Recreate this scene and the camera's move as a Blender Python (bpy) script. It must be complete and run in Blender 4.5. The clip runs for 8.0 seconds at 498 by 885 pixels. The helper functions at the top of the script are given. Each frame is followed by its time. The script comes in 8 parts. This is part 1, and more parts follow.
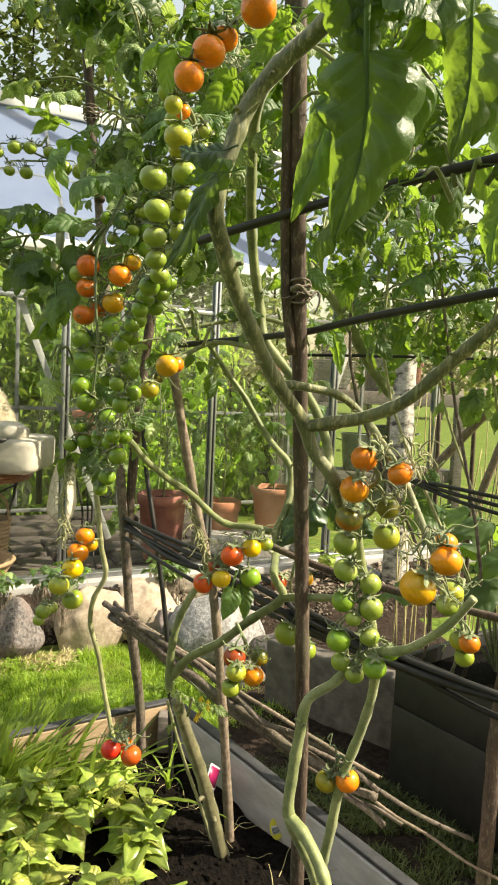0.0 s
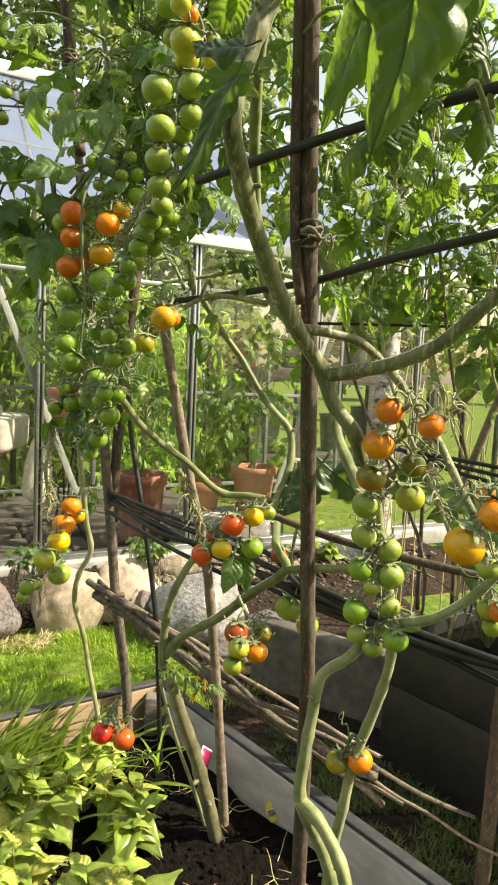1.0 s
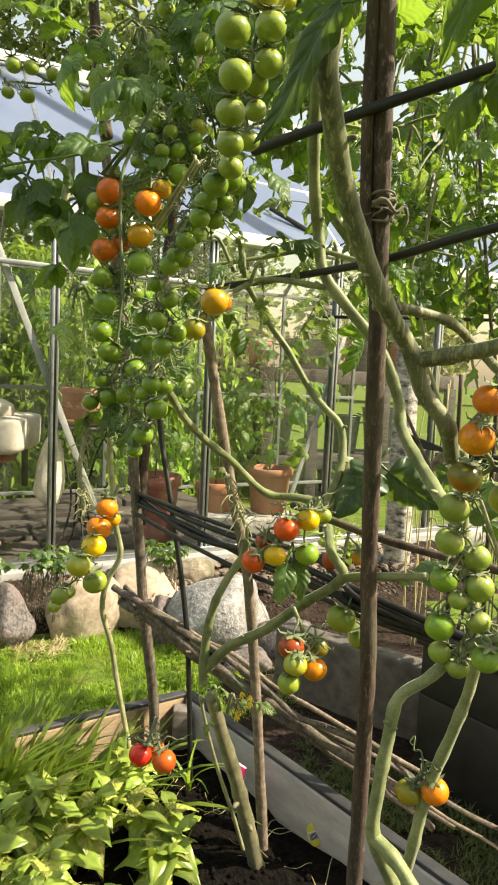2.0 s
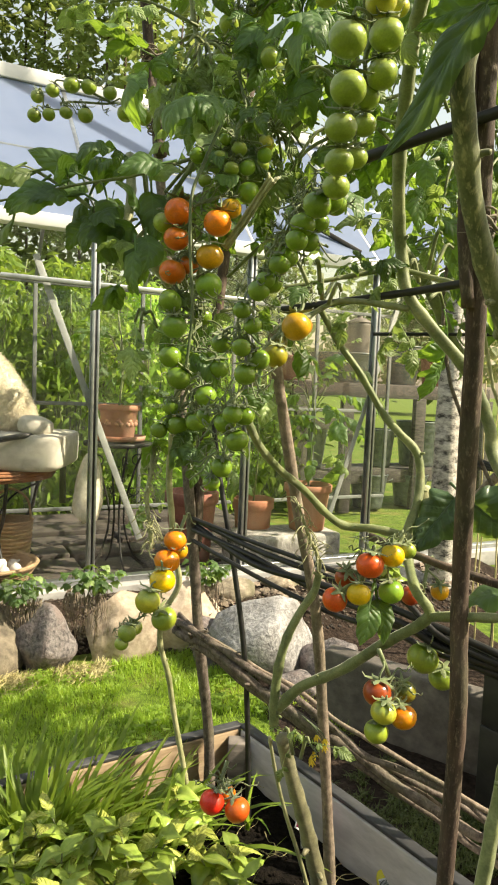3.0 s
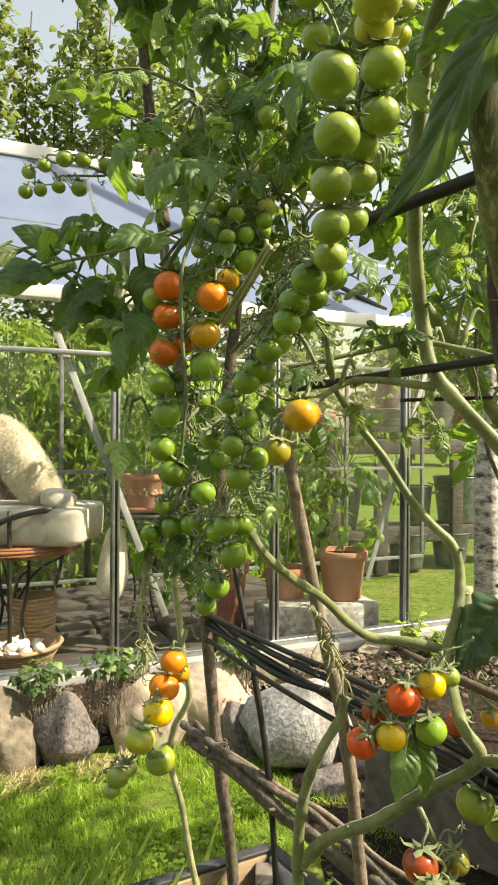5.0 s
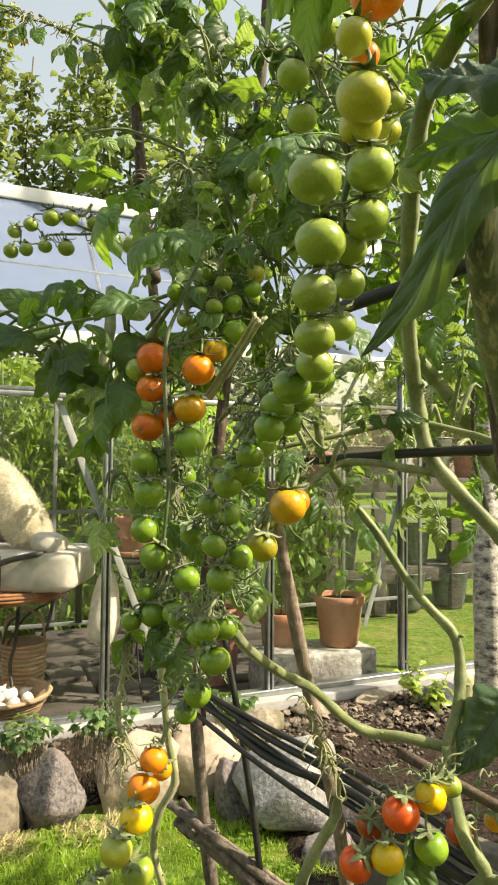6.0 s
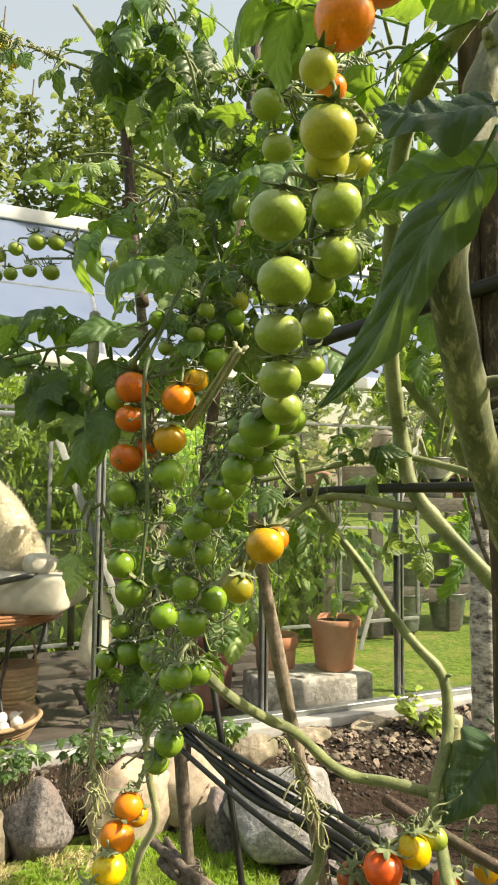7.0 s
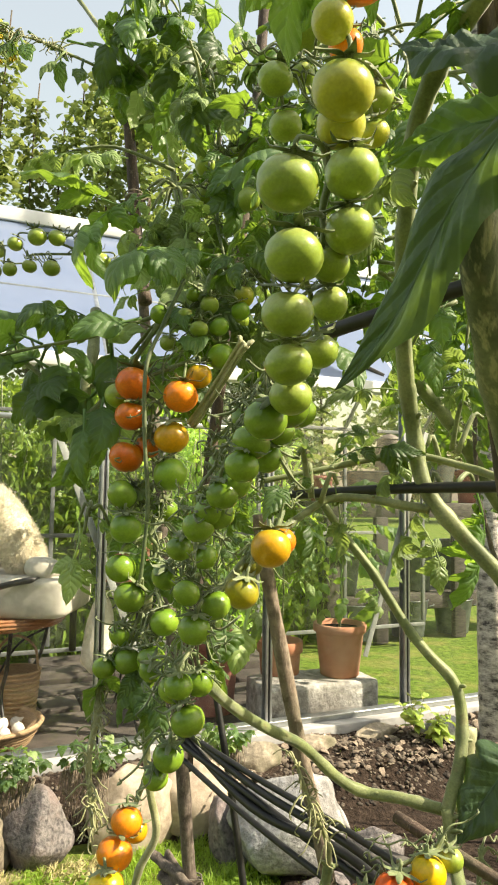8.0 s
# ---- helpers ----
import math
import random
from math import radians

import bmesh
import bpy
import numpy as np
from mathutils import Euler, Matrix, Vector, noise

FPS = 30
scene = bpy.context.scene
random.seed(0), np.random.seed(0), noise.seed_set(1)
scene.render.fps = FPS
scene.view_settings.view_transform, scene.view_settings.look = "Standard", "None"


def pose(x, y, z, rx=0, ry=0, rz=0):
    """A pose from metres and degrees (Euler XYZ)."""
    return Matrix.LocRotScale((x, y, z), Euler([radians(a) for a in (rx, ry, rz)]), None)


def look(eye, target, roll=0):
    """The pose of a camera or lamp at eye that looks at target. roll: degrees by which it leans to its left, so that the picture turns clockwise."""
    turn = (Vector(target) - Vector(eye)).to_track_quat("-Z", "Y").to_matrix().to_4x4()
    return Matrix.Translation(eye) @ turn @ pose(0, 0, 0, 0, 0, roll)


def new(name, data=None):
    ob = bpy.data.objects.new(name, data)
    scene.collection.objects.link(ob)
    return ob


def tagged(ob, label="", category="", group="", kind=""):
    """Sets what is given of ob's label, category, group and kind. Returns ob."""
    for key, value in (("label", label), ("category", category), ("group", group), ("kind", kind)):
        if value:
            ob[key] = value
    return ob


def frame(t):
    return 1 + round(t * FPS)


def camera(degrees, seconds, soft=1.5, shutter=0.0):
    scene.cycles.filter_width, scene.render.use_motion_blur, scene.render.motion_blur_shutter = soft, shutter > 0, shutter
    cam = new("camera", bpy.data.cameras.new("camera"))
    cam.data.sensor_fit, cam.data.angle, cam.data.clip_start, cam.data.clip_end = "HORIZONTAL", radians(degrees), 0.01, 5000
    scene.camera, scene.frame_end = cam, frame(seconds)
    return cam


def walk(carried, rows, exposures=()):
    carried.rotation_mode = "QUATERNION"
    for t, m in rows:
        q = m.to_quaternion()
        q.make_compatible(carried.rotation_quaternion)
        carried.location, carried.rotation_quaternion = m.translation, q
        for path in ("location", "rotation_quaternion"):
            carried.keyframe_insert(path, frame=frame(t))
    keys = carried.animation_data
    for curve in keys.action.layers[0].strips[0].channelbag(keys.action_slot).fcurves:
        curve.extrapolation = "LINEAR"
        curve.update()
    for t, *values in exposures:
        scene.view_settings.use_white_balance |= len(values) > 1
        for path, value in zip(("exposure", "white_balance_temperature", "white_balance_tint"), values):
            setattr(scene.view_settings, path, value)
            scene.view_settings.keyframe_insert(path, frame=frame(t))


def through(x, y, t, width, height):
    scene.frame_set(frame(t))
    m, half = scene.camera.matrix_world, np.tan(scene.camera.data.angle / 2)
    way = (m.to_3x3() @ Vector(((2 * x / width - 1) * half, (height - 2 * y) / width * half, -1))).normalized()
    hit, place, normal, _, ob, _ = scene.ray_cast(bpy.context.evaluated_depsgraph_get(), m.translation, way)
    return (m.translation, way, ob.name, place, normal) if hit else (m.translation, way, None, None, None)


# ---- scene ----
cam = camera(41.0, 8.0, soft=2.0)
PATH = [
    (0, (-0.027, 0.147, 1.304), (0.016, 2.14, 1.144), 2.6),
    (0.5, (-0.061, 0.191, 1.277), (0.029, 2.181, 1.096), 2.7),
    (1, (-0.07, 0.227, 1.257), (0.055, 2.213, 1.054), 2.7),
    (1.2, (-0.079, 0.241, 1.251), (0.049, 2.226, 1.046), 2.8),
    (2.5, (-0.185, 0.362, 1.233), (-0.102, 2.351, 1.049), 2.6),
    (3, (-0.216, 0.378, 1.254), (-0.182, 2.37, 1.089), 2.3),
    (3.5, (-0.221, 0.4, 1.252), (-0.239, 2.395, 1.109), 1.6),
    (4, (-0.218, 0.436, 1.252), (-0.275, 2.433, 1.149), 1.1),
    (4.5, (-0.195, 0.492, 1.272), (-0.267, 2.49, 1.219), 0.7),
    (5, (-0.174, 0.522, 1.306), (-0.249, 2.52, 1.306), 0.3),
    (6.5, (-0.155, 0.582, 1.387), (-0.22, 2.577, 1.514), 0.5),
    (7, (-0.14, 0.59, 1.39), (-0.205, 2.584, 1.537), 0.6),
    (7.5, (-0.132, 0.605, 1.393), (-0.202, 2.598, 1.552), 0.8),
    (8, (-0.142, 0.626, 1.385), (-0.22, 2.618, 1.546), 0.8),
]
walk(cam, [(t, look(eye, target, roll)) for t, eye, target, roll in PATH], [(0.0, 0.80, 7200, 6), (2.5, 0.76, 7200, 6), (7.4, 0.76, 7200, 6), (8.0, 0.90, 7100, 6)])

# ---- light ----
SUN_AZ, SUN_EL = radians(96.0), radians(44.0)   # clockwise from +y
world = bpy.data.worlds.new("sky")
scene.world = world
world.use_nodes = True
sky = world.node_tree.nodes.new("ShaderNodeTexSky")
sky.sky_type, sky.sun_disc = "NISHITA", False
sky.sun_elevation, sky.sun_rotation = SUN_EL, SUN_AZ
sky.air_density, sky.dust_density, sky.ozone_density = 2.0, 2.6, 0.6
world.node_tree.links.new(sky.outputs[0], world.node_tree.nodes["Background"].inputs[0])
world.node_tree.nodes["Background"].inputs[1].default_value = 0.10
# a thin even veil of high cloud over the blue
veil = world.node_tree.nodes.new("ShaderNodeBackground")
veil.inputs[0].default_value, veil.inputs[1].default_value = (0.245, 0.215, 0.195, 1), 0.73
both = world.node_tree.nodes.new("ShaderNodeAddShader")
world.node_tree.links.new(world.node_tree.nodes["Background"].outputs[0], both.inputs[0])
world.node_tree.links.new(veil.outputs[0], both.inputs[1])
world.node_tree.links.new(both.outputs[0], world.node_tree.nodes["World Output"].inputs[0])
sun = new("sun", bpy.data.lights.new("sun", "SUN"))
sun.data.energy, sun.data.angle, sun.data.color = 5.6, radians(0.6), (1.0, 0.91, 0.76)
sun_way = Vector((math.sin(SUN_AZ) * math.cos(SUN_EL), math.cos(SUN_AZ) * math.cos(SUN_EL), math.sin(SUN_EL)))
sun.matrix_world = look((4, 1, 8), Vector((4, 1, 8)) - sun_way)


# ---- materials ----
class Nodes:
    """A small helper for node materials."""

    def __init__(self, name):
        self.mat = bpy.data.materials.new(name)
        self.mat.use_nodes = True
        self.tree = self.mat.node_tree
        self.bsdf = self.tree.nodes["Principled BSDF"]
        self.out = self.tree.nodes["Material Output"]

    def add(self, kind, **values):
        n = self.tree.nodes.new("ShaderNode" + kind)
        for k, v in values.items():
            n.inputs[k.replace("_", " ")].default_value = v
        return n

    def link(self, a, b):
        self.tree.links.new(a, b)

    def coords(self, which="Object", scale=(1, 1, 1)):
        m = self.add("Mapping", Scale=scale)
        self.link(self.add("TexCoord").outputs[which], m.inputs[0])
        return m.outputs[0]

    def noise(self, vec, scale, detail=4.0, rough=0.6):
        n = self.add("TexNoise", Scale=scale, Detail=detail, Roughness=rough)
        self.link(vec, n.inputs["Vector"])
        return n.outputs["Fac"]

    def ramp(self, fac, *stops):
        n = self.add("ValToRGB")
        while len(n.color_ramp.elements) < len(stops):
            n.color_ramp.elements.new(0.5)
        for e, (at, c) in zip(n.color_ramp.elements, stops):
            e.position, e.color = at, (*c, 1) if len(c) == 3 else c
        self.link(fac, n.inputs[0])
        return n.outputs[0]

    def mix(self, a, b, fac, blend="MIX"):
        n = self.tree.nodes.new("ShaderNodeMix")
        n.data_type, n.blend_type = "RGBA", blend
        for src, i in ((fac, 0), (a, 6), (b, 7)):
            if isinstance(src, (int, float)):
                n.inputs[i].default_value = src
            elif isinstance(src, tuple):
                n.inputs[i].default_value = (*src, 1)
            else:
                self.link(src, n.inputs[i])
        return n.outputs[2]

    def bump(self, height, strength, dist=0.01):
        n = self.add("Bump", Strength=strength, Distance=dist)
        self.link(height, n.inputs["Height"])
        self.link(n.outputs[0], self.bsdf.inputs["Normal"])
        return n.outputs[0]

    def color(self, c):
        if isinstance(c, tuple):
            self.bsdf.inputs["Base Color"].default_value = (*c, 1)
        else:
            self.link(c, self.bsdf.inputs["Base Color"])
        return self

    def set(self, **values):
        for k, v in values.items():
            self.bsdf.inputs[k.replace("_", " ")].default_value = v
        return self

    def shade_random(self, col, amount=0.35, lo=0.75):
        """Each object a little lighter or darker."""
        r = self.add("MapRange", To_Min=lo, To_Max=lo + amount)
        self.link(self.add("ObjectInfo").outputs["Random"], r.inputs[0])
        g = self.add("CombineColor")
        for i in range(3):
            self.link(r.outputs[0], g.inputs[i])
        return self.mix(col, g.outputs[0], 1.0, "MULTIPLY")


def rough_material(name, a, b, scale, rough=0.8, bump=0.4, dist=0.01, stretch=(1, 1, 1), third=None, random_shade=False):
    m = Nodes(name)
    v = m.coords("Object", stretch)
    n = m.noise(v, scale, 6)
    big = m.noise(v, scale * 0.17, 3)
    c = m.ramp(n, (0.32, a), (0.68, b))
    if third:
        c = m.mix(c, third, m.ramp(big, (0.48, (0, 0, 0)), (0.68, (0.75, 0.75, 0.75))))
    else:
        c = m.mix(c, m.ramp(big, (0.3, (0.7, 0.7, 0.7)), (0.7, (1.15, 1.15, 1.15))), 1.0, "MULTIPLY")
    if random_shade:
        c = m.shade_random(c)
    m.color(c).set(Roughness=rough)
    m.bump(n, bump, dist)
    return m.mat


def leaf_material(name, dark, light, through, share=0.38, rough=0.45, vein=True, patchy=False):
    m = Nodes(name)
    uv = m.coords("UV")
    n = m.noise(m.coords("Object"), 40, 4)
    c = m.ramp(n, (0.3, dark), (0.72, light))
    if patchy:
        c = m.mix(c, m.ramp(m.noise(m.coords("Object"), 7, 5, 0.7), (0.36, (0.6, 0.62, 0.6)), (0.6, (1.2, 1.15, 1.1))), 1.0, "MULTIPLY")
    sep = m.add("SeparateXYZ")
    m.link(uv, sep.inputs[0])
    if vein:
        # u runs from -1 to 1 across the blade, v from 0 to 1 along it
        side = m.tree.nodes.new("ShaderNodeMath")
        side.operation = "ABSOLUTE"
        m.link(sep.outputs[0], side.inputs[0])
        slant = m.tree.nodes.new("ShaderNodeMath")
        slant.operation = "MULTIPLY_ADD"
        m.link(side.outputs[0], slant.inputs[0])
        slant.inputs[1].default_value = -0.32
        m.link(sep.outputs[1], slant.inputs[2])
        wave = m.tree.nodes.new("ShaderNodeMath")
        wave.operation = "PINGPONG"
        m.link(slant.outputs[0], wave.inputs[0])
        wave.inputs[1].default_value = 0.09
        rib = m.ramp(wave.outputs[0], (0.0, (1, 1, 1)), (0.016, (0, 0, 0)))
        mid = m.ramp(side.outputs[0], (0.02, (1, 1, 1)), (0.07, (0, 0, 0)))
        ribs = m.mix(rib, mid, 1.0, "LIGHTEN")
        c = m.mix(c, tuple(min(1, k * 1.7 + 0.03) for k in light), m.mix((0, 0, 0), ribs, 0.36))
        height = m.ramp(wave.outputs[0], (0.0, (0, 0, 0)), (0.07, (1, 1, 1)))
        crinkle = m.noise(m.coords("Object"), 160, 2)
        normal = m.bump(m.mix(height, crinkle, 0.4), 0.6, 0.0035)
    else:
        normal = m.bump(n, 0.25, 0.003)
    c = m.shade_random(c, 0.7, 0.62)
    m.color(c).set(Roughness=rough)
    t = m.add("BsdfTranslucent")
    m.link(m.shade_random(m.mix(through, tuple(k * 0.7 for k in through), n), 0.5, 0.75), t.inputs[0])
    m.link(normal, t.inputs["Normal"])
    mx = m.add("MixShader", Fac=share)
    m.link(m.bsdf.outputs[0], mx.inputs[1])
    m.link(t.outputs[0], mx.inputs[2])
    m.link(mx.outputs[0], m.out.inputs[0])
    return m.mat


def fruit_material(name, ripe, shoulder, reach=0.0, gloss=0.28):
    """Skin colour with a paler or greener shoulder round the stalk."""
    m = Nodes(name)
    v = m.coords("Object")
    n = m.noise(v, 1.6, 3)
    fine = m.noise(v, 14, 3)
    sep = m.add("SeparateXYZ")
    m.link(v, sep.inputs[0])
    h = m.tree.nodes.new("ShaderNodeMath")
    h.operation = "MULTIPLY_ADD"
    m.link(n, h.inputs[0])
    h.inputs[1].default_value = 0.5
    m.link(sep.outputs[2], h.inputs[2])
    c = m.mix(ripe, shoulder, m.ramp(h.outputs[0], (0.3 - reach, (0, 0, 0)), (0.62 - reach, (1, 1, 1))))
    c = m.mix(c, m.ramp(fine, (0.35, (0.88, 0.88, 0.88)), (0.7, (1.08, 1.08, 1.08))), 1.0, "MULTIPLY")
    c = m.shade_random(c, 0.24, 0.88)
    m.color(c).set(Roughness=gloss, Subsurface_Weight=0.12, Subsurface_Scale=0.006, Coat_Weight=0.15, Coat_Roughness=0.12)
    m.bsdf.inputs["Subsurface Radius"].default_value = (1.0, 0.5, 0.15)
    m.bump(fine, 0.04, 0.002)
    return m.mat


def bark_material(name, a, b, fleck, stretch=(1, 1, 0.12), scale=60):
    m = Nodes(name)
    v = m.coords("Object", stretch)
    n = m.noise(v, scale, 6, 0.65)
    spots = m.noise(m.coords("Object", (1, 1, 0.3)), 190, 5, 0.75)
    c = m.ramp(n, (0.35, a), (0.65, b))
    c = m.mix(c, fleck, m.ramp(spots, (0.53, (0, 0, 0)), (0.70, (0.7, 0.7, 0.7))))
    c = m.mix(c, (0.12, 0.12, 0.07), m.ramp(m.noise(m.coords("Object", (1, 1, 0.5)), 14, 4), (0.5, (0, 0, 0)), (0.7, (0.5, 0.5, 0.5))))
    m.color(c).set(Roughness=0.8)
    m.bump(m.mix(n, spots, 0.5), 0.8, 0.004)
    return m.mat


def stem_material(name, a, b, pale, rib=None):
    m = Nodes(name)
    v = m.coords("Object")
    n = m.noise(v, 34, 5, 0.6)
    fine = m.noise(v, 420, 3)
    blotch = m.noise(v, 13, 4)
    c = m.ramp(n, (0.36, a), (0.66, b))
    c = m.mix(c, pale, m.ramp(blotch, (0.50, (0, 0, 0)), (0.72, (0.55, 0.55, 0.55))))
    c = m.mix(c, (0.22, 0.165, 0.085), m.ramp(m.noise(v, 55, 5), (0.60, (0, 0, 0)), (0.74, (0.5, 0.5, 0.5))))
    c = m.mix(c, m.ramp(fine, (0.35, (0.82, 0.82, 0.82)), (0.65, (1.12, 1.12, 1.12))), 1.0, "MULTIPLY")
    if rib:
        lines = m.noise(m.coords("Object", (1, 1, 0.05)), 230, 3)
        c = m.mix(c, rib, m.ramp(lines, (0.52, (0, 0, 0)), (0.66, (0.75, 0.75, 0.75))))
    m.color(c).set(Roughness=0.55, Sheen_Weight=0.35, Sheen_Roughness=0.4)
    m.bump(m.mix(fine, n, 0.5), 0.35, 0.002)
    return m.mat


LEAF = leaf_material("tomato leaf", (0.052, 0.102, 0.034), (0.118, 0.195, 0.078), (0.40, 0.62, 0.06), 0.40, 0.44)
# Tomato leaf colour darkened and less translucent, for blades that hang in shade.
LEAF_SHADED = leaf_material("tomato leaf darkened for shade", (0.042, 0.082, 0.042), (0.092, 0.152, 0.08), (0.24, 0.38, 0.05), 0.24, 0.36)
LEAF_YOUNG = leaf_material("young tomato leaf", (0.16, 0.235, 0.08), (0.33, 0.42, 0.185), (0.48, 0.64, 0.13), 0.42)
LEAF_HERB = leaf_material("herb leaf", (0.18, 0.29, 0.035), (0.42, 0.51, 0.12), (0.50, 0.62, 0.08), 0.3, 0.32, vein=False)
LEAF_HOP = leaf_material("climber leaf", (0.10, 0.155, 0.045), (0.24, 0.30, 0.12), (0.46, 0.54, 0.14), 0.42, vein=False)
LEAF_WILLOW = leaf_material("narrow bright leaf", (0.20, 0.36, 0.04), (0.40, 0.56, 0.11), (0.60, 0.80, 0.10), 0.47, vein=False)
GRASS = leaf_material("grass blade", (0.155, 0.285, 0.028), (0.38, 0.51, 0.085), (0.53, 0.72, 0.075), 0.42, vein=False, patchy=True)
# Thin mossy path grass, its green darkened to stand for the shade there.
GRASS_SHADED = leaf_material("thin path grass darkened for shade", (0.055, 0.085, 0.022), (0.15, 0.18, 0.055), (0.20, 0.27, 0.05), 0.25, vein=False, patchy=True)
STEM = stem_material("tomato stem", (0.11, 0.14, 0.05), (0.235, 0.27, 0.105), (0.46, 0.47, 0.265))
# Lower stems: paler older green, lightened further for the sun on them.
STEM_SUNLIT = stem_material("pale lower tomato stem, lightened for sun", (0.155, 0.19, 0.07), (0.30, 0.335, 0.14), (0.50, 0.50, 0.29))
STEM_WOODY = stem_material("woody tomato stem", (0.10, 0.095, 0.045), (0.23, 0.215, 0.115), (0.40, 0.37, 0.23))
STEM_RIBBED = stem_material("ribbed brown green tomato stem", (0.075, 0.088, 0.036), (0.165, 0.18, 0.075), (0.27, 0.275, 0.145), (0.40, 0.37, 0.19))
STEM_DRY = stem_material("dry stem", (0.22, 0.23, 0.10), (0.38, 0.38, 0.20), (0.55, 0.52, 0.34))
STALK = stem_material("fruit stalk", (0.12, 0.16, 0.065), (0.22, 0.26, 0.115), (0.34, 0.37, 0.20))
LEAF_HERB_PALE = leaf_material("pale herb leaf", (0.25, 0.31, 0.045), (0.52, 0.54, 0.14), (0.60, 0.62, 0.10), 0.28, 0.35)
CALYX = stem_material("calyx", (0.055, 0.085, 0.03), (0.12, 0.16, 0.065), (0.25, 0.27, 0.14))
FRUIT = {
    "green": fruit_material("green fruit", (0.28, 0.375, 0.05), (0.40, 0.47, 0.13)),
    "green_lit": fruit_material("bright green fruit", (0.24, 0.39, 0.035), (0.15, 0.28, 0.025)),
    "green_deep": fruit_material("deep green fruit", (0.20, 0.315, 0.030), (0.14, 0.25, 0.022), 0.0, 0.24),
    "lime": fruit_material("yellowing green fruit", (0.48, 0.465, 0.045), (0.29, 0.37, 0.07)),
    "lime_green": fruit_material("light green fruit", (0.33, 0.40, 0.045), (0.22, 0.32, 0.035)),
    "olive": fruit_material("olive fruit", (0.22, 0.19, 0.02), (0.14, 0.17, 0.025)),
    "olive_yellow": fruit_material("olive yellow fruit", (0.38, 0.30, 0.02), (0.24, 0.25, 0.03)),
    "olive_orange": fruit_material("turning fruit", (0.48, 0.17, 0.015), (0.20, 0.19, 0.03), 0.25),
    "yellow": fruit_material("yellow fruit", (0.86, 0.54, 0.012), (0.72, 0.53, 0.02)),
    "amber_dull": fruit_material("dull amber fruit", (0.60, 0.32, 0.014), (0.46, 0.33, 0.02)),
    "amber": fruit_material("amber fruit", (0.82, 0.39, 0.012), (0.66, 0.40, 0.02)),
    "amber_orange": fruit_material("amber orange fruit", (0.80, 0.30, 0.012), (0.70, 0.22, 0.012)),
    "orange_deep": fruit_material("deep orange fruit", (0.78, 0.165, 0.010), (0.70, 0.22, 0.014)),
    "orange": fruit_material("orange fruit", (0.86, 0.235, 0.012), (0.80, 0.26, 0.016)),
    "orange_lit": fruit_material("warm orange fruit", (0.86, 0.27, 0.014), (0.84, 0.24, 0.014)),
    "red_orange": fruit_material("red orange fruit", (0.78, 0.10, 0.014), (0.72, 0.11, 0.014)),
    "red_orange_deep": fruit_material("deep orange red fruit", (0.60, 0.10, 0.014), (0.55, 0.12, 0.014)),
    "dark_red": fruit_material("dark red fruit", (0.42, 0.06, 0.014), (0.34, 0.07, 0.014)),
    "red": fruit_material("red fruit", (0.68, 0.028, 0.014), (0.66, 0.04, 0.014)),
}
BARK = bark_material("stake bark", (0.038, 0.025, 0.021), (0.11, 0.072, 0.055), (0.33, 0.26, 0.19))
BARK_PALE = bark_material("weathered stick", (0.13, 0.095, 0.07), (0.30, 0.235, 0.18), (0.44, 0.36, 0.29), (1, 1, 1), 70)
BARK_GREY = bark_material("grey weathered stick", (0.06, 0.044, 0.036), (0.19, 0.15, 0.125), (0.36, 0.31, 0.26), (1, 1, 1), 70)
BLACK_ROD = rough_material("black rod", (0.008, 0.008, 0.009), (0.022, 0.021, 0.021), 60, 0.5, 0.3, 0.003)
BOARD = rough_material("weathered board", (0.42, 0.39, 0.39), (0.62, 0.585, 0.58), 14, 0.8, 0.4, 0.004, (1, 1, 3), (0.36, 0.33, 0.32))
BOARD_WARM = rough_material("brown board", (0.22, 0.15, 0.09), (0.38, 0.28, 0.18), 14, 0.8, 0.4, 0.004, (1, 1, 6), (0.30, 0.24, 0.17))
EDGE = rough_material("tarred board edge", (0.025, 0.026, 0.03), (0.06, 0.06, 0.065), 30, 0.6, 0.4, 0.004)
SOIL = rough_material("dark soil", (0.003, 0.0026, 0.0022), (0.016, 0.0125, 0.010), 60, 0.95, 1.0, 0.02)
EARTH = rough_material("garden earth", (0.018, 0.013, 0.010), (0.065, 0.046, 0.036), 45, 0.95, 1.0, 0.02)
LAWN = rough_material("lawn ground", (0.05, 0.085, 0.015), (0.15, 0.22, 0.035), 18, 0.95, 0.8, 0.03, third=(0.20, 0.19, 0.06))
STONE_TAN = rough_material("tan sandstone", (0.15, 0.12, 0.085), (0.44, 0.375, 0.29), 30, 0.88, 0.5, 0.012, third=(0.13, 0.125, 0.075))
STONE_CREAM = rough_material("cream sandstone", (0.33, 0.255, 0.195), (0.57, 0.47, 0.375), 30, 0.88, 0.4, 0.010, third=(0.36, 0.29, 0.22))
STONE_GREY = rough_material("grey granite", (0.045, 0.040, 0.043), (0.25, 0.222, 0.218), 60, 0.8, 0.6, 0.012, third=(0.20, 0.15, 0.14))
STONE_PALE = rough_material("pale speckled granite", (0.18, 0.175, 0.178), (0.46, 0.45, 0.455), 48, 0.8, 0.9, 0.010, third=(0.20, 0.185, 0.175))
STONE_LICHEN = rough_material("brown grey weathered stone", (0.085, 0.07, 0.052), (0.24, 0.20, 0.145), 26, 0.85, 0.8, 0.010, third=(0.31, 0.27, 0.20))
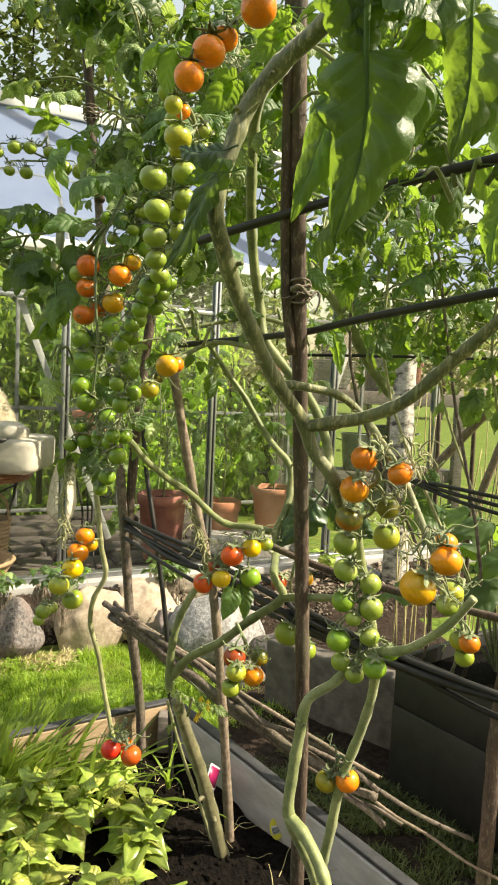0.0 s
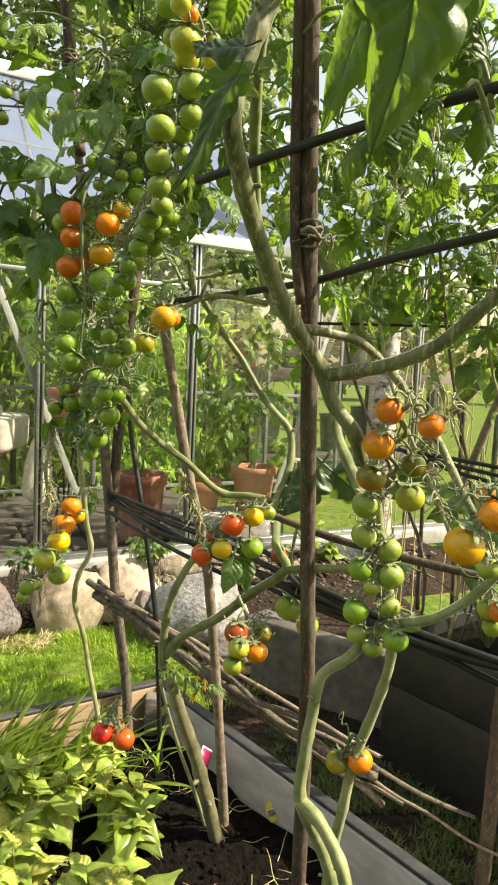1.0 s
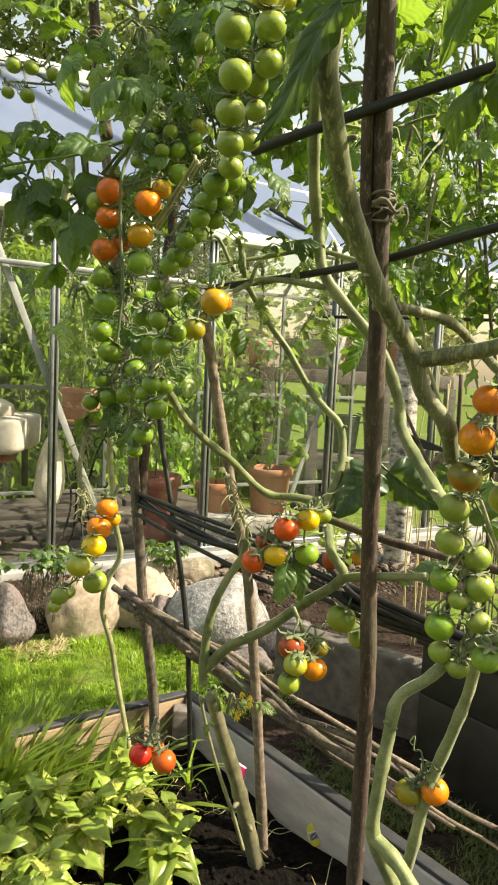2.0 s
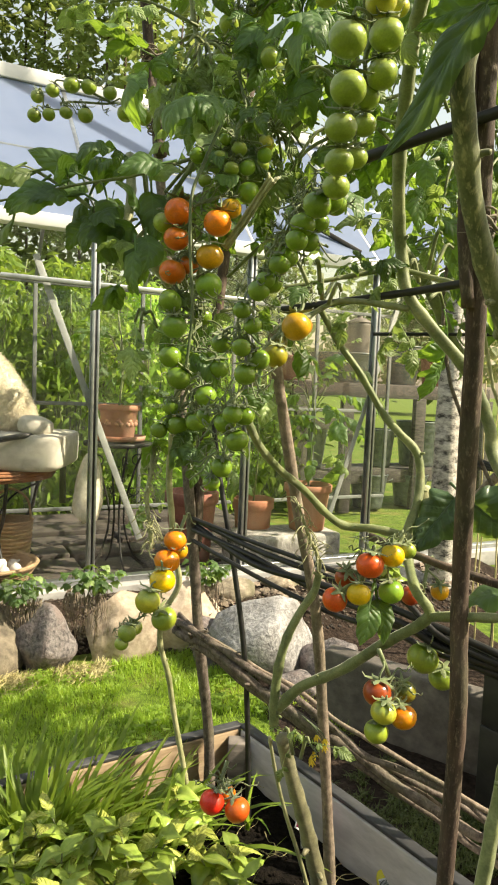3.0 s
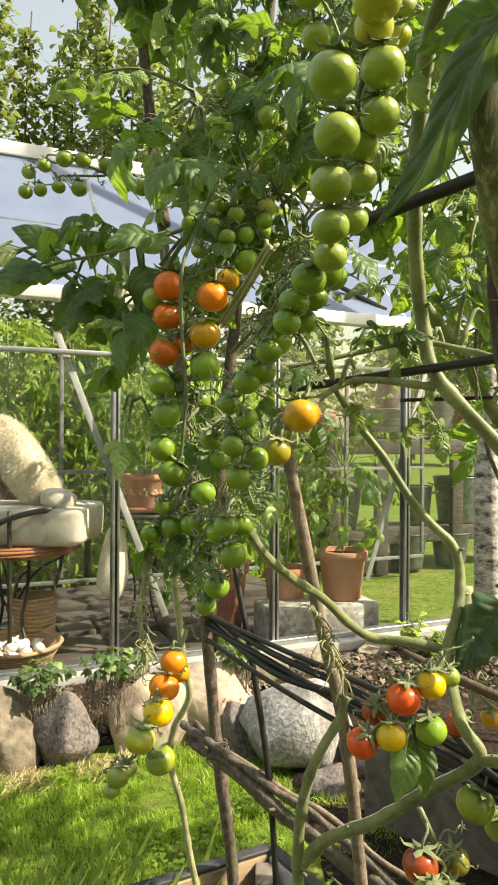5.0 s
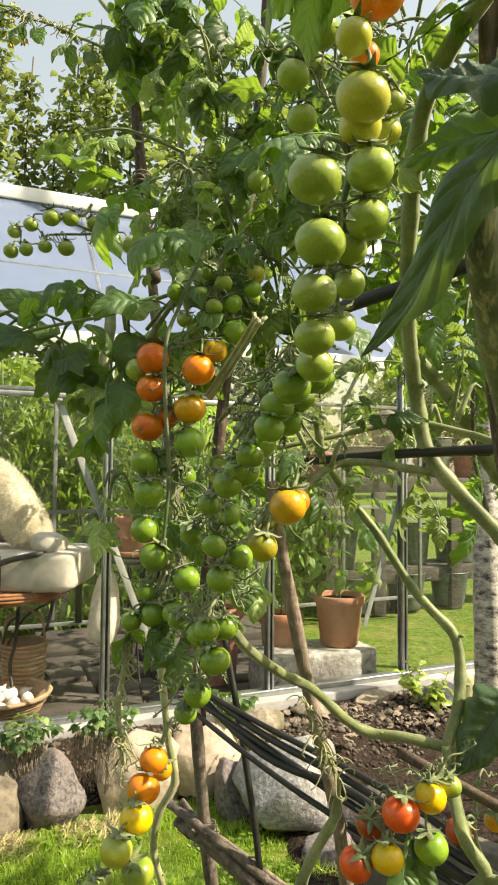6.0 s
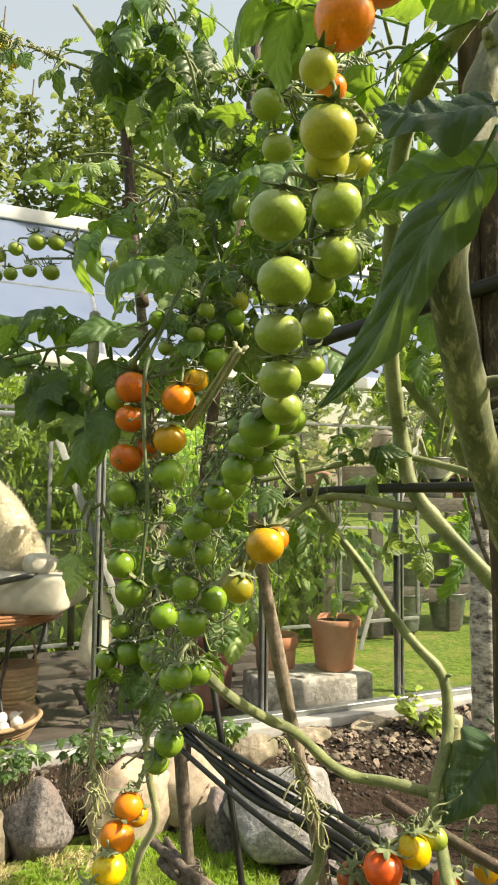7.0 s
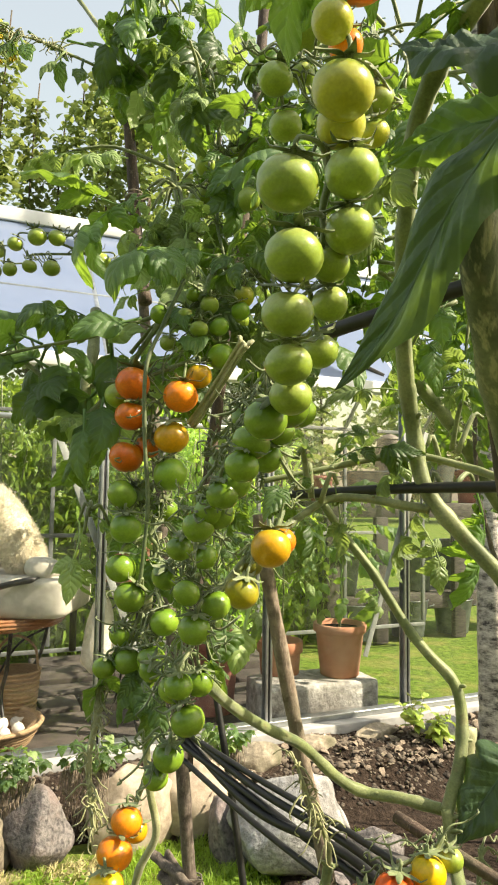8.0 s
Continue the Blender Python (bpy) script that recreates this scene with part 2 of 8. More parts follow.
STONE_DARK = rough_material("dark slab stone", (0.085, 0.075, 0.066), (0.18, 0.16, 0.14), 20, 0.85, 0.5, 0.01)
FLAG = rough_material("flagstone", (0.036, 0.030, 0.026), (0.095, 0.078, 0.068), 14, 0.85, 0.6, 0.01, third=(0.12, 0.098, 0.08), random_shade=True)
PLANK_GREY = rough_material("pale weathered sill board", (0.27, 0.265, 0.26), (0.47, 0.46, 0.45), 18, 0.7, 0.3, 0.004, (0.3, 1, 1))
BRACE = rough_material("dull pale metal strip", (0.28, 0.29, 0.285), (0.42, 0.43, 0.42), 20, 0.5, 0.1, 0.002)
ALU = rough_material("aluminium bar", (0.32, 0.34, 0.35), (0.46, 0.48, 0.49), 25, 0.35, 0.05, 0.002)
# Far-side bars: aluminium darkened in colour so sunlight on them stays dim.
ALU_DIMMED = rough_material("aluminium darkened for the far side", (0.13, 0.14, 0.14), (0.22, 0.23, 0.22), 20, 0.6, 0.1, 0.002)
ALU_NODES = ALU.node_tree.nodes["Principled BSDF"].inputs["Metallic"]
ALU_NODES.default_value = 0.85
WHITE_BAR = rough_material("white painted bar", (0.74, 0.74, 0.74), (0.84, 0.84, 0.83), 12, 0.45, 0.1, 0.002)
TERRACOTTA = rough_material("terracotta", (0.32, 0.12, 0.065), (0.47, 0.20, 0.115), 16, 0.85, 0.3, 0.004, third=(0.46, 0.29, 0.21))
RED_CLAY = rough_material("dull red clay", (0.28, 0.10, 0.08), (0.42, 0.18, 0.14), 16, 0.8, 0.3, 0.004)
IRON = rough_material("black wrought iron", (0.012, 0.012, 0.012), (0.035, 0.033, 0.03), 40, 0.5, 0.2, 0.002)
WICKER = rough_material("orange brown wicker", (0.22, 0.085, 0.035), (0.42, 0.19, 0.085), 60, 0.7, 0.8, 0.004, (1, 1, 5))
WICKER_DARK = rough_material("dark brown wicker", (0.035, 0.018, 0.010), (0.11, 0.055, 0.03), 60, 0.7, 0.8, 0.004, (1, 1, 5))
WICKER_PALE = rough_material("straw basket weave", (0.32, 0.20, 0.11), (0.52, 0.36, 0.21), 60, 0.75, 0.8, 0.004, (1, 1, 5))
LINEN = rough_material("cream cushion cloth", (0.50, 0.46, 0.39), (0.64, 0.60, 0.53), 30, 0.9, 0.3, 0.004)
FLEECE = rough_material("cream sheepskin", (0.62, 0.55, 0.42), (0.82, 0.77, 0.66), 45, 1.0, 0.3, 0.006)
EGG = rough_material("white onion skin", (0.72, 0.68, 0.62), (0.85, 0.82, 0.78), 20, 0.5, 0.1, 0.002)
ZINC = rough_material("zinc", (0.085, 0.10, 0.10), (0.20, 0.225, 0.22), 14, 0.45, 0.1, 0.003)
ZINC.node_tree.nodes["Principled BSDF"].inputs["Metallic"].default_value = 0.6
STONEWARE = rough_material("brown grey stoneware", (0.12, 0.095, 0.075), (0.24, 0.20, 0.16), 18, 0.6, 0.3, 0.004)
DARK_TIMBER = rough_material("dark timber", (0.03, 0.026, 0.023), (0.105, 0.09, 0.08), 14, 0.85, 0.5, 0.006, (1, 1, 4))
PLASTER = rough_material("blotchy whitewashed block", (0.16, 0.15, 0.14), (0.55, 0.53, 0.50), 22, 0.9, 0.8, 0.015, third=(0.22, 0.20, 0.18))
TIMBER = rough_material("grey old timber", (0.10, 0.085, 0.075), (0.23, 0.20, 0.18), 14, 0.85, 0.5, 0.006, (1, 1, 4))
BLACK_BOX = rough_material("black planter panel", (0.006, 0.006, 0.0065), (0.02, 0.019, 0.018), 24, 0.55, 0.3, 0.004)
STRING = rough_material("jute string", (0.15, 0.125, 0.10), (0.30, 0.26, 0.21), 80, 0.9, 0.5, 0.002)
REED = rough_material("dry reed", (0.38, 0.33, 0.15), (0.60, 0.53, 0.28), 40, 0.8, 0.3, 0.003)
FLOWER = rough_material("yellow petal", (0.75, 0.52, 0.02), (0.85, 0.66, 0.05), 30, 0.6, 0.1, 0.002)
PINK = rough_material("magenta label print", (0.20, 0.006, 0.05), (0.42, 0.02, 0.13), 90, 0.4, 0.1, 0.002)
WHITE_CARD = rough_material("white plastic card", (0.78, 0.78, 0.78), (0.84, 0.84, 0.84), 20, 0.4, 0.05, 0.001)
YELLOW_CARD = rough_material("yellow plastic card", (0.70, 0.62, 0.03), (0.80, 0.72, 0.05), 20, 0.4, 0.05, 0.001)
INK = rough_material("black print", (0.012, 0.012, 0.012), (0.02, 0.02, 0.02), 20, 0.5, 0.05, 0.001)
BLOCKER_WALL = rough_material("grey brown wall of the added sky blocker", (0.30, 0.28, 0.25), (0.42, 0.39, 0.35), 3, 0.9, 0.3, 0.02)


def wool_material():
    m = Nodes("wool")
    n = m.noise(m.coords("Object"), 30, 3)
    m.color(m.ramp(n, (0.3, (0.70, 0.63, 0.50)), (0.7, (0.86, 0.81, 0.70)))).set(Roughness=0.95)
    t = m.add("BsdfTranslucent")
    t.inputs[0].default_value = (0.85, 0.79, 0.66, 1)
    mx = m.add("MixShader", Fac=0.5)
    m.link(m.bsdf.outputs[0], mx.inputs[1])
    m.link(t.outputs[0], mx.inputs[2])
    m.link(mx.outputs[0], m.out.inputs[0])
    return m.mat


WOOL = wool_material()
for dull in (SOIL, EARTH, LAWN):
    dull.node_tree.nodes["Principled BSDF"].inputs["Specular IOR Level"].default_value = 0.1


def birch_bark():
    m = Nodes("birch bark")
    v = m.coords("Object", (1, 1, 2.0))
    n = m.noise(v, 13, 7, 0.75)
    c = m.ramp(n, (0.38, (0.045, 0.04, 0.038)), (0.50, (0.40, 0.37, 0.34)), (0.62, (0.66, 0.62, 0.57)))
    m.color(c).set(Roughness=0.8)
    m.bump(n, 0.7, 0.02)
    return m.mat


def glass_pane():
    m = Nodes("window glass")
    g = m.add("BsdfGlossy", Roughness=0.01)
    t = m.add("BsdfTransparent")
    t.inputs[0].default_value = (0.985, 0.99, 0.985, 1)
    f = m.add("LayerWeight", Blend=0.5)
    steep = m.tree.nodes.new("ShaderNodeMath")
    steep.operation, steep.inputs[1].default_value = "POWER", 4.5
    m.link(f.outputs["Facing"], steep.inputs[0])
    gloss = m.add("MapRange", To_Min=0.025, To_Max=0.85)
    m.link(steep.outputs[0], gloss.inputs[0])
    mx = m.add("MixShader")
    m.link(gloss.outputs[0], mx.inputs[0])
    m.link(t.outputs[0], mx.inputs[1])
    m.link(g.outputs[0], mx.inputs[2])
    # a faint whitish diffuse film, denser in noise patches
    whitish = m.add("BsdfDiffuse")
    whitish.inputs[0].default_value = (0.75, 0.75, 0.72, 1)
    amount = m.ramp(m.noise(m.coords("Object", (1, 1, 0.6)), 3.5, 5, 0.65), (0.45, (0.0, 0.0, 0.0)), (0.82, (0.024, 0.024, 0.024)))
    film = m.add("MixShader")
    m.link(amount, film.inputs[0])
    m.link(mx.outputs[0], film.inputs[1])
    m.link(whitish.outputs[0], film.inputs[2])
    m.link(film.outputs[0], m.out.inputs[0])
    return m.mat


def roof_pane():
    """Roof glass: reflected sky painted in as milky pale blue; lets light through, mirrors the sky faintly."""
    m = Nodes("roof glass tinted as reflected sky")
    n = m.noise(m.coords("Object"), 3, 3)
    m.color(m.ramp(n, (0.3, (0.19, 0.235, 0.36)), (0.7, (0.25, 0.295, 0.42)))).set(Roughness=0.12, IOR=2.2)
    t = m.add("BsdfTranslucent")
    t.inputs[0].default_value = (0.38, 0.47, 0.62, 1)
    mx = m.add("MixShader", Fac=0.4)
    m.link(m.bsdf.outputs[0], mx.inputs[1])
    m.link(t.outputs[0], mx.inputs[2])
    m.link(mx.outputs[0], m.out.inputs[0])
    return m.mat


BIRCH, GLASS, ROOF = birch_bark(), glass_pane(), roof_pane()


# ---- building helpers ----
rng = random.Random(7)


def base_of(ob):
    p = Vector()
    while ob:
        p += ob.location
        ob = ob.parent
    return p


def part(name, bm, material, parent, label="", smooth=True):
    """Links a bmesh in world places as one mesh under a thing or a part."""
    data = bpy.data.meshes.new(name)
    bm.to_mesh(data)
    bm.free()
    for m in material if isinstance(material, (list, tuple)) else (material,):
        data.materials.append(m)
    if smooth:
        data.polygons.foreach_set("use_smooth", [True] * len(data.polygons))
    ob = new(name, data)
    if parent:
        ob.parent = parent
        ob.location = -base_of(parent)
    if label:
        ob["label"] = label
    return ob


def placed(name, data, parent, m, label=""):
    """One more object on a shared mesh."""
    ob = new(name, data)
    ob.parent = parent
    ob.matrix_basis = Matrix.Translation(-base_of(parent)) @ m
    if label:
        ob["label"] = label
    return ob


def thing(name, at, label, category, group="", kind=""):
    ob = new(name)
    ob.location = at
    ob.empty_display_size = 0.05
    return tagged(ob, label, category, group, kind)


def lone(name, bm, material, label, category, group="", kind="", smooth=True):
    return tagged(part(name, bm, material, None, "", smooth), label, category, group, kind)


def smooth_line(pts, per=5):
    pts = [Vector(p) for p in pts]
    ext = [pts[0] * 2 - pts[1]] + pts + [pts[-1] * 2 - pts[-2]]
    res = []
    for i in range(1, len(ext) - 2):
        a, b, c, d = ext[i - 1:i + 3]
        for k in range(per):
            t = k / per
            res.append(0.5 * (2 * b + (c - a) * t + (2 * a - 5 * b + 4 * c - d) * t * t + (3 * b - a - 3 * c + d) * t ** 3))
    return res + [pts[-1]]


def tube(bm, pts, r0, r1=None, seg=8, per=5, knots=0.0, seed=0, flat=1.0, nodes=0.0):
    """A tapered round rod along a smooth line, closed at both ends."""
    r1 = r0 if r1 is None else r1
    flute = 0.06 if seg >= 12 else 0.0
    line = smooth_line(pts, per)
    rnd = random.Random(seed)
    side = Vector((0.3, 0.5, 0.8))
    rings, run, gap = [], 0.0, 0.03
    for i, p in enumerate(line):
        if i:
            run += (p - line[i - 1]).length
        way = (line[min(i + 1, len(line) - 1)] - line[max(i - 1, 0)]).normalized()
        side = (side - way * side.dot(way)).normalized()
        up = way.cross(side)
        t = i / (len(line) - 1)
        r = (r0 + (r1 - r0) * t) * (1 + knots * (rnd.random() - 0.35))
        if nodes:
            if run > gap + 0.02:
                gap += rnd.uniform(0.05, 0.09)
            r *= 1 + nodes * math.exp(-((run - gap) / 0.008) ** 2)
        rings.append([bm.verts.new(p + (side * math.cos(a) + up * math.sin(a) * flat) * r * (1 + flute * math.cos(5 * a + 0.012 * i) + 0.3 * knots * (rnd.random() - 0.5)))
                      for a in (2 * math.pi * k / seg for k in range(seg))])
    for a, b in zip(rings, rings[1:]):
        for k in range(seg):
            bm.faces.new((a[k], a[(k + 1) % seg], b[(k + 1) % seg], b[k]))
    bm.faces.new(rings[0][::-1])
    bm.faces.new(rings[-1])
    return bm


def box(bm, lo, hi, m=None, bevel=0.0):
    c = bmesh.ops.create_cube(bm, size=1)["verts"]
    lo, hi = Vector(lo), Vector(hi)
    for v in c:
        v.co = Vector([(lo[i] + hi[i]) / 2 + v.co[i] * (hi[i] - lo[i]) for i in range(3)])
    if bevel:
        edges = list({e for v in c for e in v.link_edges})
        made = bmesh.ops.bevel(bm, geom=edges, offset=bevel, segments=2, affect="EDGES", profile=0.5)
        c = list({v for f in made["faces"] for v in f.verts} | {v for v in c if v.is_valid})
    if m:
        for v in c:
            v.co = m @ v.co
    return bm


def turned(bm, profile, at=(0, 0, 0), seg=24, m=None, wobble=0.0):
    """A body of revolution: (radius, height) from the axis up and round."""
    rings = []
    for r, z in profile:
        rings.append([bm.verts.new(Vector(at) + Vector((r * math.cos(a) * (1 + wobble * math.sin(3 * a + z * 30)), r * math.sin(a), z)))
                      for a in (2 * math.pi * k / seg for k in range(seg))])
    if m:
        for ring in rings:
            for v in ring:
                v.co = m @ v.co
    for a, b in zip(rings, rings[1:]):
        for k in range(seg):
            bm.faces.new((a[k], a[(k + 1) % seg], b[(k + 1) % seg], b[k]))
    bm.faces.new(rings[0][::-1])
    bm.faces.new(rings[-1])
    return bm


def rock(size, seed, blocky=0.55, sub=4, square=1.0):
    """A boulder: a ball pressed flat on several sides and roughened."""
    bm = bmesh.new()
    bmesh.ops.create_icosphere(bm, subdivisions=sub, radius=1)
    rnd = random.Random(seed)
    cuts = [(Vector((rnd.uniform(-1, 1), rnd.uniform(-1, 1), rnd.uniform(-0.8, 1))).normalized(), rnd.uniform(blocky, 0.92)) for _ in range(18)]
    off = Vector((seed * 3.1, seed * 1.7, 0))
    for v in bm.verts:
        p = Vector([math.copysign(abs(c) ** square, c) for c in v.co])
        for n, d in cuts:
            over = p.dot(n) - d
            if over > 0:
                p -= n * over * 0.9
        p *= 1 + 0.13 * noise.noise(p * 1.4 + off) + 0.05 * noise.noise(p * 4 + off) + 0.016 * noise.noise(p * 14 + off)
        v.co = Vector((p.x * size[0], p.y * size[1], p.z * size[2]))
    return bm


def leaflet(bm, m, length, width, rows=8, cols=4, droop=0.5, fold=0.35, teeth=0.16, ripple=0.05, seed=0, point=1.0, roll=0.35, quilt=0.0):
    """A blade with a folded midrib, lobed edge, quilting between the veins, ripples and droop; u runs across, v along."""
    uv = bm.loops.layers.uv.verify()
    rnd = random.Random(seed)
    ph = rnd.uniform(0, 6)
    twist = rnd.uniform(-0.5, 0.5)
    bow = rnd.uniform(-0.12, 0.12) * length
    lobes = max(2.0, rows / 5.0)
    grid, tex = [], {}
    for i in range(rows + 1):
        t = i / rows
        w = width * 0.5 * (math.sin(math.pi * min(1, t ** 0.74 * 0.985 + 0.015)) ** (1.0 * point)) * (1.08 - 0.1 * t) + 0.0005
        ang = droop * t * 1.3
        cx, cz = length * (math.sin(ang) / max(droop * 1.3, 0.01)), -length * (1 - math.cos(ang)) / max(droop * 1.3, 0.01)
        row = []
        for j in range(cols + 1):
            s = 2 * j / cols - 1
            e = abs(s)
            wave = (t * lobes + ph * (1 if s > 0 else 0.7)) % 1.0
            edge = 1 + (teeth * (wave - 0.55) * 1.6 * e ** 3 if 0 < i < rows else 0)
            y = s * w * edge
            z = e * w * fold - roll * w * e ** 3 + ripple * width * math.sin(ph + t * 13 + s * 2.2) * e * e + twist * s * w * t
            if quilt:
                z += quilt * width * abs(math.sin(math.pi * (t - 0.32 * e) / 0.15)) * math.sin(math.pi * min(1, e * 1.1)) * min(1, 4 * t * (1 - t) * 1.5)
            v = bm.verts.new(m @ Vector((cx - (e ** 2) * w * 0.2, y + bow * math.sin(math.pi * t), cz + z)))
            tex[v] = (s, t)
            row.append(v)
        grid.append(row)
    for a, b in zip(grid, grid[1:]):
        for j in range(cols):
            f = bm.faces.new((a[j], b[j], b[j + 1], a[j + 1]))
            for l in f.loops:
                l[uv].uv = tex[l.vert]
    return bm


def compound_leaf(seed, length=0.2, pairs=3, rows=13, cols=6):
    """A tomato leaf: leaf stalk with a large end leaflet and opposite pairs; grows along +x and sags."""
    rnd = random.Random(seed)
    bm = bmesh.new()
    sag = rnd.uniform(0.1, 0.6)
    line = [Vector((length * t * math.cos(sag * t * 0.8), length * 0.08 * math.sin(t * 3 + seed), -length * sag * t * t * 0.6)) for t in (0, 0.25, 0.5, 0.75, 1)]
    tube(bm, line, 0.0022, 0.0012, 5, 2)
    end = Matrix.Translation(line[-1]) @ Euler((rnd.uniform(-0.4, 0.4), sag * 0.9, rnd.uniform(-0.2, 0.2))).to_matrix().to_4x4()
    leaflet(bm, end, length * 0.62, length * 0.36, rows, cols, rnd.uniform(0.4, 1.3), rnd.uniform(0.2, 0.7), 0.16, 0.09, seed, 1.0, rnd.uniform(0.2, 0.8))
    for k in range(pairs):
        t = 0.3 + 0.6 * k / max(pairs - 1, 1) * rnd.uniform(0.9, 1.05)
        p = Vector((length * t * math.cos(sag * t * 0.8), length * 0.08 * math.sin(t * 3 + seed), -length * sag * t * t * 0.6))
        for s in (-1, 1):
            big = rnd.uniform(0.30, 0.48) * (0.75 + 0.25 * k)
            e = Euler((s * rnd.uniform(-0.2, 0.6), sag * 0.6 + rnd.uniform(0.0, 0.5), s * rnd.uniform(0.8, 1.35)))
            leaflet(bm, Matrix.Translation(p) @ e.to_matrix().to_4x4(), length * big, length * big * 0.56, rows, cols, rnd.uniform(0.4, 1.4), rnd.uniform(0.2, 0.7), 0.16, 0.1, seed * 7 + k * 2 + s, 1.0, rnd.uniform(0.2, 0.9))
    return bm


def kept_mesh(name, bm, *materials):
    data = bpy.data.meshes.new(name)
    bm.to_mesh(data)
    bm.free()
    for m in materials:
        data.materials.append(m)
    data.polygons.foreach_set("use_smooth", [True] * len(data.polygons))
    return data


def scattered(name, count, place, meshes_from, material, label, category, seed):
    """Many small pieces that nobody could count, in one mesh: copies of a few small shapes."""
    rnd = random.Random(seed)
    verts, faces, uvs = [], [], []
    shapes = []
    for bm in meshes_from:
        layer = bm.loops.layers.uv.verify()
        bm.verts.index_update()
        shapes.append(([v.co.copy() for v in bm.verts], [[v.index for v in f.verts] for f in bm.faces], [tuple(l[layer].uv) for f in bm.faces for l in f.loops]))
        bm.free()
    for _ in range(count):
        m = place(rnd)
        if m is None:
            continue
        co, fa, tx = rnd.choice(shapes)
        n = len(verts)
        verts.extend([tuple(m @ c) for c in co])
        faces.extend([[n + i for i in f] for f in fa])
        uvs.extend(tx)
    data = bpy.data.meshes.new(name)
    data.from_pydata(verts, [], faces)
    layer = data.uv_layers.new(name="UVMap")
    layer.data.foreach_set("uv", [c for t in uvs for c in t])
    data.materials.append(material)
    data.polygons.foreach_set("use_smooth", [True] * len(data.polygons))
    return tagged(new(name, data), label, category, "", "stuff")


def turn_to(way, spin=0.0):
    """The turn that lays +x along a direction, with z as upright as it can be."""
    x = Vector(way).normalized()
    up = Vector((0, 0, 1)) if abs(x.z) < 0.98 else Vector((0, 1, 0))
    y = up.cross(x).normalized()
    z = x.cross(y)
    return Matrix((x, y, z)).transposed().to_4x4() @ Matrix.Rotation(spin, 4, "X")


# ---- ground and raised bed ----
def ground():
    bm = bmesh.new()
    xs = [-400, -60, -20, -8] + [-5 + 0.25 * i for i in range(41)] + [8, 20, 60, 400]
    ys = [-400, -60, -10] + [-2 + 0.25 * i for i in range(49)] + [14, 20, 60, 600]
    grid = [[bm.verts.new((x, y, 0.02 * noise.noise(Vector((x, y, 0)) * 0.9) if abs(x) < 8 and -2 < y < 12 else 0)) for x in xs] for y in ys]
    for a, b in zip(grid, grid[1:]):
        for k in range(len(xs) - 1):
            bm.faces.new((a[k], a[k + 1], b[k + 1], b[k]))
    lone("ground", bm, LAWN, "mown green lawn reaching to the distance", "lawn", kind="structure")


ground()

CORNER, TOP = Vector((-0.182, 2.028, 0)), 0.384
LEFT_WAY, RIGHT_WAY = Vector((-0.872, -0.49, 0)), Vector((0.585, -0.811, 0))


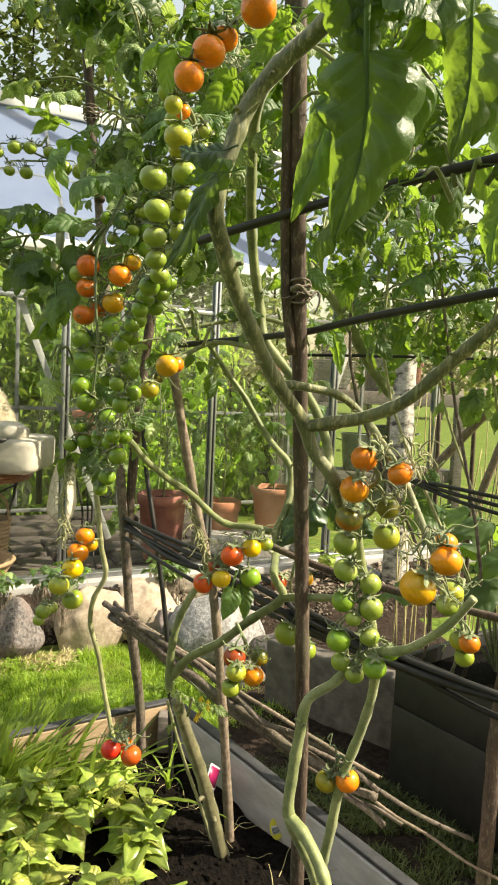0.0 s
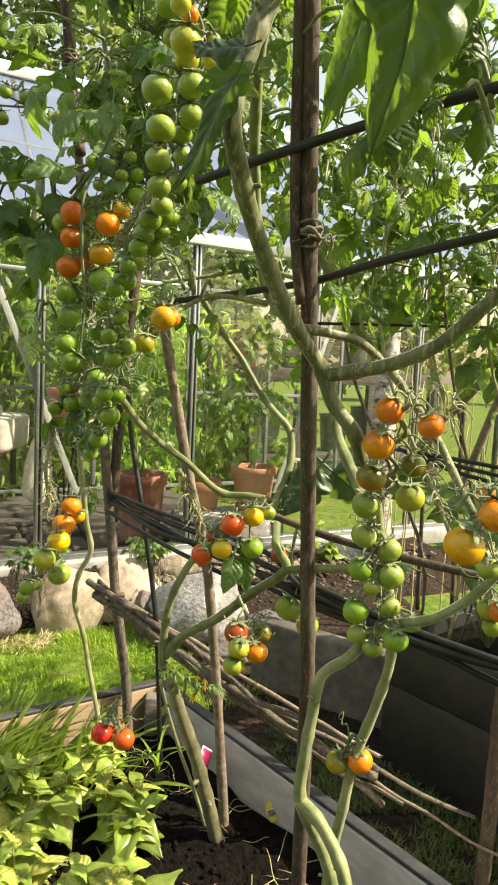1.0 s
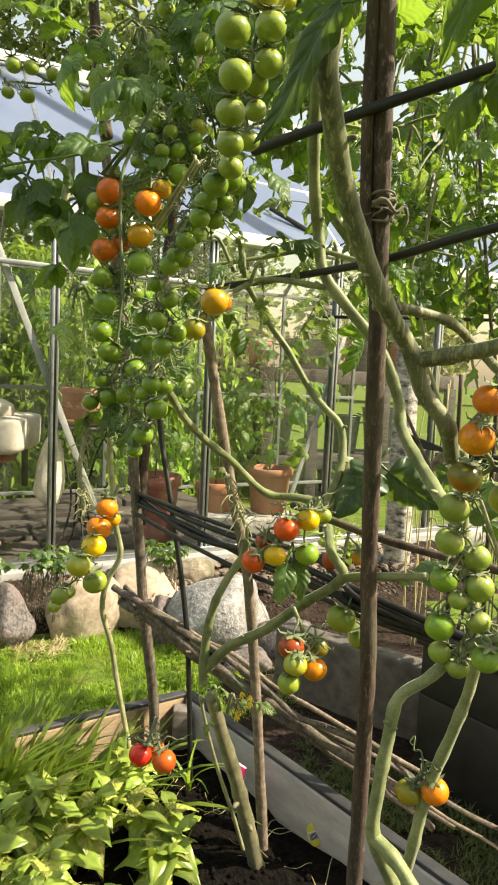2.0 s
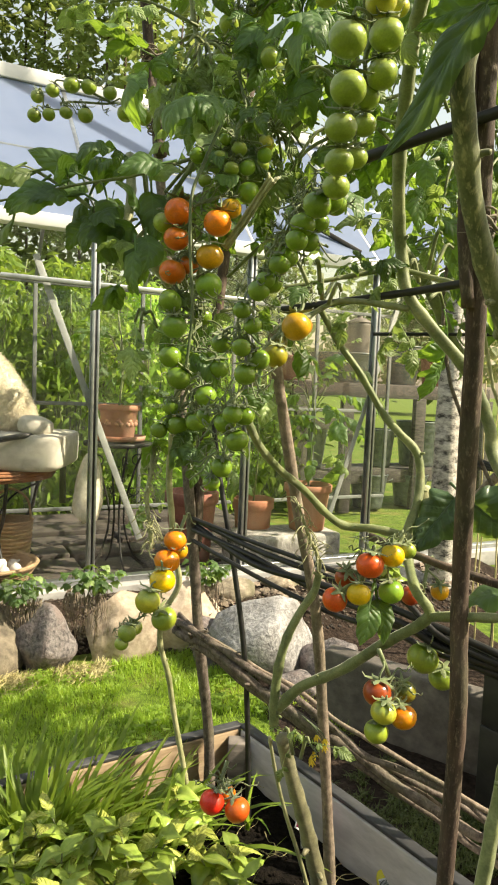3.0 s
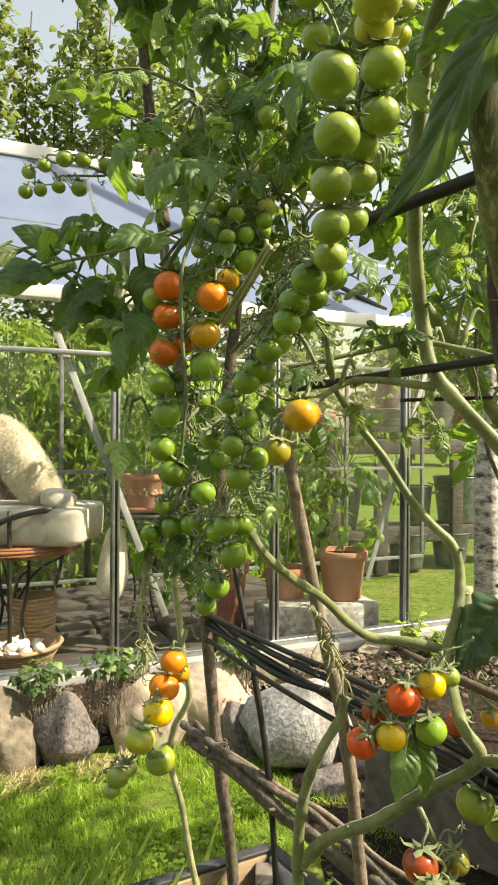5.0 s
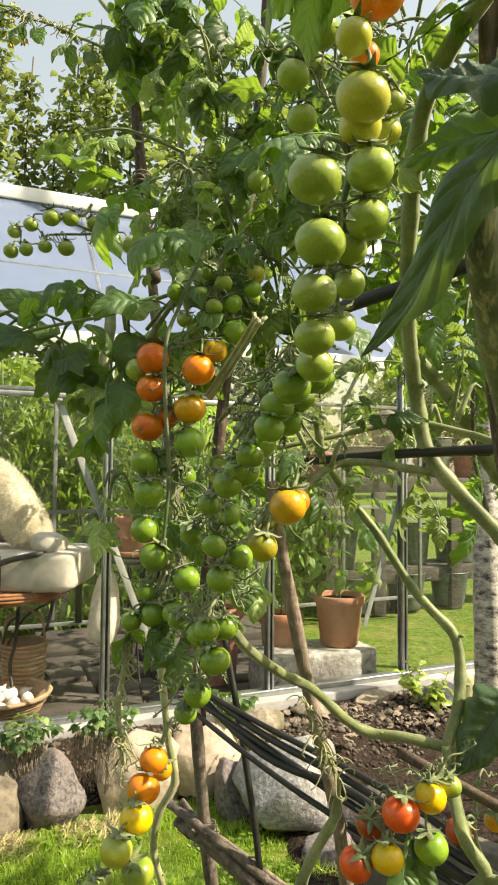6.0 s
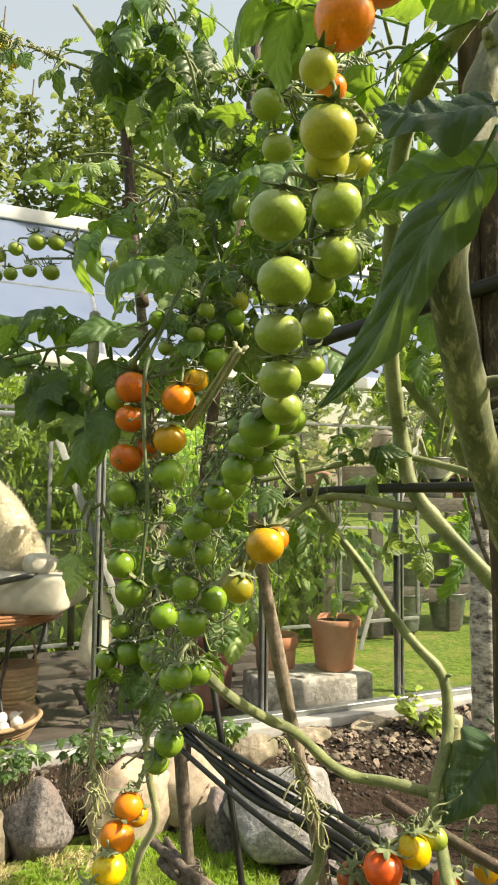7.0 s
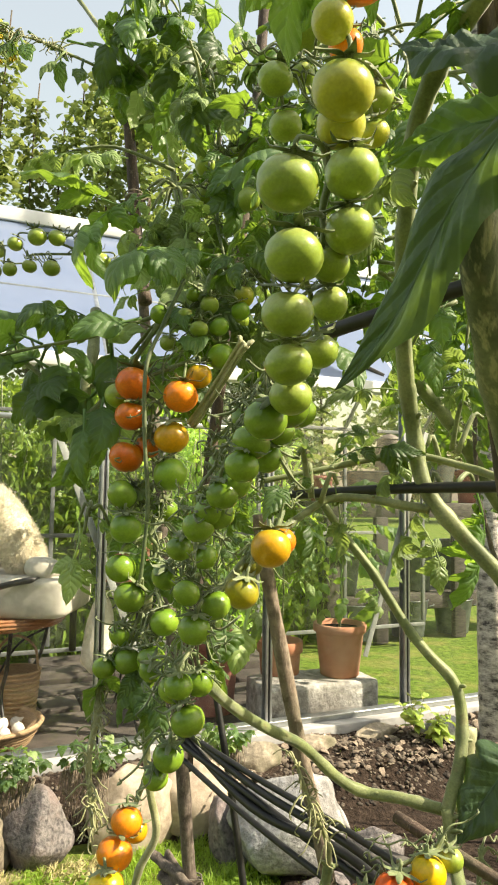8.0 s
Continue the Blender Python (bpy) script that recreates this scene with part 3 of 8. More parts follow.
def bed():
    b = thing("raised_bed", CORNER, "raised garden bed of weathered boards with dark soil", "garden bed", kind="structure")
    for way, long, mat, name, side in ((LEFT_WAY, 1.6, BOARD_WARM, "board", -1), (RIGHT_WAY, 2.3, BOARD, "board", 1)):
        n = Vector((way.y, -way.x, 0)) * side
        if n.dot(Vector((0.1, 1.0, 0)) - CORNER) < 0:
            n = -n
        m = Matrix.Translation(CORNER) @ Matrix((way, -n, Vector((0, 0, 1)))).transposed().to_4x4()
        bm = bmesh.new()
        box(bm, (0.0, 0.002, 0.0), (long, 0.032, TOP - 0.012), m, 0.003)
        part(name, bm, mat, b)
        bm = bmesh.new()
        box(bm, (-0.012, 0.006, TOP - 0.012), (long, 0.034, TOP - 0.002), m, 0.003)
        part("edge_strip", bm, EDGE, b, "black strip along the board's upper edge")
        if mat is BOARD_WARM:
            bm = bmesh.new()
            box(bm, (-0.025, 0.033, TOP - 0.06), (long, 0.038, TOP - 0.014), m, 0.001)
            part("edge_strip", bm, EDGE, b)
    bm = bmesh.new()
    box(bm, (-0.022, -0.022, 0.0), (0.022, 0.022, TOP - 0.02), Matrix.Translation(CORNER + (LEFT_WAY + RIGHT_WAY) * 0.024), 0.003)
    part("corner_post", bm, TIMBER, b)
    far = CORNER + LEFT_WAY * 1.6
    near = CORNER + RIGHT_WAY * 2.3
    for p, way, long in ((far, RIGHT_WAY, 2.3), (near, LEFT_WAY, 1.6)):
        m = Matrix.Translation(p) @ turn_to(way)
        bm = bmesh.new()
        box(bm, (0.02, -0.016, 0.0), (long, 0.016, TOP - 0.01), m, 0.003)
        part("board", bm, BOARD, b)
    bm = bmesh.new()
    n = 60
    grid = []
    for i in range(n + 1):
        row = []
        for j in range(n + 1):
            p = CORNER + LEFT_WAY * 1.6 * i / n + RIGHT_WAY * 2.3 * j / n
            q = p * 9
            z = 0.262 + 0.022 * noise.noise(p * 5) + 0.012 * noise.noise(q * 2.5) + 0.006 * noise.noise(q * 7)
            row.append(bm.verts.new((p.x, p.y, z)))
        grid.append(row)
    for a, c in zip(grid, grid[1:]):
        for k in range(n):
            bm.faces.new((a[k], a[k + 1], c[k + 1], c[k]))
    lone("bed_soil", bm, SOIL, "dark crumbly soil filling the raised bed", "soil", kind="structure")

    def crumb(rnd):
        p = CORNER + LEFT_WAY * rnd.uniform(0.03, 1.2) + RIGHT_WAY * rnd.uniform(0.03, 1.3)
        return Matrix.Translation((p.x, p.y, 0.262 + 0.022 * noise.noise(p * 5))) @ Euler((rnd.random() * 6, rnd.random() * 6, 0)).to_matrix().to_4x4() @ Matrix.Scale(rnd.uniform(0.002, 0.008), 4)

    shape = bmesh.new()
    bmesh.ops.create_icosphere(shape, subdivisions=1, radius=1)
    def fibre(rnd):
        p = CORNER + LEFT_WAY * rnd.uniform(0.05, 0.9) + RIGHT_WAY * rnd.uniform(0.05, 1.0)
        return Matrix.Translation((p.x, p.y, 0.268 + 0.022 * noise.noise(p * 5))) @ Euler((rnd.uniform(-0.2, 0.2), rnd.uniform(1.2, 1.7), rnd.random() * 6)).to_matrix().to_4x4() @ Matrix.Scale(rnd.uniform(0.4, 1.2), 4)

    thread = []
    for k in range(3):
        w = bmesh.new()
        tube(w, [(0, 0, 0), (0.006, 0.003 * k, 0.03), (-0.003, 0.004, 0.06), (0.004, 0, 0.085)], 0.0009, 0.0006, 4, 3)
        thread.append(w)
    scattered("root_fibres", 240, fibre, thread, REED, "pale root fibres lying on dark soil", "roots", 6)
    scattered("soil_crumbs", 3500, crumb, [shape], SOIL, "loose dark soil crumbs on the bed", "soil", 3)


bed()


def house():
    """An unseen house, added behind the camera to cut the sky fill, with windows, eaves and a roof."""
    h = thing("house", (-2.5, -3.2, 0), "unseen grey brown house added behind the camera to block sky light", "house", kind="structure")
    bm = bmesh.new()
    box(bm, (-10, -9.0, 0), (4.5, -3.2, 3.4), None, 0.02)
    part("wall", bm, BLOCKER_WALL, h)
    for x in (-8, -5.2, -2.4, 0.6):
        bm = bmesh.new()
        box(bm, (x, -3.19, 0.95), (x + 1.2, -3.14, 2.2), None, 0.01)
        w = part("window", bm, WHITE_BAR, h)
        bm = bmesh.new()
        box(bm, (x + 0.08, -3.138, 1.03), (x + 1.12, -3.13, 2.12))
        part("glazing", bm, GLASS, w)
    bm = bmesh.new()
    a = [bm.verts.new(p) for p in ((-10.4, -2.8, 3.35), (4.9, -2.8, 3.35), (4.9, -6.1, 5.4), (-10.4, -6.1, 5.4), (4.9, -9.4, 3.35), (-10.4, -9.4, 3.35))]
    for f in ((0, 1, 2, 3), (3, 2, 4, 5), (0, 3, 5), (1, 4, 2), (0, 5, 4, 1)):
        bm.faces.new([a[i] for i in f])
    part("roof", bm, TIMBER, h, "", False)


house()


# ---- greenhouse ----
GH = Vector((-0.957, 3.79, 0))
U, V = Vector((0.9068, 0.4217, 0)), Vector((-0.4217, 0.9068, 0))
GHM = Matrix.Translation(GH) @ Matrix((U, V, Vector((0, 0, 1)))).transposed().to_4x4()
SILL, EAVE, RIDGE, DEPTH = 0.235, 2.0, 3.06, 2.1


def slope_box(bm, a, b, half, thick, m):
    """A bar from a to b in the greenhouse's own axes."""
    a, b = Vector(a), Vector(b)
    q = Matrix.Translation(a) @ turn_to(b - a)
    box(bm, (0, -half, -thick), ((b - a).length, half, thick), m @ q, 0.002)


def greenhouse():
    g = thing("greenhouse", GH, "aluminium greenhouse with clear glass walls and roof glass tinted as reflected sky", "greenhouse", kind="structure")
    s0, s1 = -2.6, 3.46
    posts = [-2.59, -1.73, -0.865, 0.0, 0.87, 1.727, 2.59, 3.455]
    bm = bmesh.new()
    box(bm, (s0, -0.10, 0.10), (s1 + 0.05, 0.03, SILL - 0.03), GHM, 0.006)
    part("base_board", bm, PLANK_GREY, g, "pale weathered base board")
    bm = bmesh.new()
    box(bm, (s0, -0.03, SILL - 0.03), (s1 + 0.03, 0.03, SILL), GHM, 0.003)
    part("sill", bm, ALU, g)
    for s in posts:
        bm = bmesh.new()
        box(bm, (s - 0.019, -0.022, SILL), (s - 0.005, -0.010, EAVE), GHM, 0.002)
        box(bm, (s + 0.006, -0.022, SILL), (s + 0.018, -0.010, EAVE), GHM, 0.002)
        box(bm, (s - 0.006, -0.012, SILL), (s + 0.006, 0.024, EAVE), GHM, 0.001)
        box(bm, (s - 0.020, 0.024, SILL), (s + 0.020, 0.029, EAVE), GHM, 0.001)
        post = part("post", bm, ALU, g)
        bm = bmesh.new()
        box(bm, (s - 0.005, -0.018, SILL), (s + 0.006, -0.012, EAVE), GHM)
        part("glazing_seal", bm, BLACK_ROD, post, "black rubber glazing strip")
        bm = bmesh.new()
        slope_box(bm, (s, 0.0, EAVE + 0.03), (s, DEPTH / 2, RIDGE), 0.012, 0.014, GHM)
        part("rafter", bm, ALU, g)
        bm = bmesh.new()
        slope_box(bm, (s, DEPTH, EAVE + 0.03), (s, DEPTH / 2, RIDGE), 0.012, 0.014, GHM)
        part("rafter", bm, ALU, g)
        bm = bmesh.new()
        box(bm, (s - 0.015, DEPTH - 0.01, SILL), (s + 0.015, DEPTH + 0.02, EAVE), GHM, 0.002)
        part("post", bm, ALU_DIMMED, g)
    for z, hi, y0, y1, name in ((EAVE - 0.02, EAVE + 0.045, -0.05, 0.03, "eave_bar"), (1.725, 1.75, -0.012, 0.016, "transom")):
        bm = bmesh.new()
        box(bm, (s0, y0, z), (s1 + 0.03 if name == "eave_bar" else 0.87, y1, hi), GHM, 0.004)
        part(name, bm, WHITE_BAR if name == "eave_bar" else ALU, g, "white painted bar" if name == "eave_bar" else "")
    bm = bmesh.new()
    box(bm, (s0, DEPTH / 2 - 0.05, RIDGE - 0.01), (s1, DEPTH / 2 + 0.05, RIDGE + 0.075), GHM, 0.006)
    part("ridge_bar", bm, WHITE_BAR, g, "white ridge cap")
    for z, name in ((1.05, "mid_rail"), (EAVE, "eave_bar"), (SILL - 0.05, "sill")):
        bm = bmesh.new()
        box(bm, (s0, DEPTH - 0.012, z), (s1, DEPTH + 0.012, z + 0.03), GHM, 0.002)
        part(name, bm, ALU_DIMMED, g)
    for a, b in (((-0.29, 0.035, 1.86), (0.27, 0.035, 0.41)), ((-2.0, 0.035, 1.8), (-1.45, 0.035, 0.41))):
        bm = bmesh.new()
        slope_box(bm, a, b, 0.003, 0.017, GHM)
        part("brace", bm, BRACE, g, "flat pale diagonal brace")
    bm = bmesh.new()
    slope_box(bm, (1.92, 0.045, 1.78), (1.49, 0.045, 0.50), 0.003, 0.015, GHM)
    part("brace", bm, BRACE, g)
    for a, b in zip(posts, posts[1:]):
        bm = bmesh.new()
        box(bm, (a + 0.008, 0.0, SILL), (b - 0.008, 0.004, EAVE - 0.03), GHM)
        part("pane", bm, GLASS, g, "clear glass pane", False).visible_shadow = False
        bm = bmesh.new()
        box(bm, (a + 0.008, DEPTH, SILL), (b - 0.008, DEPTH + 0.004, EAVE - 0.03), GHM)
        part("pane", bm, GLASS, g, "clear glass pane", False).visible_shadow = False
        for y0, y1 in ((0.0, DEPTH / 2), (DEPTH, DEPTH / 2)):
            bm = bmesh.new()
            slope_box(bm, ((a + b) / 2, y0, EAVE + 0.05), ((a + b) / 2, y1, RIDGE + 0.01), (b - a) / 2 - 0.012, 0.004, GHM)
            part("roof_sheet", bm, ROOF if y0 == 0.0 else GLASS, g, "roof glass coloured pale blue for the reflected sky" if y0 == 0.0 else "clear roof sheet", False).visible_shadow = False
    bm = bmesh.new()
    slope_box(bm, (-2.6, 0.44, 2.478), (s1, 0.44, 2.478), 0.008, 0.008, GHM)
    part("purlin", bm, ALU, g)
    bm = bmesh.new()
    slope_box(bm, (1.30, 0.16, 2.26), (1.62, 0.05, 2.10), 0.012, 0.012, GHM)
    part("vent_stay", bm, BLACK_ROD, g, "dark roof vent stay")


greenhouse()


def greenhouse_floor():
    rnd = random.Random(5)
    f = thing("pavement", GH + V * 0.5, "uneven brown flagstones with open joints inside the greenhouse", "pavement", kind="structure")
    bm = bmesh.new()
    box(bm, (-2.6, 0.04, -0.05), (1.7, 2.0, 0.055), GHM)
    part("bedding", bm, EARTH, f, "dark earth between the flagstones", False)
    v = 0.05
    row = 0
    while v < 1.95:
        d = rnd.uniform(0.2, 0.34)
        s = -2.6 + rnd.uniform(0, 0.2)
        while s < 1.6:
            w = rnd.uniform(0.35, 0.7)
            bm = bmesh.new()
            z = 0.085 + rnd.uniform(-0.012, 0.016) + 0.012 * row
            box(bm, (s, v, 0.02), (min(s + w, 1.68), v + d, z), GHM @ Matrix.Rotation(rnd.uniform(-0.015, 0.015), 4, "X"), 0.012)
            part("flagstone", bm, FLAG, f)
            s += w + 0.025
        v += d + 0.025
        row += 1


greenhouse_floor()


# ---- stakes, rods and sticks ----
def stake(pts, r0, r1, material, label, knots=0.25, seed=1, ties=()):
    s = thing("garden_stake", pts[0], label, "stake", "garden stakes")
    bm = bmesh.new()
    tube(bm, pts, r0, r1, 10, 8, knots, seed)
    part("pole", bm, material, s)
    for p, r in ties:
        bm = bmesh.new()
        p = Vector(p)
        coil = []
        for i in range(49):
            a, k = i * math.pi / 4, i / 8
            coil.append(p + Vector((math.cos(a) * r * (1.08 + 0.04 * k), math.sin(a) * r * (1.08 + 0.04 * k), 0.0045 * (k - 2.5) + 0.007 * math.sin(a + int(k) * 1.9))))
        tube(bm, coil, 0.0017, 0.0015, 5, 2, 0.5, 1)
        part("string_tie", bm, STRING, s, "grey jute string wound round the stake")
        bm = bmesh.new()
        tube(bm, [p + Vector((-r, -r, 0.006)), p + Vector((0, -r * 1.5, 0.01)), p + Vector((r, -r * 1.3, -0.004)), p + Vector((r * 1.9, -r, 0.004)), p + Vector((r + 0.016, -r - 0.004, -0.012)), p + Vector((r + 0.01, -r, -0.03))], 0.0030, 0.0010, 6, 3, 0.5, 2)
        part("knot", bm, STRING, s, "grey jute string knot")
        bm = bmesh.new()
        for k in range(7):
            a = 0.9 * k
            q = p + Vector((math.cos(a) * r, math.sin(a) * r - 0.004, 0.004 * math.sin(3 * a)))
            tube(bm, [q, q + Vector((math.cos(a) * 0.010, -0.006, 0.004 - 0.002 * k)), q + Vector((math.cos(a) * 0.020, -0.004, -0.004 * (k % 3)))], 0.0009, 0.0004, 4, 2, 0.4, k)
        part("string_fray", bm, STRING, s, "frayed grey string ends")["kind"] = "stuff"
    return s


stake([(0.132, 1.36, 0.22), (0.122, 1.32, 0.55), (0.110, 1.28, 0.8), (0.098, 1.272, 1.0), (0.072, 1.205, 1.32), (0.054, 1.17, 1.55), (0.035, 1.13, 1.9), (0.02, 1.10, 2.3)],
      0.0125, 0.0115, BARK, "dark brown bark-covered stake pushed into the bed", 0.12, 2, [((0.062, 1.185, 1.452), 0.014)])
stake([(0.056, 1.19, 1.36), (0.038, 1.175, 1.5), (0.022, 1.13, 1.9), (0.01, 1.11, 2.2)],
      0.008, 0.0075, BARK, "slender dark pole tied beside a thicker stake", 0.15, 3)
stake([(0.006, 1.61, 0.22), (-0.03, 1.60, 0.60), (-0.06, 1.585, 0.85), (-0.105, 1.57, 1.05), (-0.155, 1.552, 1.30), (-0.163, 1.55, 1.36)],
      0.011, 0.0095, BARK_PALE, "weathered brown stick with a bare broken top", 0.15, 4)
stake([(-0.25, 1.96, 0.22), (-0.262, 1.955, 0.42), (-0.292, 1.935, 0.66), (-0.318, 1.935, 0.93), (-0.385, 2.0, 1.45), (-0.43, 2.06, 1.75), (-0.452, 2.085, 1.92)],
      0.0135, 0.0115, BARK_GREY, "tall grey bark stake with sticks tied to it", 0.14, 5, [((-0.293, 1.935, 0.655), 0.018), ((-0.291, 1.935, 0.64), 0.02)])
stake([(-0.425, 2.03, 1.80), (-0.458, 2.072, 1.97), (-0.472, 2.085, 2.09), (-0.50, 2.11, 2.32)],
      0.0135, 0.0125, BARK, "dark bark pole lashed to the top of a grey stake", 0.14, 15, [((-0.466, 2.08, 2.045), 0.018), ((-0.440, 2.05, 1.87), 0.020)])
stake([(-0.155, 1.85, 0.22), (-0.177, 1.85, 0.60), (-0.215, 1.88, 0.85), (-0.262, 1.93, 1.08), (-0.275, 1.94, 1.2)],
      0.0065, 0.0065, BLACK_ROD, "straight black metal rod standing in the soil", 0.05, 6)
stake([(-0.305, 1.945, 0.86), (-0.30, 1.96, 1.1), (-0.27, 2.0, 1.5), (-0.215, 2.04, 2.0), (-0.192, 2.05, 2.25), (-0.17, 2.06, 2.6)],
      0.013, 0.012, BARK, "dark bark pole tied to a stake and rising through leaves", 0.12, 8)
stake([(0.60, 1.62, 0.0), (0.575, 1.55, 0.3), (0.565, 1.52, 0.6), (0.575, 1.50, 0.85), (0.60, 1.48, 1.2), (0.62, 1.47, 1.6)],
      0.016, 0.014, BARK, "dark bark stake standing by the black planter", 0.2, 9)


def rod(pts, r, material, name, label, category, group="", knots=0.08, seed=1, seg=8, widen=0.92):
    bm = bmesh.new()
    tube(bm, pts, r, r * widen, seg, 6, knots, seed)
    return lone(name, bm, material, label, category, group)


rod([(-0.10, 1.27, 1.543), (-0.066, 1.238, 1.548), (0.04, 1.155, 1.566), (0.144, 1.067, 1.580), (0.26, 0.955, 1.586), (0.42, 0.80, 1.60)], 0.0072, BLACK_ROD,
    "trellis_rod", "thick black cross rod tied to a stake", "trellis rod", "trellis rods", 0.06, 3)
rod([(-0.15, 1.50, 1.385), (-0.019, 1.378, 1.395), (0.075, 1.22, 1.398), (0.144, 1.10, 1.410), (0.242, 0.95, 1.424), (0.40, 0.75, 1.45)], 0.0058, BLACK_ROD,
    "trellis_rod", "black cross rod tied to a stake", "trellis rod", "trellis rods", 0.06, 4)
rod([(0.0, 1.42, 1.025), (0.10, 1.315, 1.005), (0.2, 1.22, 0.995), (0.343, 1.10, 0.99), (0.5, 0.98, 0.99)], 0.0065, BARK,
    "trellis_rod", "dark brown cross stick behind the fruit", "trellis rod", "trellis rods", 0.15, 5)
HOSE_LINE = [(-0.327, 1.95, 0.918), (-0.175, 1.75, 0.903), (-0.033, 1.6, 0.882), (0.06, 1.45, 0.877), (0.12, 1.39, 0.868), (0.265, 1.25, 0.847), (0.411, 1.15, 0.831), (0.6, 1.05, 0.81)]
STICK_LINE = [(-0.36, 1.97, 0.675), (-0.275, 1.905, 0.648), (-0.096, 1.8, 0.57), (0.077, 1.7, 0.495), (0.245, 1.62, 0.425), (0.394, 1.58, 0.36), (0.60, 1.53, 0.275)]
for i in range(5):
    rnd = random.Random(i)
    lift = (0.05, 0.03, 0.012, -0.004, -0.026, -0.05)[i]
    cross = (0.2, 1.0, -0.6, 0.7, 1.1, 0.3)[i]
    rod([Vector(p) + Vector((0, 0.016 * rnd.uniform(-1, 1), lift * (0.25 + cross * math.sin(k * 0.62 + 0.3)) * 1.05 + 0.012 * rnd.uniform(-1, 1))) for k, p in enumerate(HOSE_LINE)], (0.0058, 0.0048, 0.0068)[i % 3], BLACK_ROD,
        "hose", "thin black hose in a loose bundle", "hose", "bundle of black hoses", 0.05, i, 8, 1.15)
for i in range(7):
    rnd = random.Random(i + 20)
    spread = [0.3, 0.25, 0.8, 1.2, 1.5, 1.8, 2.2]
    line = smooth_line([Vector(p) + Vector((0.02 * rnd.uniform(-1, 1), 0.014 * rnd.uniform(-1, 1), (0.032 - 0.011 * i) * spread[k] + 0.014 * rnd.uniform(-1, 1))) for k, p in enumerate(STICK_LINE)], 3)
    line = [p + Vector((0, 0.005 * rnd.uniform(-1, 1), 0.006 * rnd.uniform(-1, 1))) for p in line[:len(line) - rnd.randrange(0, 5)]]
    thick = (0.0052, 0.0085, 0.0062, 0.0105, 0.0048, 0.0075, 0.0115)[i]
    bm = bmesh.new()
    tube(bm, line, thick, thick * rnd.uniform(0.55, 0.95), 9, 4, 0.22, i, rnd.uniform(0.7, 1.0))
    for _ in range(3):
        q = rnd.choice(line[2:])
        out = Vector((rnd.uniform(-1, 1), -0.6, rnd.uniform(0.2, 1))).normalized()
        tube(bm, [q, q + out * thick * 1.4, q + out * (thick + rnd.uniform(0.005, 0.02))], thick * 0.45, thick * 0.25, 6, 2, 0.3, i)
    lone("stick", bm, BARK_PALE if i in (0, 4) else BARK_GREY, "long weathered stick tied to a stake", "stick", "bundle of weathered sticks")

# ---- tomato plants ----
TRUNK_MID = dict(r=(0.0168, 0.0118), pts=[(-0.014, 1.560, 0.260), (-0.041, 1.540, 0.373), (-0.070, 1.520, 0.482), (-0.099, 1.490, 0.579), (-0.122, 1.450, 0.671)])
ARC_MID = dict(r=(0.0085, 0.0060), pts=[(-0.137, 1.450, 0.693), (-0.138, 1.450, 0.731), (-0.134, 1.450, 0.789), (-0.122, 1.455, 0.840), (-0.101, 1.460, 0.884), (-0.079, 1.465, 0.918), (-0.072, 1.467, 0.948)])
ARC_TIP = dict(r=(0.0045, 0.0020), pts=[(-0.074, 1.467, 0.939), (-0.074, 1.465, 0.973), (-0.095, 1.460, 1.019), (-0.114, 1.460, 1.069)])
FORK_MID = dict(r=(0.0088, 0.0072), pts=[(-0.132, 1.450, 0.720), (-0.097, 1.430, 0.769), (-0.038, 1.390, 0.818), (0.015, 1.350, 0.877), (0.071, 1.319, 0.932), (0.056, 1.340, 0.965), (0.061, 1.410, 0.992), (0.060, 1.430, 1.030)])
STUB_MID = dict(r=(0.0072, 0.0058), pts=[(0.071, 1.319, 0.932), (0.104, 1.280, 0.947), (0.142, 1.250, 0.957), (0.169, 1.220, 0.968)])
SIDE_MID = dict(r=(0.0056, 0.0069), pts=[(-0.206, 1.260, 1.214), (-0.183, 1.330, 1.169), (-0.147, 1.390, 1.128), (-0.106, 1.440, 1.093), (-0.063, 1.460, 1.050), (-0.030, 1.467, 1.031), (0.012, 1.450, 1.032), (0.058, 1.440, 1.025)])
RISER_MID = dict(r=(0.0079, 0.0054), pts=[(0.059, 1.430, 1.026), (0.078, 1.450, 1.064), (0.089, 1.470, 1.105), (0.085, 1.483, 1.154), (0.055, 1.500, 1.189), (0.033, 1.520, 1.217), (-0.011, 1.530, 1.287), (-0.050, 1.530, 1.337), (-0.091, 1.500, 1.395)])
UPPER = dict(r=(0.0088, 0.0085), pts=[(0.031, 1.080, 1.785), (0.011, 1.130, 1.771), (-0.006, 1.170, 1.752), (-0.018, 1.210, 1.716), (-0.019, 1.250, 1.649), (-0.015, 1.290, 1.579), (-0.006, 1.320, 1.512), (0.007, 1.343, 1.452), (0.017, 1.335, 1.396), (0.052, 1.325, 1.348), (0.093, 1.315, 1.301), (0.116, 1.310, 1.264), (0.135, 1.300, 1.210), (0.140, 1.270, 1.158), (0.162, 1.080, 1.061)])
UPPER_SIDE = dict(r=(0.0050, 0.0035), pts=[(0.021, 1.335, 1.374), (-0.006, 1.340, 1.378), (-0.047, 1.360, 1.385), (-0.084, 1.370, 1.382), (-0.124, 1.340, 1.357), (-0.166, 1.300, 1.326), (-0.208, 1.260, 1.276)])
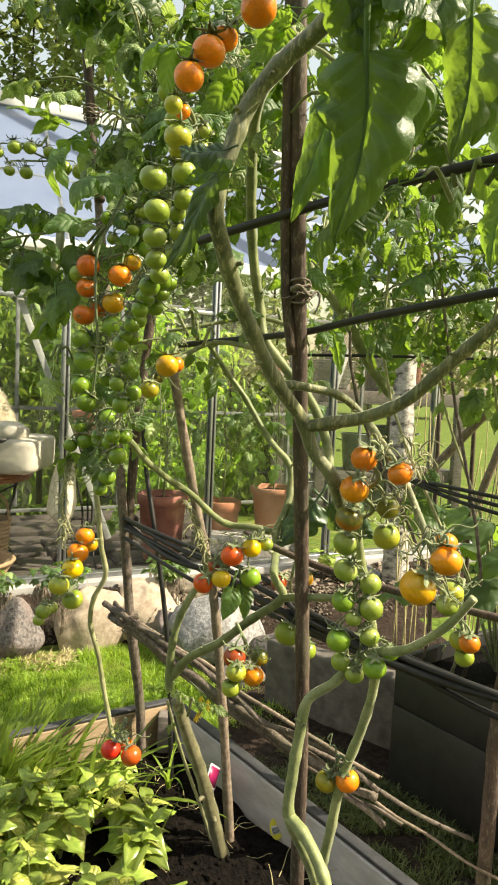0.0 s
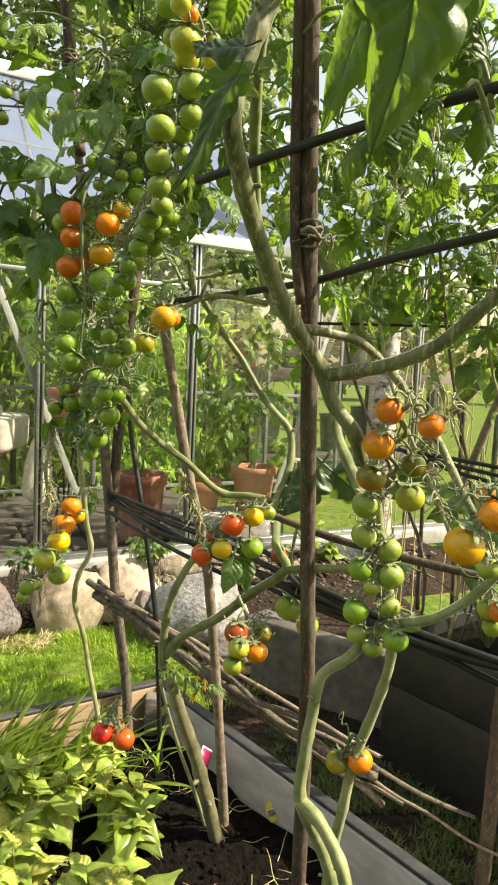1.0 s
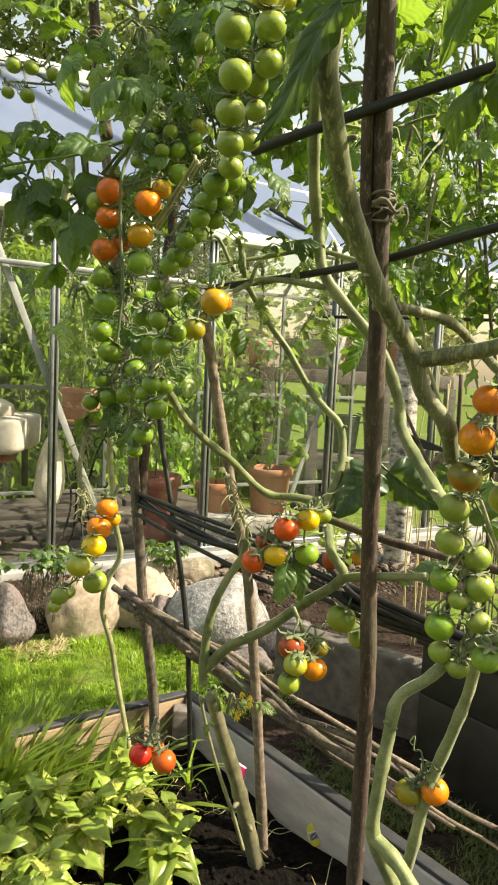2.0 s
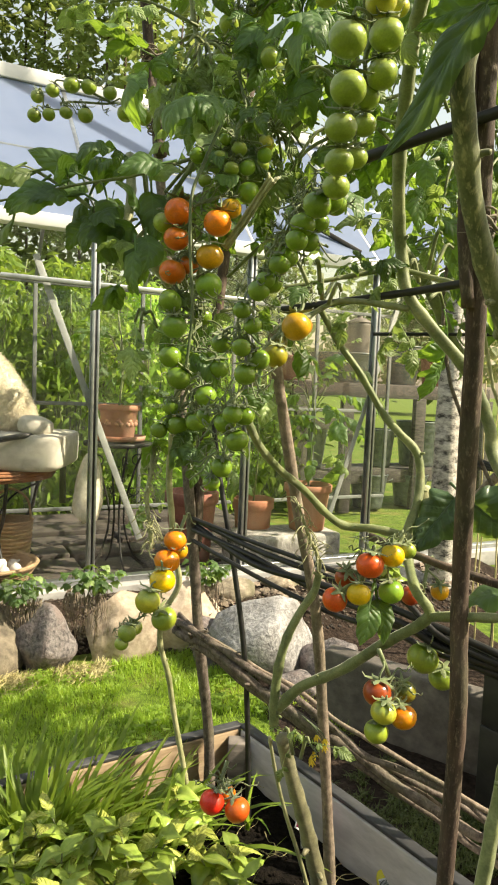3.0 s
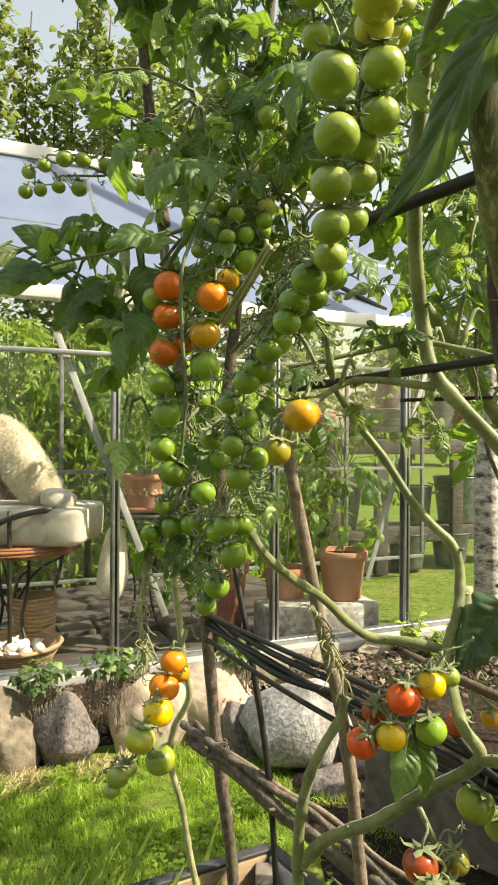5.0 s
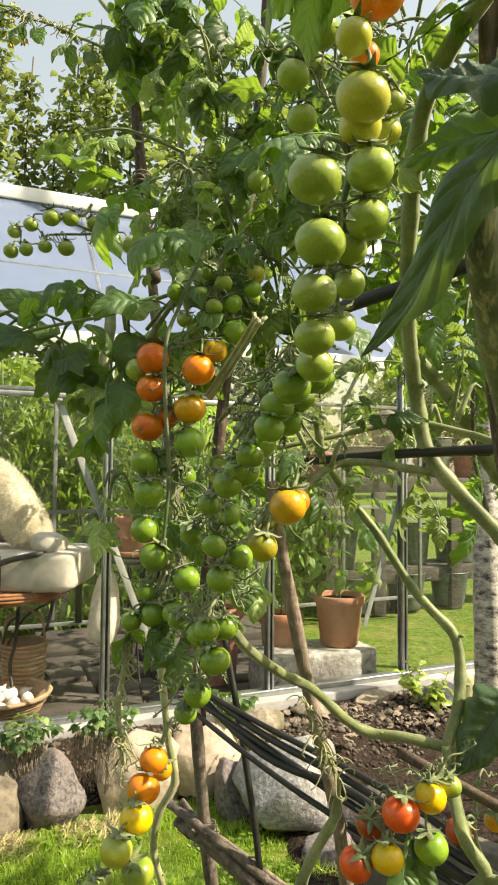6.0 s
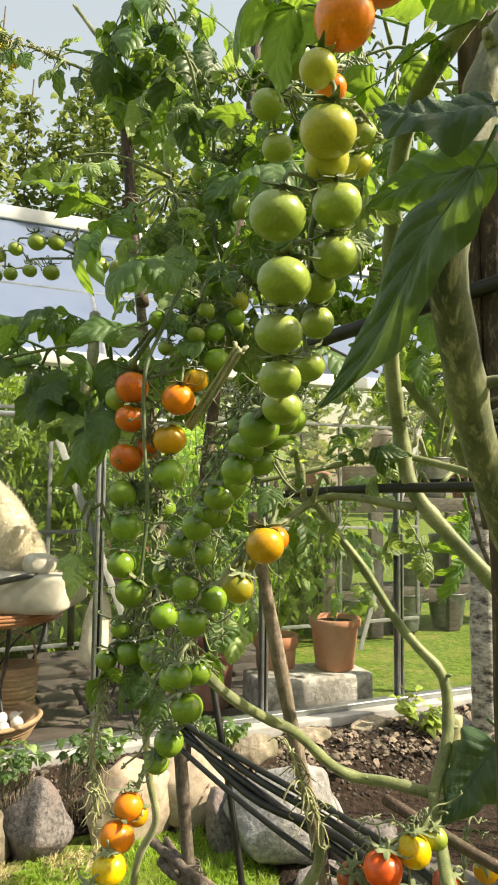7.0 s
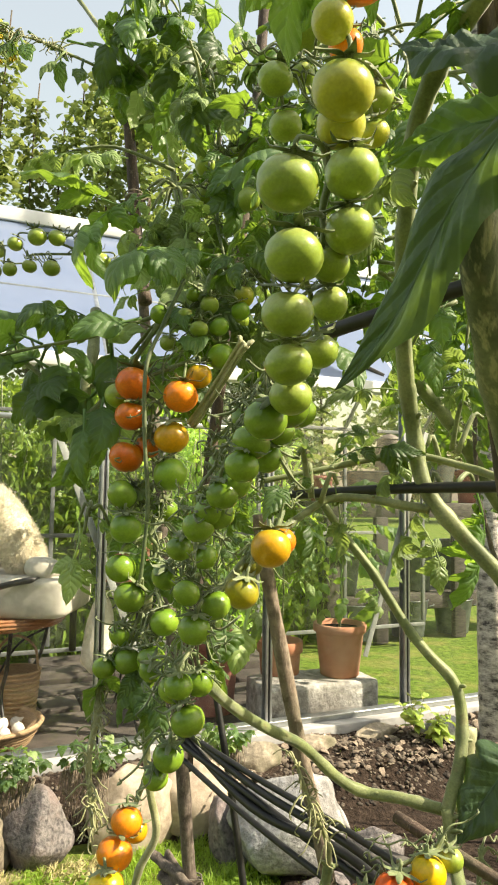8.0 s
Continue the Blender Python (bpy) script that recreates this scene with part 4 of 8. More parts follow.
UPPER_SIDE_B = dict(r=(0.0045, 0.0030), pts=[(0.093, 1.320, 1.406), (0.059, 1.350, 1.421), (0.005, 1.360, 1.433), (-0.045, 1.370, 1.426), (-0.098, 1.370, 1.414), (-0.156, 1.370, 1.402)])
FRONT = dict(r=(0.0102, 0.0086), pts=[(0.080, 0.850, 1.721), (0.045, 0.875, 1.685), (0.009, 0.890, 1.656), (-0.024, 0.900, 1.617), (-0.043, 0.897, 1.569), (-0.059, 0.895, 1.506), (-0.049, 0.912, 1.459), (-0.030, 0.940, 1.411), (-0.001, 0.965, 1.353), (0.028, 0.980, 1.306), (0.058, 0.995, 1.268), (0.075, 1.000, 1.228), (0.101, 1.000, 1.196), (0.118, 1.020, 1.157)])
FRONT_RIGHT = dict(r=(0.0088, 0.0066), pts=[(0.065, 0.995, 1.260), (0.102, 0.980, 1.268), (0.134, 0.960, 1.277), (0.173, 0.930, 1.299), (0.208, 0.900, 1.339), (0.239, 0.870, 1.376), (0.278, 0.830, 1.426)])
FRONT_SIDE = dict(r=(0.0060, 0.0040), pts=[(0.015, 0.985, 1.312), (0.060, 1.000, 1.310), (0.107, 1.020, 1.301), (0.140, 1.030, 1.277), (0.163, 0.990, 1.240), (0.185, 0.950, 1.195), (0.196, 0.920, 1.160), (0.204, 0.880, 1.126)])
LOW_A = dict(r=(0.0102, 0.0052), pts=[(0.128, 1.080, 0.553), (0.108, 1.080, 0.615), (0.076, 1.073, 0.685), (0.078, 1.070, 0.752), (0.085, 1.070, 0.811), (0.094, 1.070, 0.862), (0.129, 1.070, 0.889), (0.171, 1.050, 0.941), (0.212, 1.000, 0.970), (0.253, 0.970, 1.014), (0.278, 0.950, 1.058)])
LOW_B = dict(r=(0.0088, 0.0060), pts=[(0.140, 1.160, 0.510), (0.150, 1.140, 0.619), (0.161, 1.130, 0.709), (0.185, 1.120, 0.797), (0.195, 1.100, 0.878), (0.186, 1.090, 0.959), (0.162, 1.080, 1.061), (0.137, 1.040, 1.165)])
LOW_C = dict(r=(0.0090, 0.0080), pts=[(0.076, 1.073, 0.685), (0.101, 1.040, 0.670), (0.121, 1.000, 0.643), (0.133, 0.980, 0.594)])
BACK_RIGHT = dict(r=(0.0160, 0.0160), pts=[(0.171, 2.200, 1.686), (0.299, 2.250, 1.545), (0.388, 2.300, 1.410), (0.480, 2.340, 1.305)])
VINE_LEFT = dict(r=(0.0058, 0.0066), pts=[(-0.277, 1.8, 0.272), (-0.297, 1.79, 0.358), (-0.312, 1.79, 0.433), (-0.332, 1.79, 0.529), (-0.346, 1.78, 0.621), (-0.366, 1.77, 0.704), (-0.357, 1.76, 0.772), (-0.328, 1.75, 0.836), (-0.338, 1.74, 0.906), (-0.344, 1.73, 0.977), (-0.352, 1.72, 1.073), (-0.343, 1.7, 1.196), (-0.324, 1.68, 1.327)])
VINE_WITHER = dict(r=(0.0042, 0.0030), pts=[(-0.352, 1.45, 1.153), (-0.351, 1.44, 1.12), (-0.357, 1.43, 1.075), (-0.35, 1.42, 1.031), (-0.346, 1.42, 0.998)])
LEFT_PALE = dict(r=(0.0095, 0.0075), pts=[(-0.447, 1.720, 1.694), (-0.433, 1.660, 1.603), (-0.430, 1.620, 1.523), (-0.377, 1.580, 1.463), (-0.344, 1.550, 1.425)])
DRY_STALK = dict(r=(0.0075, 0.0055), pts=[(-0.183, 1.410, 1.564), (-0.205, 1.430, 1.532), (-0.225, 1.445, 1.504), (-0.249, 1.460, 1.473)])
LEFT_ARCH = dict(r=(0.0040, 0.0030), pts=[(-0.304, 1.600, 1.662), (-0.375, 1.580, 1.544), (-0.425, 1.580, 1.501), (-0.476, 1.600, 1.547), (-0.539, 1.620, 1.594), (-0.608, 1.650, 1.637)])
TOP_LEFT = dict(r=(0.0060, 0.0040), pts=[(-0.290, 1.750, 1.743), (-0.332, 1.800, 1.964), (-0.372, 1.820, 2.142), (-0.471, 1.850, 2.267), (-0.558, 1.900, 2.402)])
NEAR_LEAVES = [
    # every kind but "leaf" takes the leaf colour darkened for shade
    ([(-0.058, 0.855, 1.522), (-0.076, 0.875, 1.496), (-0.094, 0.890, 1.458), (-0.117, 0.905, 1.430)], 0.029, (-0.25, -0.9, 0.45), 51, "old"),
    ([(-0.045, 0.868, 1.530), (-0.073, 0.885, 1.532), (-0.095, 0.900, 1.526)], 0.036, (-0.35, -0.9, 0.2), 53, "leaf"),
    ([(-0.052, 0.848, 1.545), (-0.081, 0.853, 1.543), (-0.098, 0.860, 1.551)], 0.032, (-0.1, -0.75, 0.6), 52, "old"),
    ([(0.081, 0.800, 1.625), (0.086, 0.815, 1.550), (0.064, 0.830, 1.456)], 0.098, (-0.30, -1, 0.0), 54, "leaf"),
    ([(0.062, 0.830, 1.613), (0.042, 0.840, 1.545), (0.021, 0.850, 1.477)], 0.052, (-0.8, -1, 0.05), 60, "leaf"),
    ([(0.166, 0.760, 1.640), (0.171, 0.770, 1.582), (0.162, 0.780, 1.522)], 0.060, (-0.9, -1, -0.2), 55, "leaf"),
    ([(0.051, 0.800, 1.700), (0.071, 0.810, 1.656), (0.085, 0.815, 1.616)], 0.062, (-0.4, -1, -0.3), 56, "leaf"),
    ([(0.113, 0.850, 1.641), (0.145, 0.850, 1.604), (0.128, 0.860, 1.545)], 0.050, (0.3, -1, -0.1), 57, "leaf"),
    ([(0.157, 0.800, 1.691), (0.139, 0.800, 1.650), (0.106, 0.810, 1.612)], 0.046, (0.1, -1, 0.2), 58, "leaf"),
    ([(0.247, 0.850, 1.525), (0.233, 0.845, 1.483), (0.228, 0.840, 1.436)], 0.050, (-0.9, -0.8, 0.0), 59, "leaf"),
    ([(0.142, 1.360, 1.412), (0.152, 1.360, 1.377), (0.160, 1.360, 1.336)], 0.034, (-0.9, -1, 0.0), 61, "leaf"),
    ([(0.133, 1.42, 1.091), (0.101, 1.42, 1.048), (0.066, 1.41, 1.002)], 0.080, (-0.7, -1, 0.1), 64, "shaded_lobed"),
    ([(0.165, 1.44, 1.084), (0.211, 1.43, 1.05), (0.254, 1.42, 1.025)], 0.085, (-0.5, -1, -0.2), 65, "shaded_lobed"),
    ([(0.207, 0.820, 1.635), (0.204, 0.820, 1.590), (0.196, 0.830, 1.555)], 0.050, (-0.1, -1, -0.3), 62, "leaf"),
]
LEAF_COL_B = ((-0.396, 1.500, 1.470), (-0.388, 1.480, 1.396), 0.035)
LEAF_COL_C = ((-0.461, 1.580, 1.533), (-0.441, 1.560, 1.458), 0.060)
LEAF_COL_D = ((-0.190, 1.300, 1.251), (-0.191, 1.290, 1.222), 0.040)
LEAF_COL_E = ((-0.173, 1.360, 1.240), (-0.182, 1.340, 1.198), 0.035)
TRUSS_FRONT = [(-0.115, 0.950, 1.628, 0.022, "lime"),
    (-0.106, 0.970, 1.629, 0.019, "orange"),
    (-0.109, 0.955, 1.594, 0.033, "lime"),
    (-0.108, 0.975, 1.587, 0.027, "lime"),
    (-0.083, 1.010, 1.622, 0.022, "green"),
    (-0.085, 1.010, 1.602, 0.019, "lime"),
    (-0.137, 0.962, 1.548, 0.033, "green"),
    (-0.102, 0.975, 1.560, 0.030, "green"),
    (-0.102, 0.985, 1.532, 0.028, "green"),
    (-0.133, 0.972, 1.513, 0.032, "green"),
    (-0.111, 1.000, 1.518, 0.022, "green"),
    (-0.136, 0.984, 1.485, 0.029, "green"),
    (-0.111, 1.010, 1.498, 0.022, "green"),
    (-0.135, 0.995, 1.459, 0.027, "green"),
    (-0.116, 1.020, 1.472, 0.023, "green"),
    (-0.133, 1.020, 1.445, 0.026, "green")]
TRUSS_TOP = [(-0.021, 0.960, 1.746, 0.043, "orange"),
    (-0.060, 0.990, 1.725, 0.032, "orange"),
    (-0.077, 0.965, 1.697, 0.040, "orange"),
    (-0.099, 0.960, 1.665, 0.036, "orange")]
TRUSS_FRONT_BACK = [(-0.121, 1.120, 1.748, 0.030, "green"),
    (-0.145, 1.140, 1.722, 0.029, "green"),
    (-0.136, 1.160, 1.694, 0.028, "green"),
    (0.006, 1.250, 1.829, 0.026, "green"),
    (-0.121, 1.200, 1.766, 0.024, "green")]
TRUSS_CHAIN = [(-0.148, 1.040, 1.433, 0.028, "green_deep"),
    (-0.126, 1.070, 1.442, 0.023, "green_deep"),
    (-0.158, 1.080, 1.421, 0.022, "green_deep"),
    (-0.164, 1.070, 1.405, 0.024, "green_deep"),
    (-0.179, 1.100, 1.386, 0.024, "green_deep"),
    (-0.199, 1.130, 1.362, 0.025, "green_deep"),
    (-0.217, 1.160, 1.343, 0.022, "green_deep"),
    (-0.216, 1.200, 1.302, 0.024, "green_deep"),
    (-0.193, 1.220, 1.289, 0.027, "green_deep"),
    (-0.210, 1.210, 1.270, 0.029, "green_deep"),
    (-0.208, 1.240, 1.217, 0.027, "green_deep"),
    (-0.224, 1.220, 1.219, 0.026, "green_deep"),
    (-0.217, 1.235, 1.185, 0.031, "green_deep"),
    (-0.236, 1.250, 1.148, 0.029, "green_deep"),
    (-0.249, 1.260, 1.125, 0.024, "green_deep"),
    (-0.134, 1.055, 1.443, 0.029, "green_deep"),
    (-0.148, 1.110, 1.413, 0.023, "green_deep"),
    (-0.164, 1.120, 1.442, 0.023, "green_deep"),
    (-0.138, 1.100, 1.431, 0.021, "green_deep"),
    (-0.185, 1.135, 1.372, 0.027, "green_deep"),
    (-0.158, 1.075, 1.422, 0.027, "green_deep"),
    (-0.172, 1.105, 1.395, 0.027, "green_deep"),
    (-0.191, 1.130, 1.373, 0.025, "green_deep"),
    (-0.185, 1.150, 1.410, 0.020, "green_deep"),
    (-0.203, 1.220, 1.331, 0.024, "green_deep"),
    (-0.242, 1.250, 1.310, 0.027, "green_deep"),
    (-0.262, 1.300, 1.212, 0.026, "green_deep"),
    (-0.234, 1.260, 1.205, 0.029, "green_deep")]
TRUSS_AMBER = [(-0.145, 1.264, 1.336, 0.039, "amber_dull"),
    (-0.135, 1.302, 1.340, 0.031, "orange"),
    (-0.171, 1.250, 1.296, 0.032, "olive_yellow"),
    (-0.165, 1.300, 1.317, 0.025, "olive")]
TRUSS_ORANGE = [(-0.324, 1.460, 1.526, 0.045, "orange_deep"),
    (-0.326, 1.463, 1.485, 0.041, "orange_deep"),
    (-0.331, 1.465, 1.433, 0.044, "orange_deep"),
    (-0.261, 1.450, 1.509, 0.044, "orange"),
    (-0.241, 1.475, 1.539, 0.034, "amber_dull"),
    (-0.271, 1.450, 1.457, 0.044, "amber"),
    (-0.271, 1.447, 1.411, 0.043, "green_lit"),
    (-0.214, 1.485, 1.567, 0.037, "green_lit"),
    (-0.306, 1.480, 1.448, 0.034, "orange_deep"),
    (-0.350, 1.490, 1.515, 0.035, "green")]
TRUSS_SMALL = [(-0.286, 1.500, 1.588, 0.024, "green"),
    (-0.243, 1.480, 1.602, 0.025, "green"),
    (-0.218, 1.490, 1.608, 0.028, "green_lit"),
    (-0.263, 1.490, 1.622, 0.023, "green"),
    (-0.232, 1.500, 1.640, 0.026, "green"),
    (-0.254, 1.500, 1.655, 0.022, "green_deep"),
    (-0.300, 1.510, 1.630, 0.028, "green_deep"),
    (-0.190, 1.500, 1.632, 0.026, "green_lit")]
VINE_FRUIT = dict(r=(0.0022, 0.0028), pts=[(-0.303, 1.425, 1.255), (-0.299, 1.425, 1.301), (-0.294, 1.425, 1.374), (-0.300, 1.425, 1.457), (-0.301, 1.430, 1.542), (-0.285, 1.450, 1.600), (-0.262, 1.470, 1.665)])
TRUSS_COLUMN = [(-0.331, 1.450, 1.385, 0.039, "green_deep"),
    (-0.323, 1.440, 1.344, 0.040, "green_lit"),
    (-0.282, 1.480, 1.366, 0.033, "green_deep"),
    (-0.326, 1.430, 1.297, 0.037, "green_deep"),
    (-0.294, 1.460, 1.291, 0.032, "green_deep"),
    (-0.312, 1.420, 1.264, 0.038, "green_deep"),
    (-0.268, 1.410, 1.238, 0.034, "green_lit"),
    (-0.322, 1.430, 1.219, 0.031, "green_deep"),
    (-0.281, 1.400, 1.198, 0.033, "green_deep"),
    (-0.252, 1.450, 1.282, 0.036, "green_deep"),
    (-0.239, 1.470, 1.327, 0.039, "green_deep"),
    (-0.312, 1.420, 1.190, 0.033, "green_deep"),
    (-0.340, 1.420, 1.182, 0.027, "green_deep")]
TRUSS_LEFT = [(-0.310, 1.430, 1.005, 0.037, "orange_lit"),
    (-0.305, 1.460, 0.981, 0.029, "amber"),
    (-0.321, 1.420, 0.974, 0.042, "orange_lit"),
    (-0.325, 1.400, 0.948, 0.041, "yellow"),
    (-0.344, 1.375, 0.922, 0.039, "lime"),
    (-0.319, 1.380, 0.894, 0.040, "lime_green"),
    (-0.377, 1.390, 0.865, 0.029, "green"),
    (-0.370, 1.420, 0.863, 0.026, "green"),
    (-0.385, 1.390, 0.848, 0.022, "green")]
TRUSS_MID = [(-0.023, 1.297, 1.011, 0.040, "red_orange"),
    (0.011, 1.310, 1.023, 0.035, "yellow"),
    (0.038, 1.330, 1.026, 0.025, "green"),
    (-0.040, 1.280, 0.974, 0.034, "yellow"),
    (-0.071, 1.290, 0.962, 0.036, "red_orange"),
    (-0.050, 1.330, 0.983, 0.033, "dark_red"),
    (0.012, 1.310, 0.970, 0.036, "green_lit")]
TRUSS_BEHIND = [(0.071, 1.420, 0.931, 0.032, "dark_red"),
    (0.127, 1.450, 0.931, 0.030, "amber"),
    (0.091, 1.400, 0.836, 0.051, "lime_green"),
    (0.130, 1.420, 0.797, 0.043, "lime_green")]
TRUSS_LOW_MID = [(-0.011, 1.260, 0.843, 0.039, "dark_red"),
    (-0.008, 1.230, 0.830, 0.035, "lime"),
    (-0.015, 1.235, 0.800, 0.033, "lime_green"),
    (0.022, 1.240, 0.819, 0.036, "amber_orange"),
    (0.033, 1.280, 0.836, 0.031, "olive")]
TRUSS_RED = [(-0.234, 1.351, 0.618, 0.039, "red"),
    (-0.195, 1.345, 0.611, 0.039, "red_orange_deep"),
    (-0.211, 1.380, 0.614, 0.027, "orange")]
TRUSS_RIGHT = [(0.137, 0.980, 1.223, 0.034, "orange"),
    (0.174, 0.942, 1.210, 0.030, "orange"),
    (0.127, 0.980, 1.184, 0.037, "amber_orange"),
    (0.126, 1.000, 1.142, 0.036, "olive_orange"),
    (0.176, 1.000, 1.158, 0.030, "olive"),
    (0.129, 1.030, 1.103, 0.035, "green"),
    (0.181, 1.020, 1.116, 0.036, "lime"),
    (0.134, 1.050, 1.060, 0.034, "green"),
    (0.172, 1.060, 1.039, 0.031, "green"),
    (0.135, 1.060, 1.013, 0.033, "green_lit"),
    (0.173, 1.050, 1.007, 0.034, "green"),
    (0.149, 1.050, 0.992, 0.023, "green"),
    (0.130, 1.050, 0.960, 0.034, "green_lit"),
    (0.171, 1.040, 0.970, 0.028, "green"),
    (0.177, 1.025, 0.933, 0.033, "green_lit"),
    (0.198, 1.030, 0.952, 0.024, "green_lit"),
    (0.155, 1.050, 0.912, 0.027, "green"),
    (0.136, 1.060, 0.925, 0.027, "green")]
TRUSS_YELLOW = [(0.162, 0.795, 1.114, 0.037, "amber"),
    (0.187, 0.790, 1.143, 0.032, "amber_orange"),
    (0.198, 0.830, 1.152, 0.026, "orange"),
    (0.215, 0.860, 1.077, 0.025, "green")]
TRUSS_FAR_RIGHT = [(0.283, 1.000, 0.985, 0.029, "lime"),
    (0.288, 0.980, 0.989, 0.027, "orange"),
    (0.290, 1.000, 0.962, 0.026, "lime_green"),
    (0.264, 0.990, 1.052, 0.031, "lime")]
TRUSS_LOW_RIGHT = [(0.170, 1.130, 0.707, 0.037, "orange"),
    (0.139, 1.140, 0.698, 0.035, "olive_yellow")]
TRUSS_HIGH_LEFT = [(-0.583, 1.800, 1.855, 0.035, "green"),
    (-0.553, 1.820, 1.861, 0.033, "green"),
    (-0.619, 1.790, 1.838, 0.029, "green"),
    (-0.591, 1.790, 1.796, 0.027, "green"),
    (-0.554, 1.800, 1.796, 0.032, "green"),
    (-0.623, 1.780, 1.787, 0.026, "green"),
    (-0.515, 1.850, 1.863, 0.030, "green"),
    (-0.481, 1.860, 1.828, 0.041, "green"),
    (-0.447, 1.880, 1.829, 0.038, "green"),
    (-0.652, 1.780, 1.784, 0.028, "green"),
    (-0.650, 1.790, 1.825, 0.027, "green")]
TRUSS_HIGH = [(-0.263, 1.700, 1.936, 0.038, "green"),
    (-0.233, 1.720, 1.948, 0.035, "green"),
    (-0.272, 1.700, 1.881, 0.038, "green"),
    (-0.186, 1.600, 1.832, 0.036, "green"),
    (-0.218, 1.750, 1.982, 0.033, "green"),
    (-0.189, 1.550, 1.667, 0.032, "lime"),
    (-0.195, 1.550, 1.632, 0.030, "green"),
    (-0.252, 1.600, 1.675, 0.029, "green"),
    (-0.223, 1.620, 1.672, 0.027, "green")]


LEAF_SHAPES = [kept_mesh("tomato_leaf", compound_leaf(i + 1, 0.19, 2 + i % 3), LEAF) for i in range(9)]
LEAF_YOUNG_SHAPES = [kept_mesh("young_leaf", compound_leaf(i + 40, 0.13, 2 + i % 2), LEAF_YOUNG) for i in range(5)]


def tomato_shape(seed):
    bm = bmesh.new()
    rnd = random.Random(seed)
    prof = []
    for i in range(15):
        a = -math.pi / 2 + math.pi * i / 14
        r, z = 0.5 * math.cos(a), 0.5 * math.sin(a) * 0.95
        if i > 11:
            z -= 0.035 * (i - 11) ** 1.2 * 0.5
        prof.append((max(r, 0.004), z))
    turned(bm, prof, seg=22)
    for v in bm.verts:
        v.co *= 1 + 0.03 * noise.noise(v.co * 2 + Vector((seed * 5, 0, 0)))
    return bm


FRUIT_SHAPES = {k: kept_mesh("tomato", tomato_shape(i), m) for i, (k, m) in enumerate(FRUIT.items())}
COLOUR_WORDS = {"green": "unripe green", "green_lit": "unripe bright green", "green_deep": "unripe deep green", "lime": "yellowing green", "lime_green": "light green", "olive": "half-ripe olive", "olive_yellow": "olive yellow",
                "olive_orange": "half-ripe orange and green", "yellow": "glossy yellow", "amber": "amber yellow", "amber_dull": "dull amber", "amber_orange": "amber orange", "orange": "ripe orange", "orange_deep": "deep orange", "orange_lit": "bright orange",
                "red_orange": "red orange", "red_orange_deep": "deep orange red", "dark_red": "dark red", "red": "ripe red"}


def plant_stem(plant, data, material=None, name="stem", extra=(), seed=1):
    bm = bmesh.new()
    pts = [*extra, *data["pts"]]
    tube(bm, pts, data["r"][0] * 0.97, data["r"][1] * 0.97, 14, 9, 0.05, seed, 1.0, 0.15)
    rnd = random.Random(seed)
    line = [Vector(p) for p in pts]
    for _ in range(len(pts) // 2):
        i = rnd.randrange(1, len(line))
        p = line[i - 1].lerp(line[i], rnd.random())
        r = data["r"][0] * 0.8
        out = Vector((rnd.uniform(-1, 1), rnd.uniform(-1, 0.3), rnd.uniform(0, 1))).normalized()
        tube(bm, [p, p + out * r * 1.6, p + out * (r * 2.3) + Vector((0, 0, -0.002))], r * 0.5, r * 0.25, 7, 2, 0.2, seed)
    return part(name, bm, material or STEM, plant)


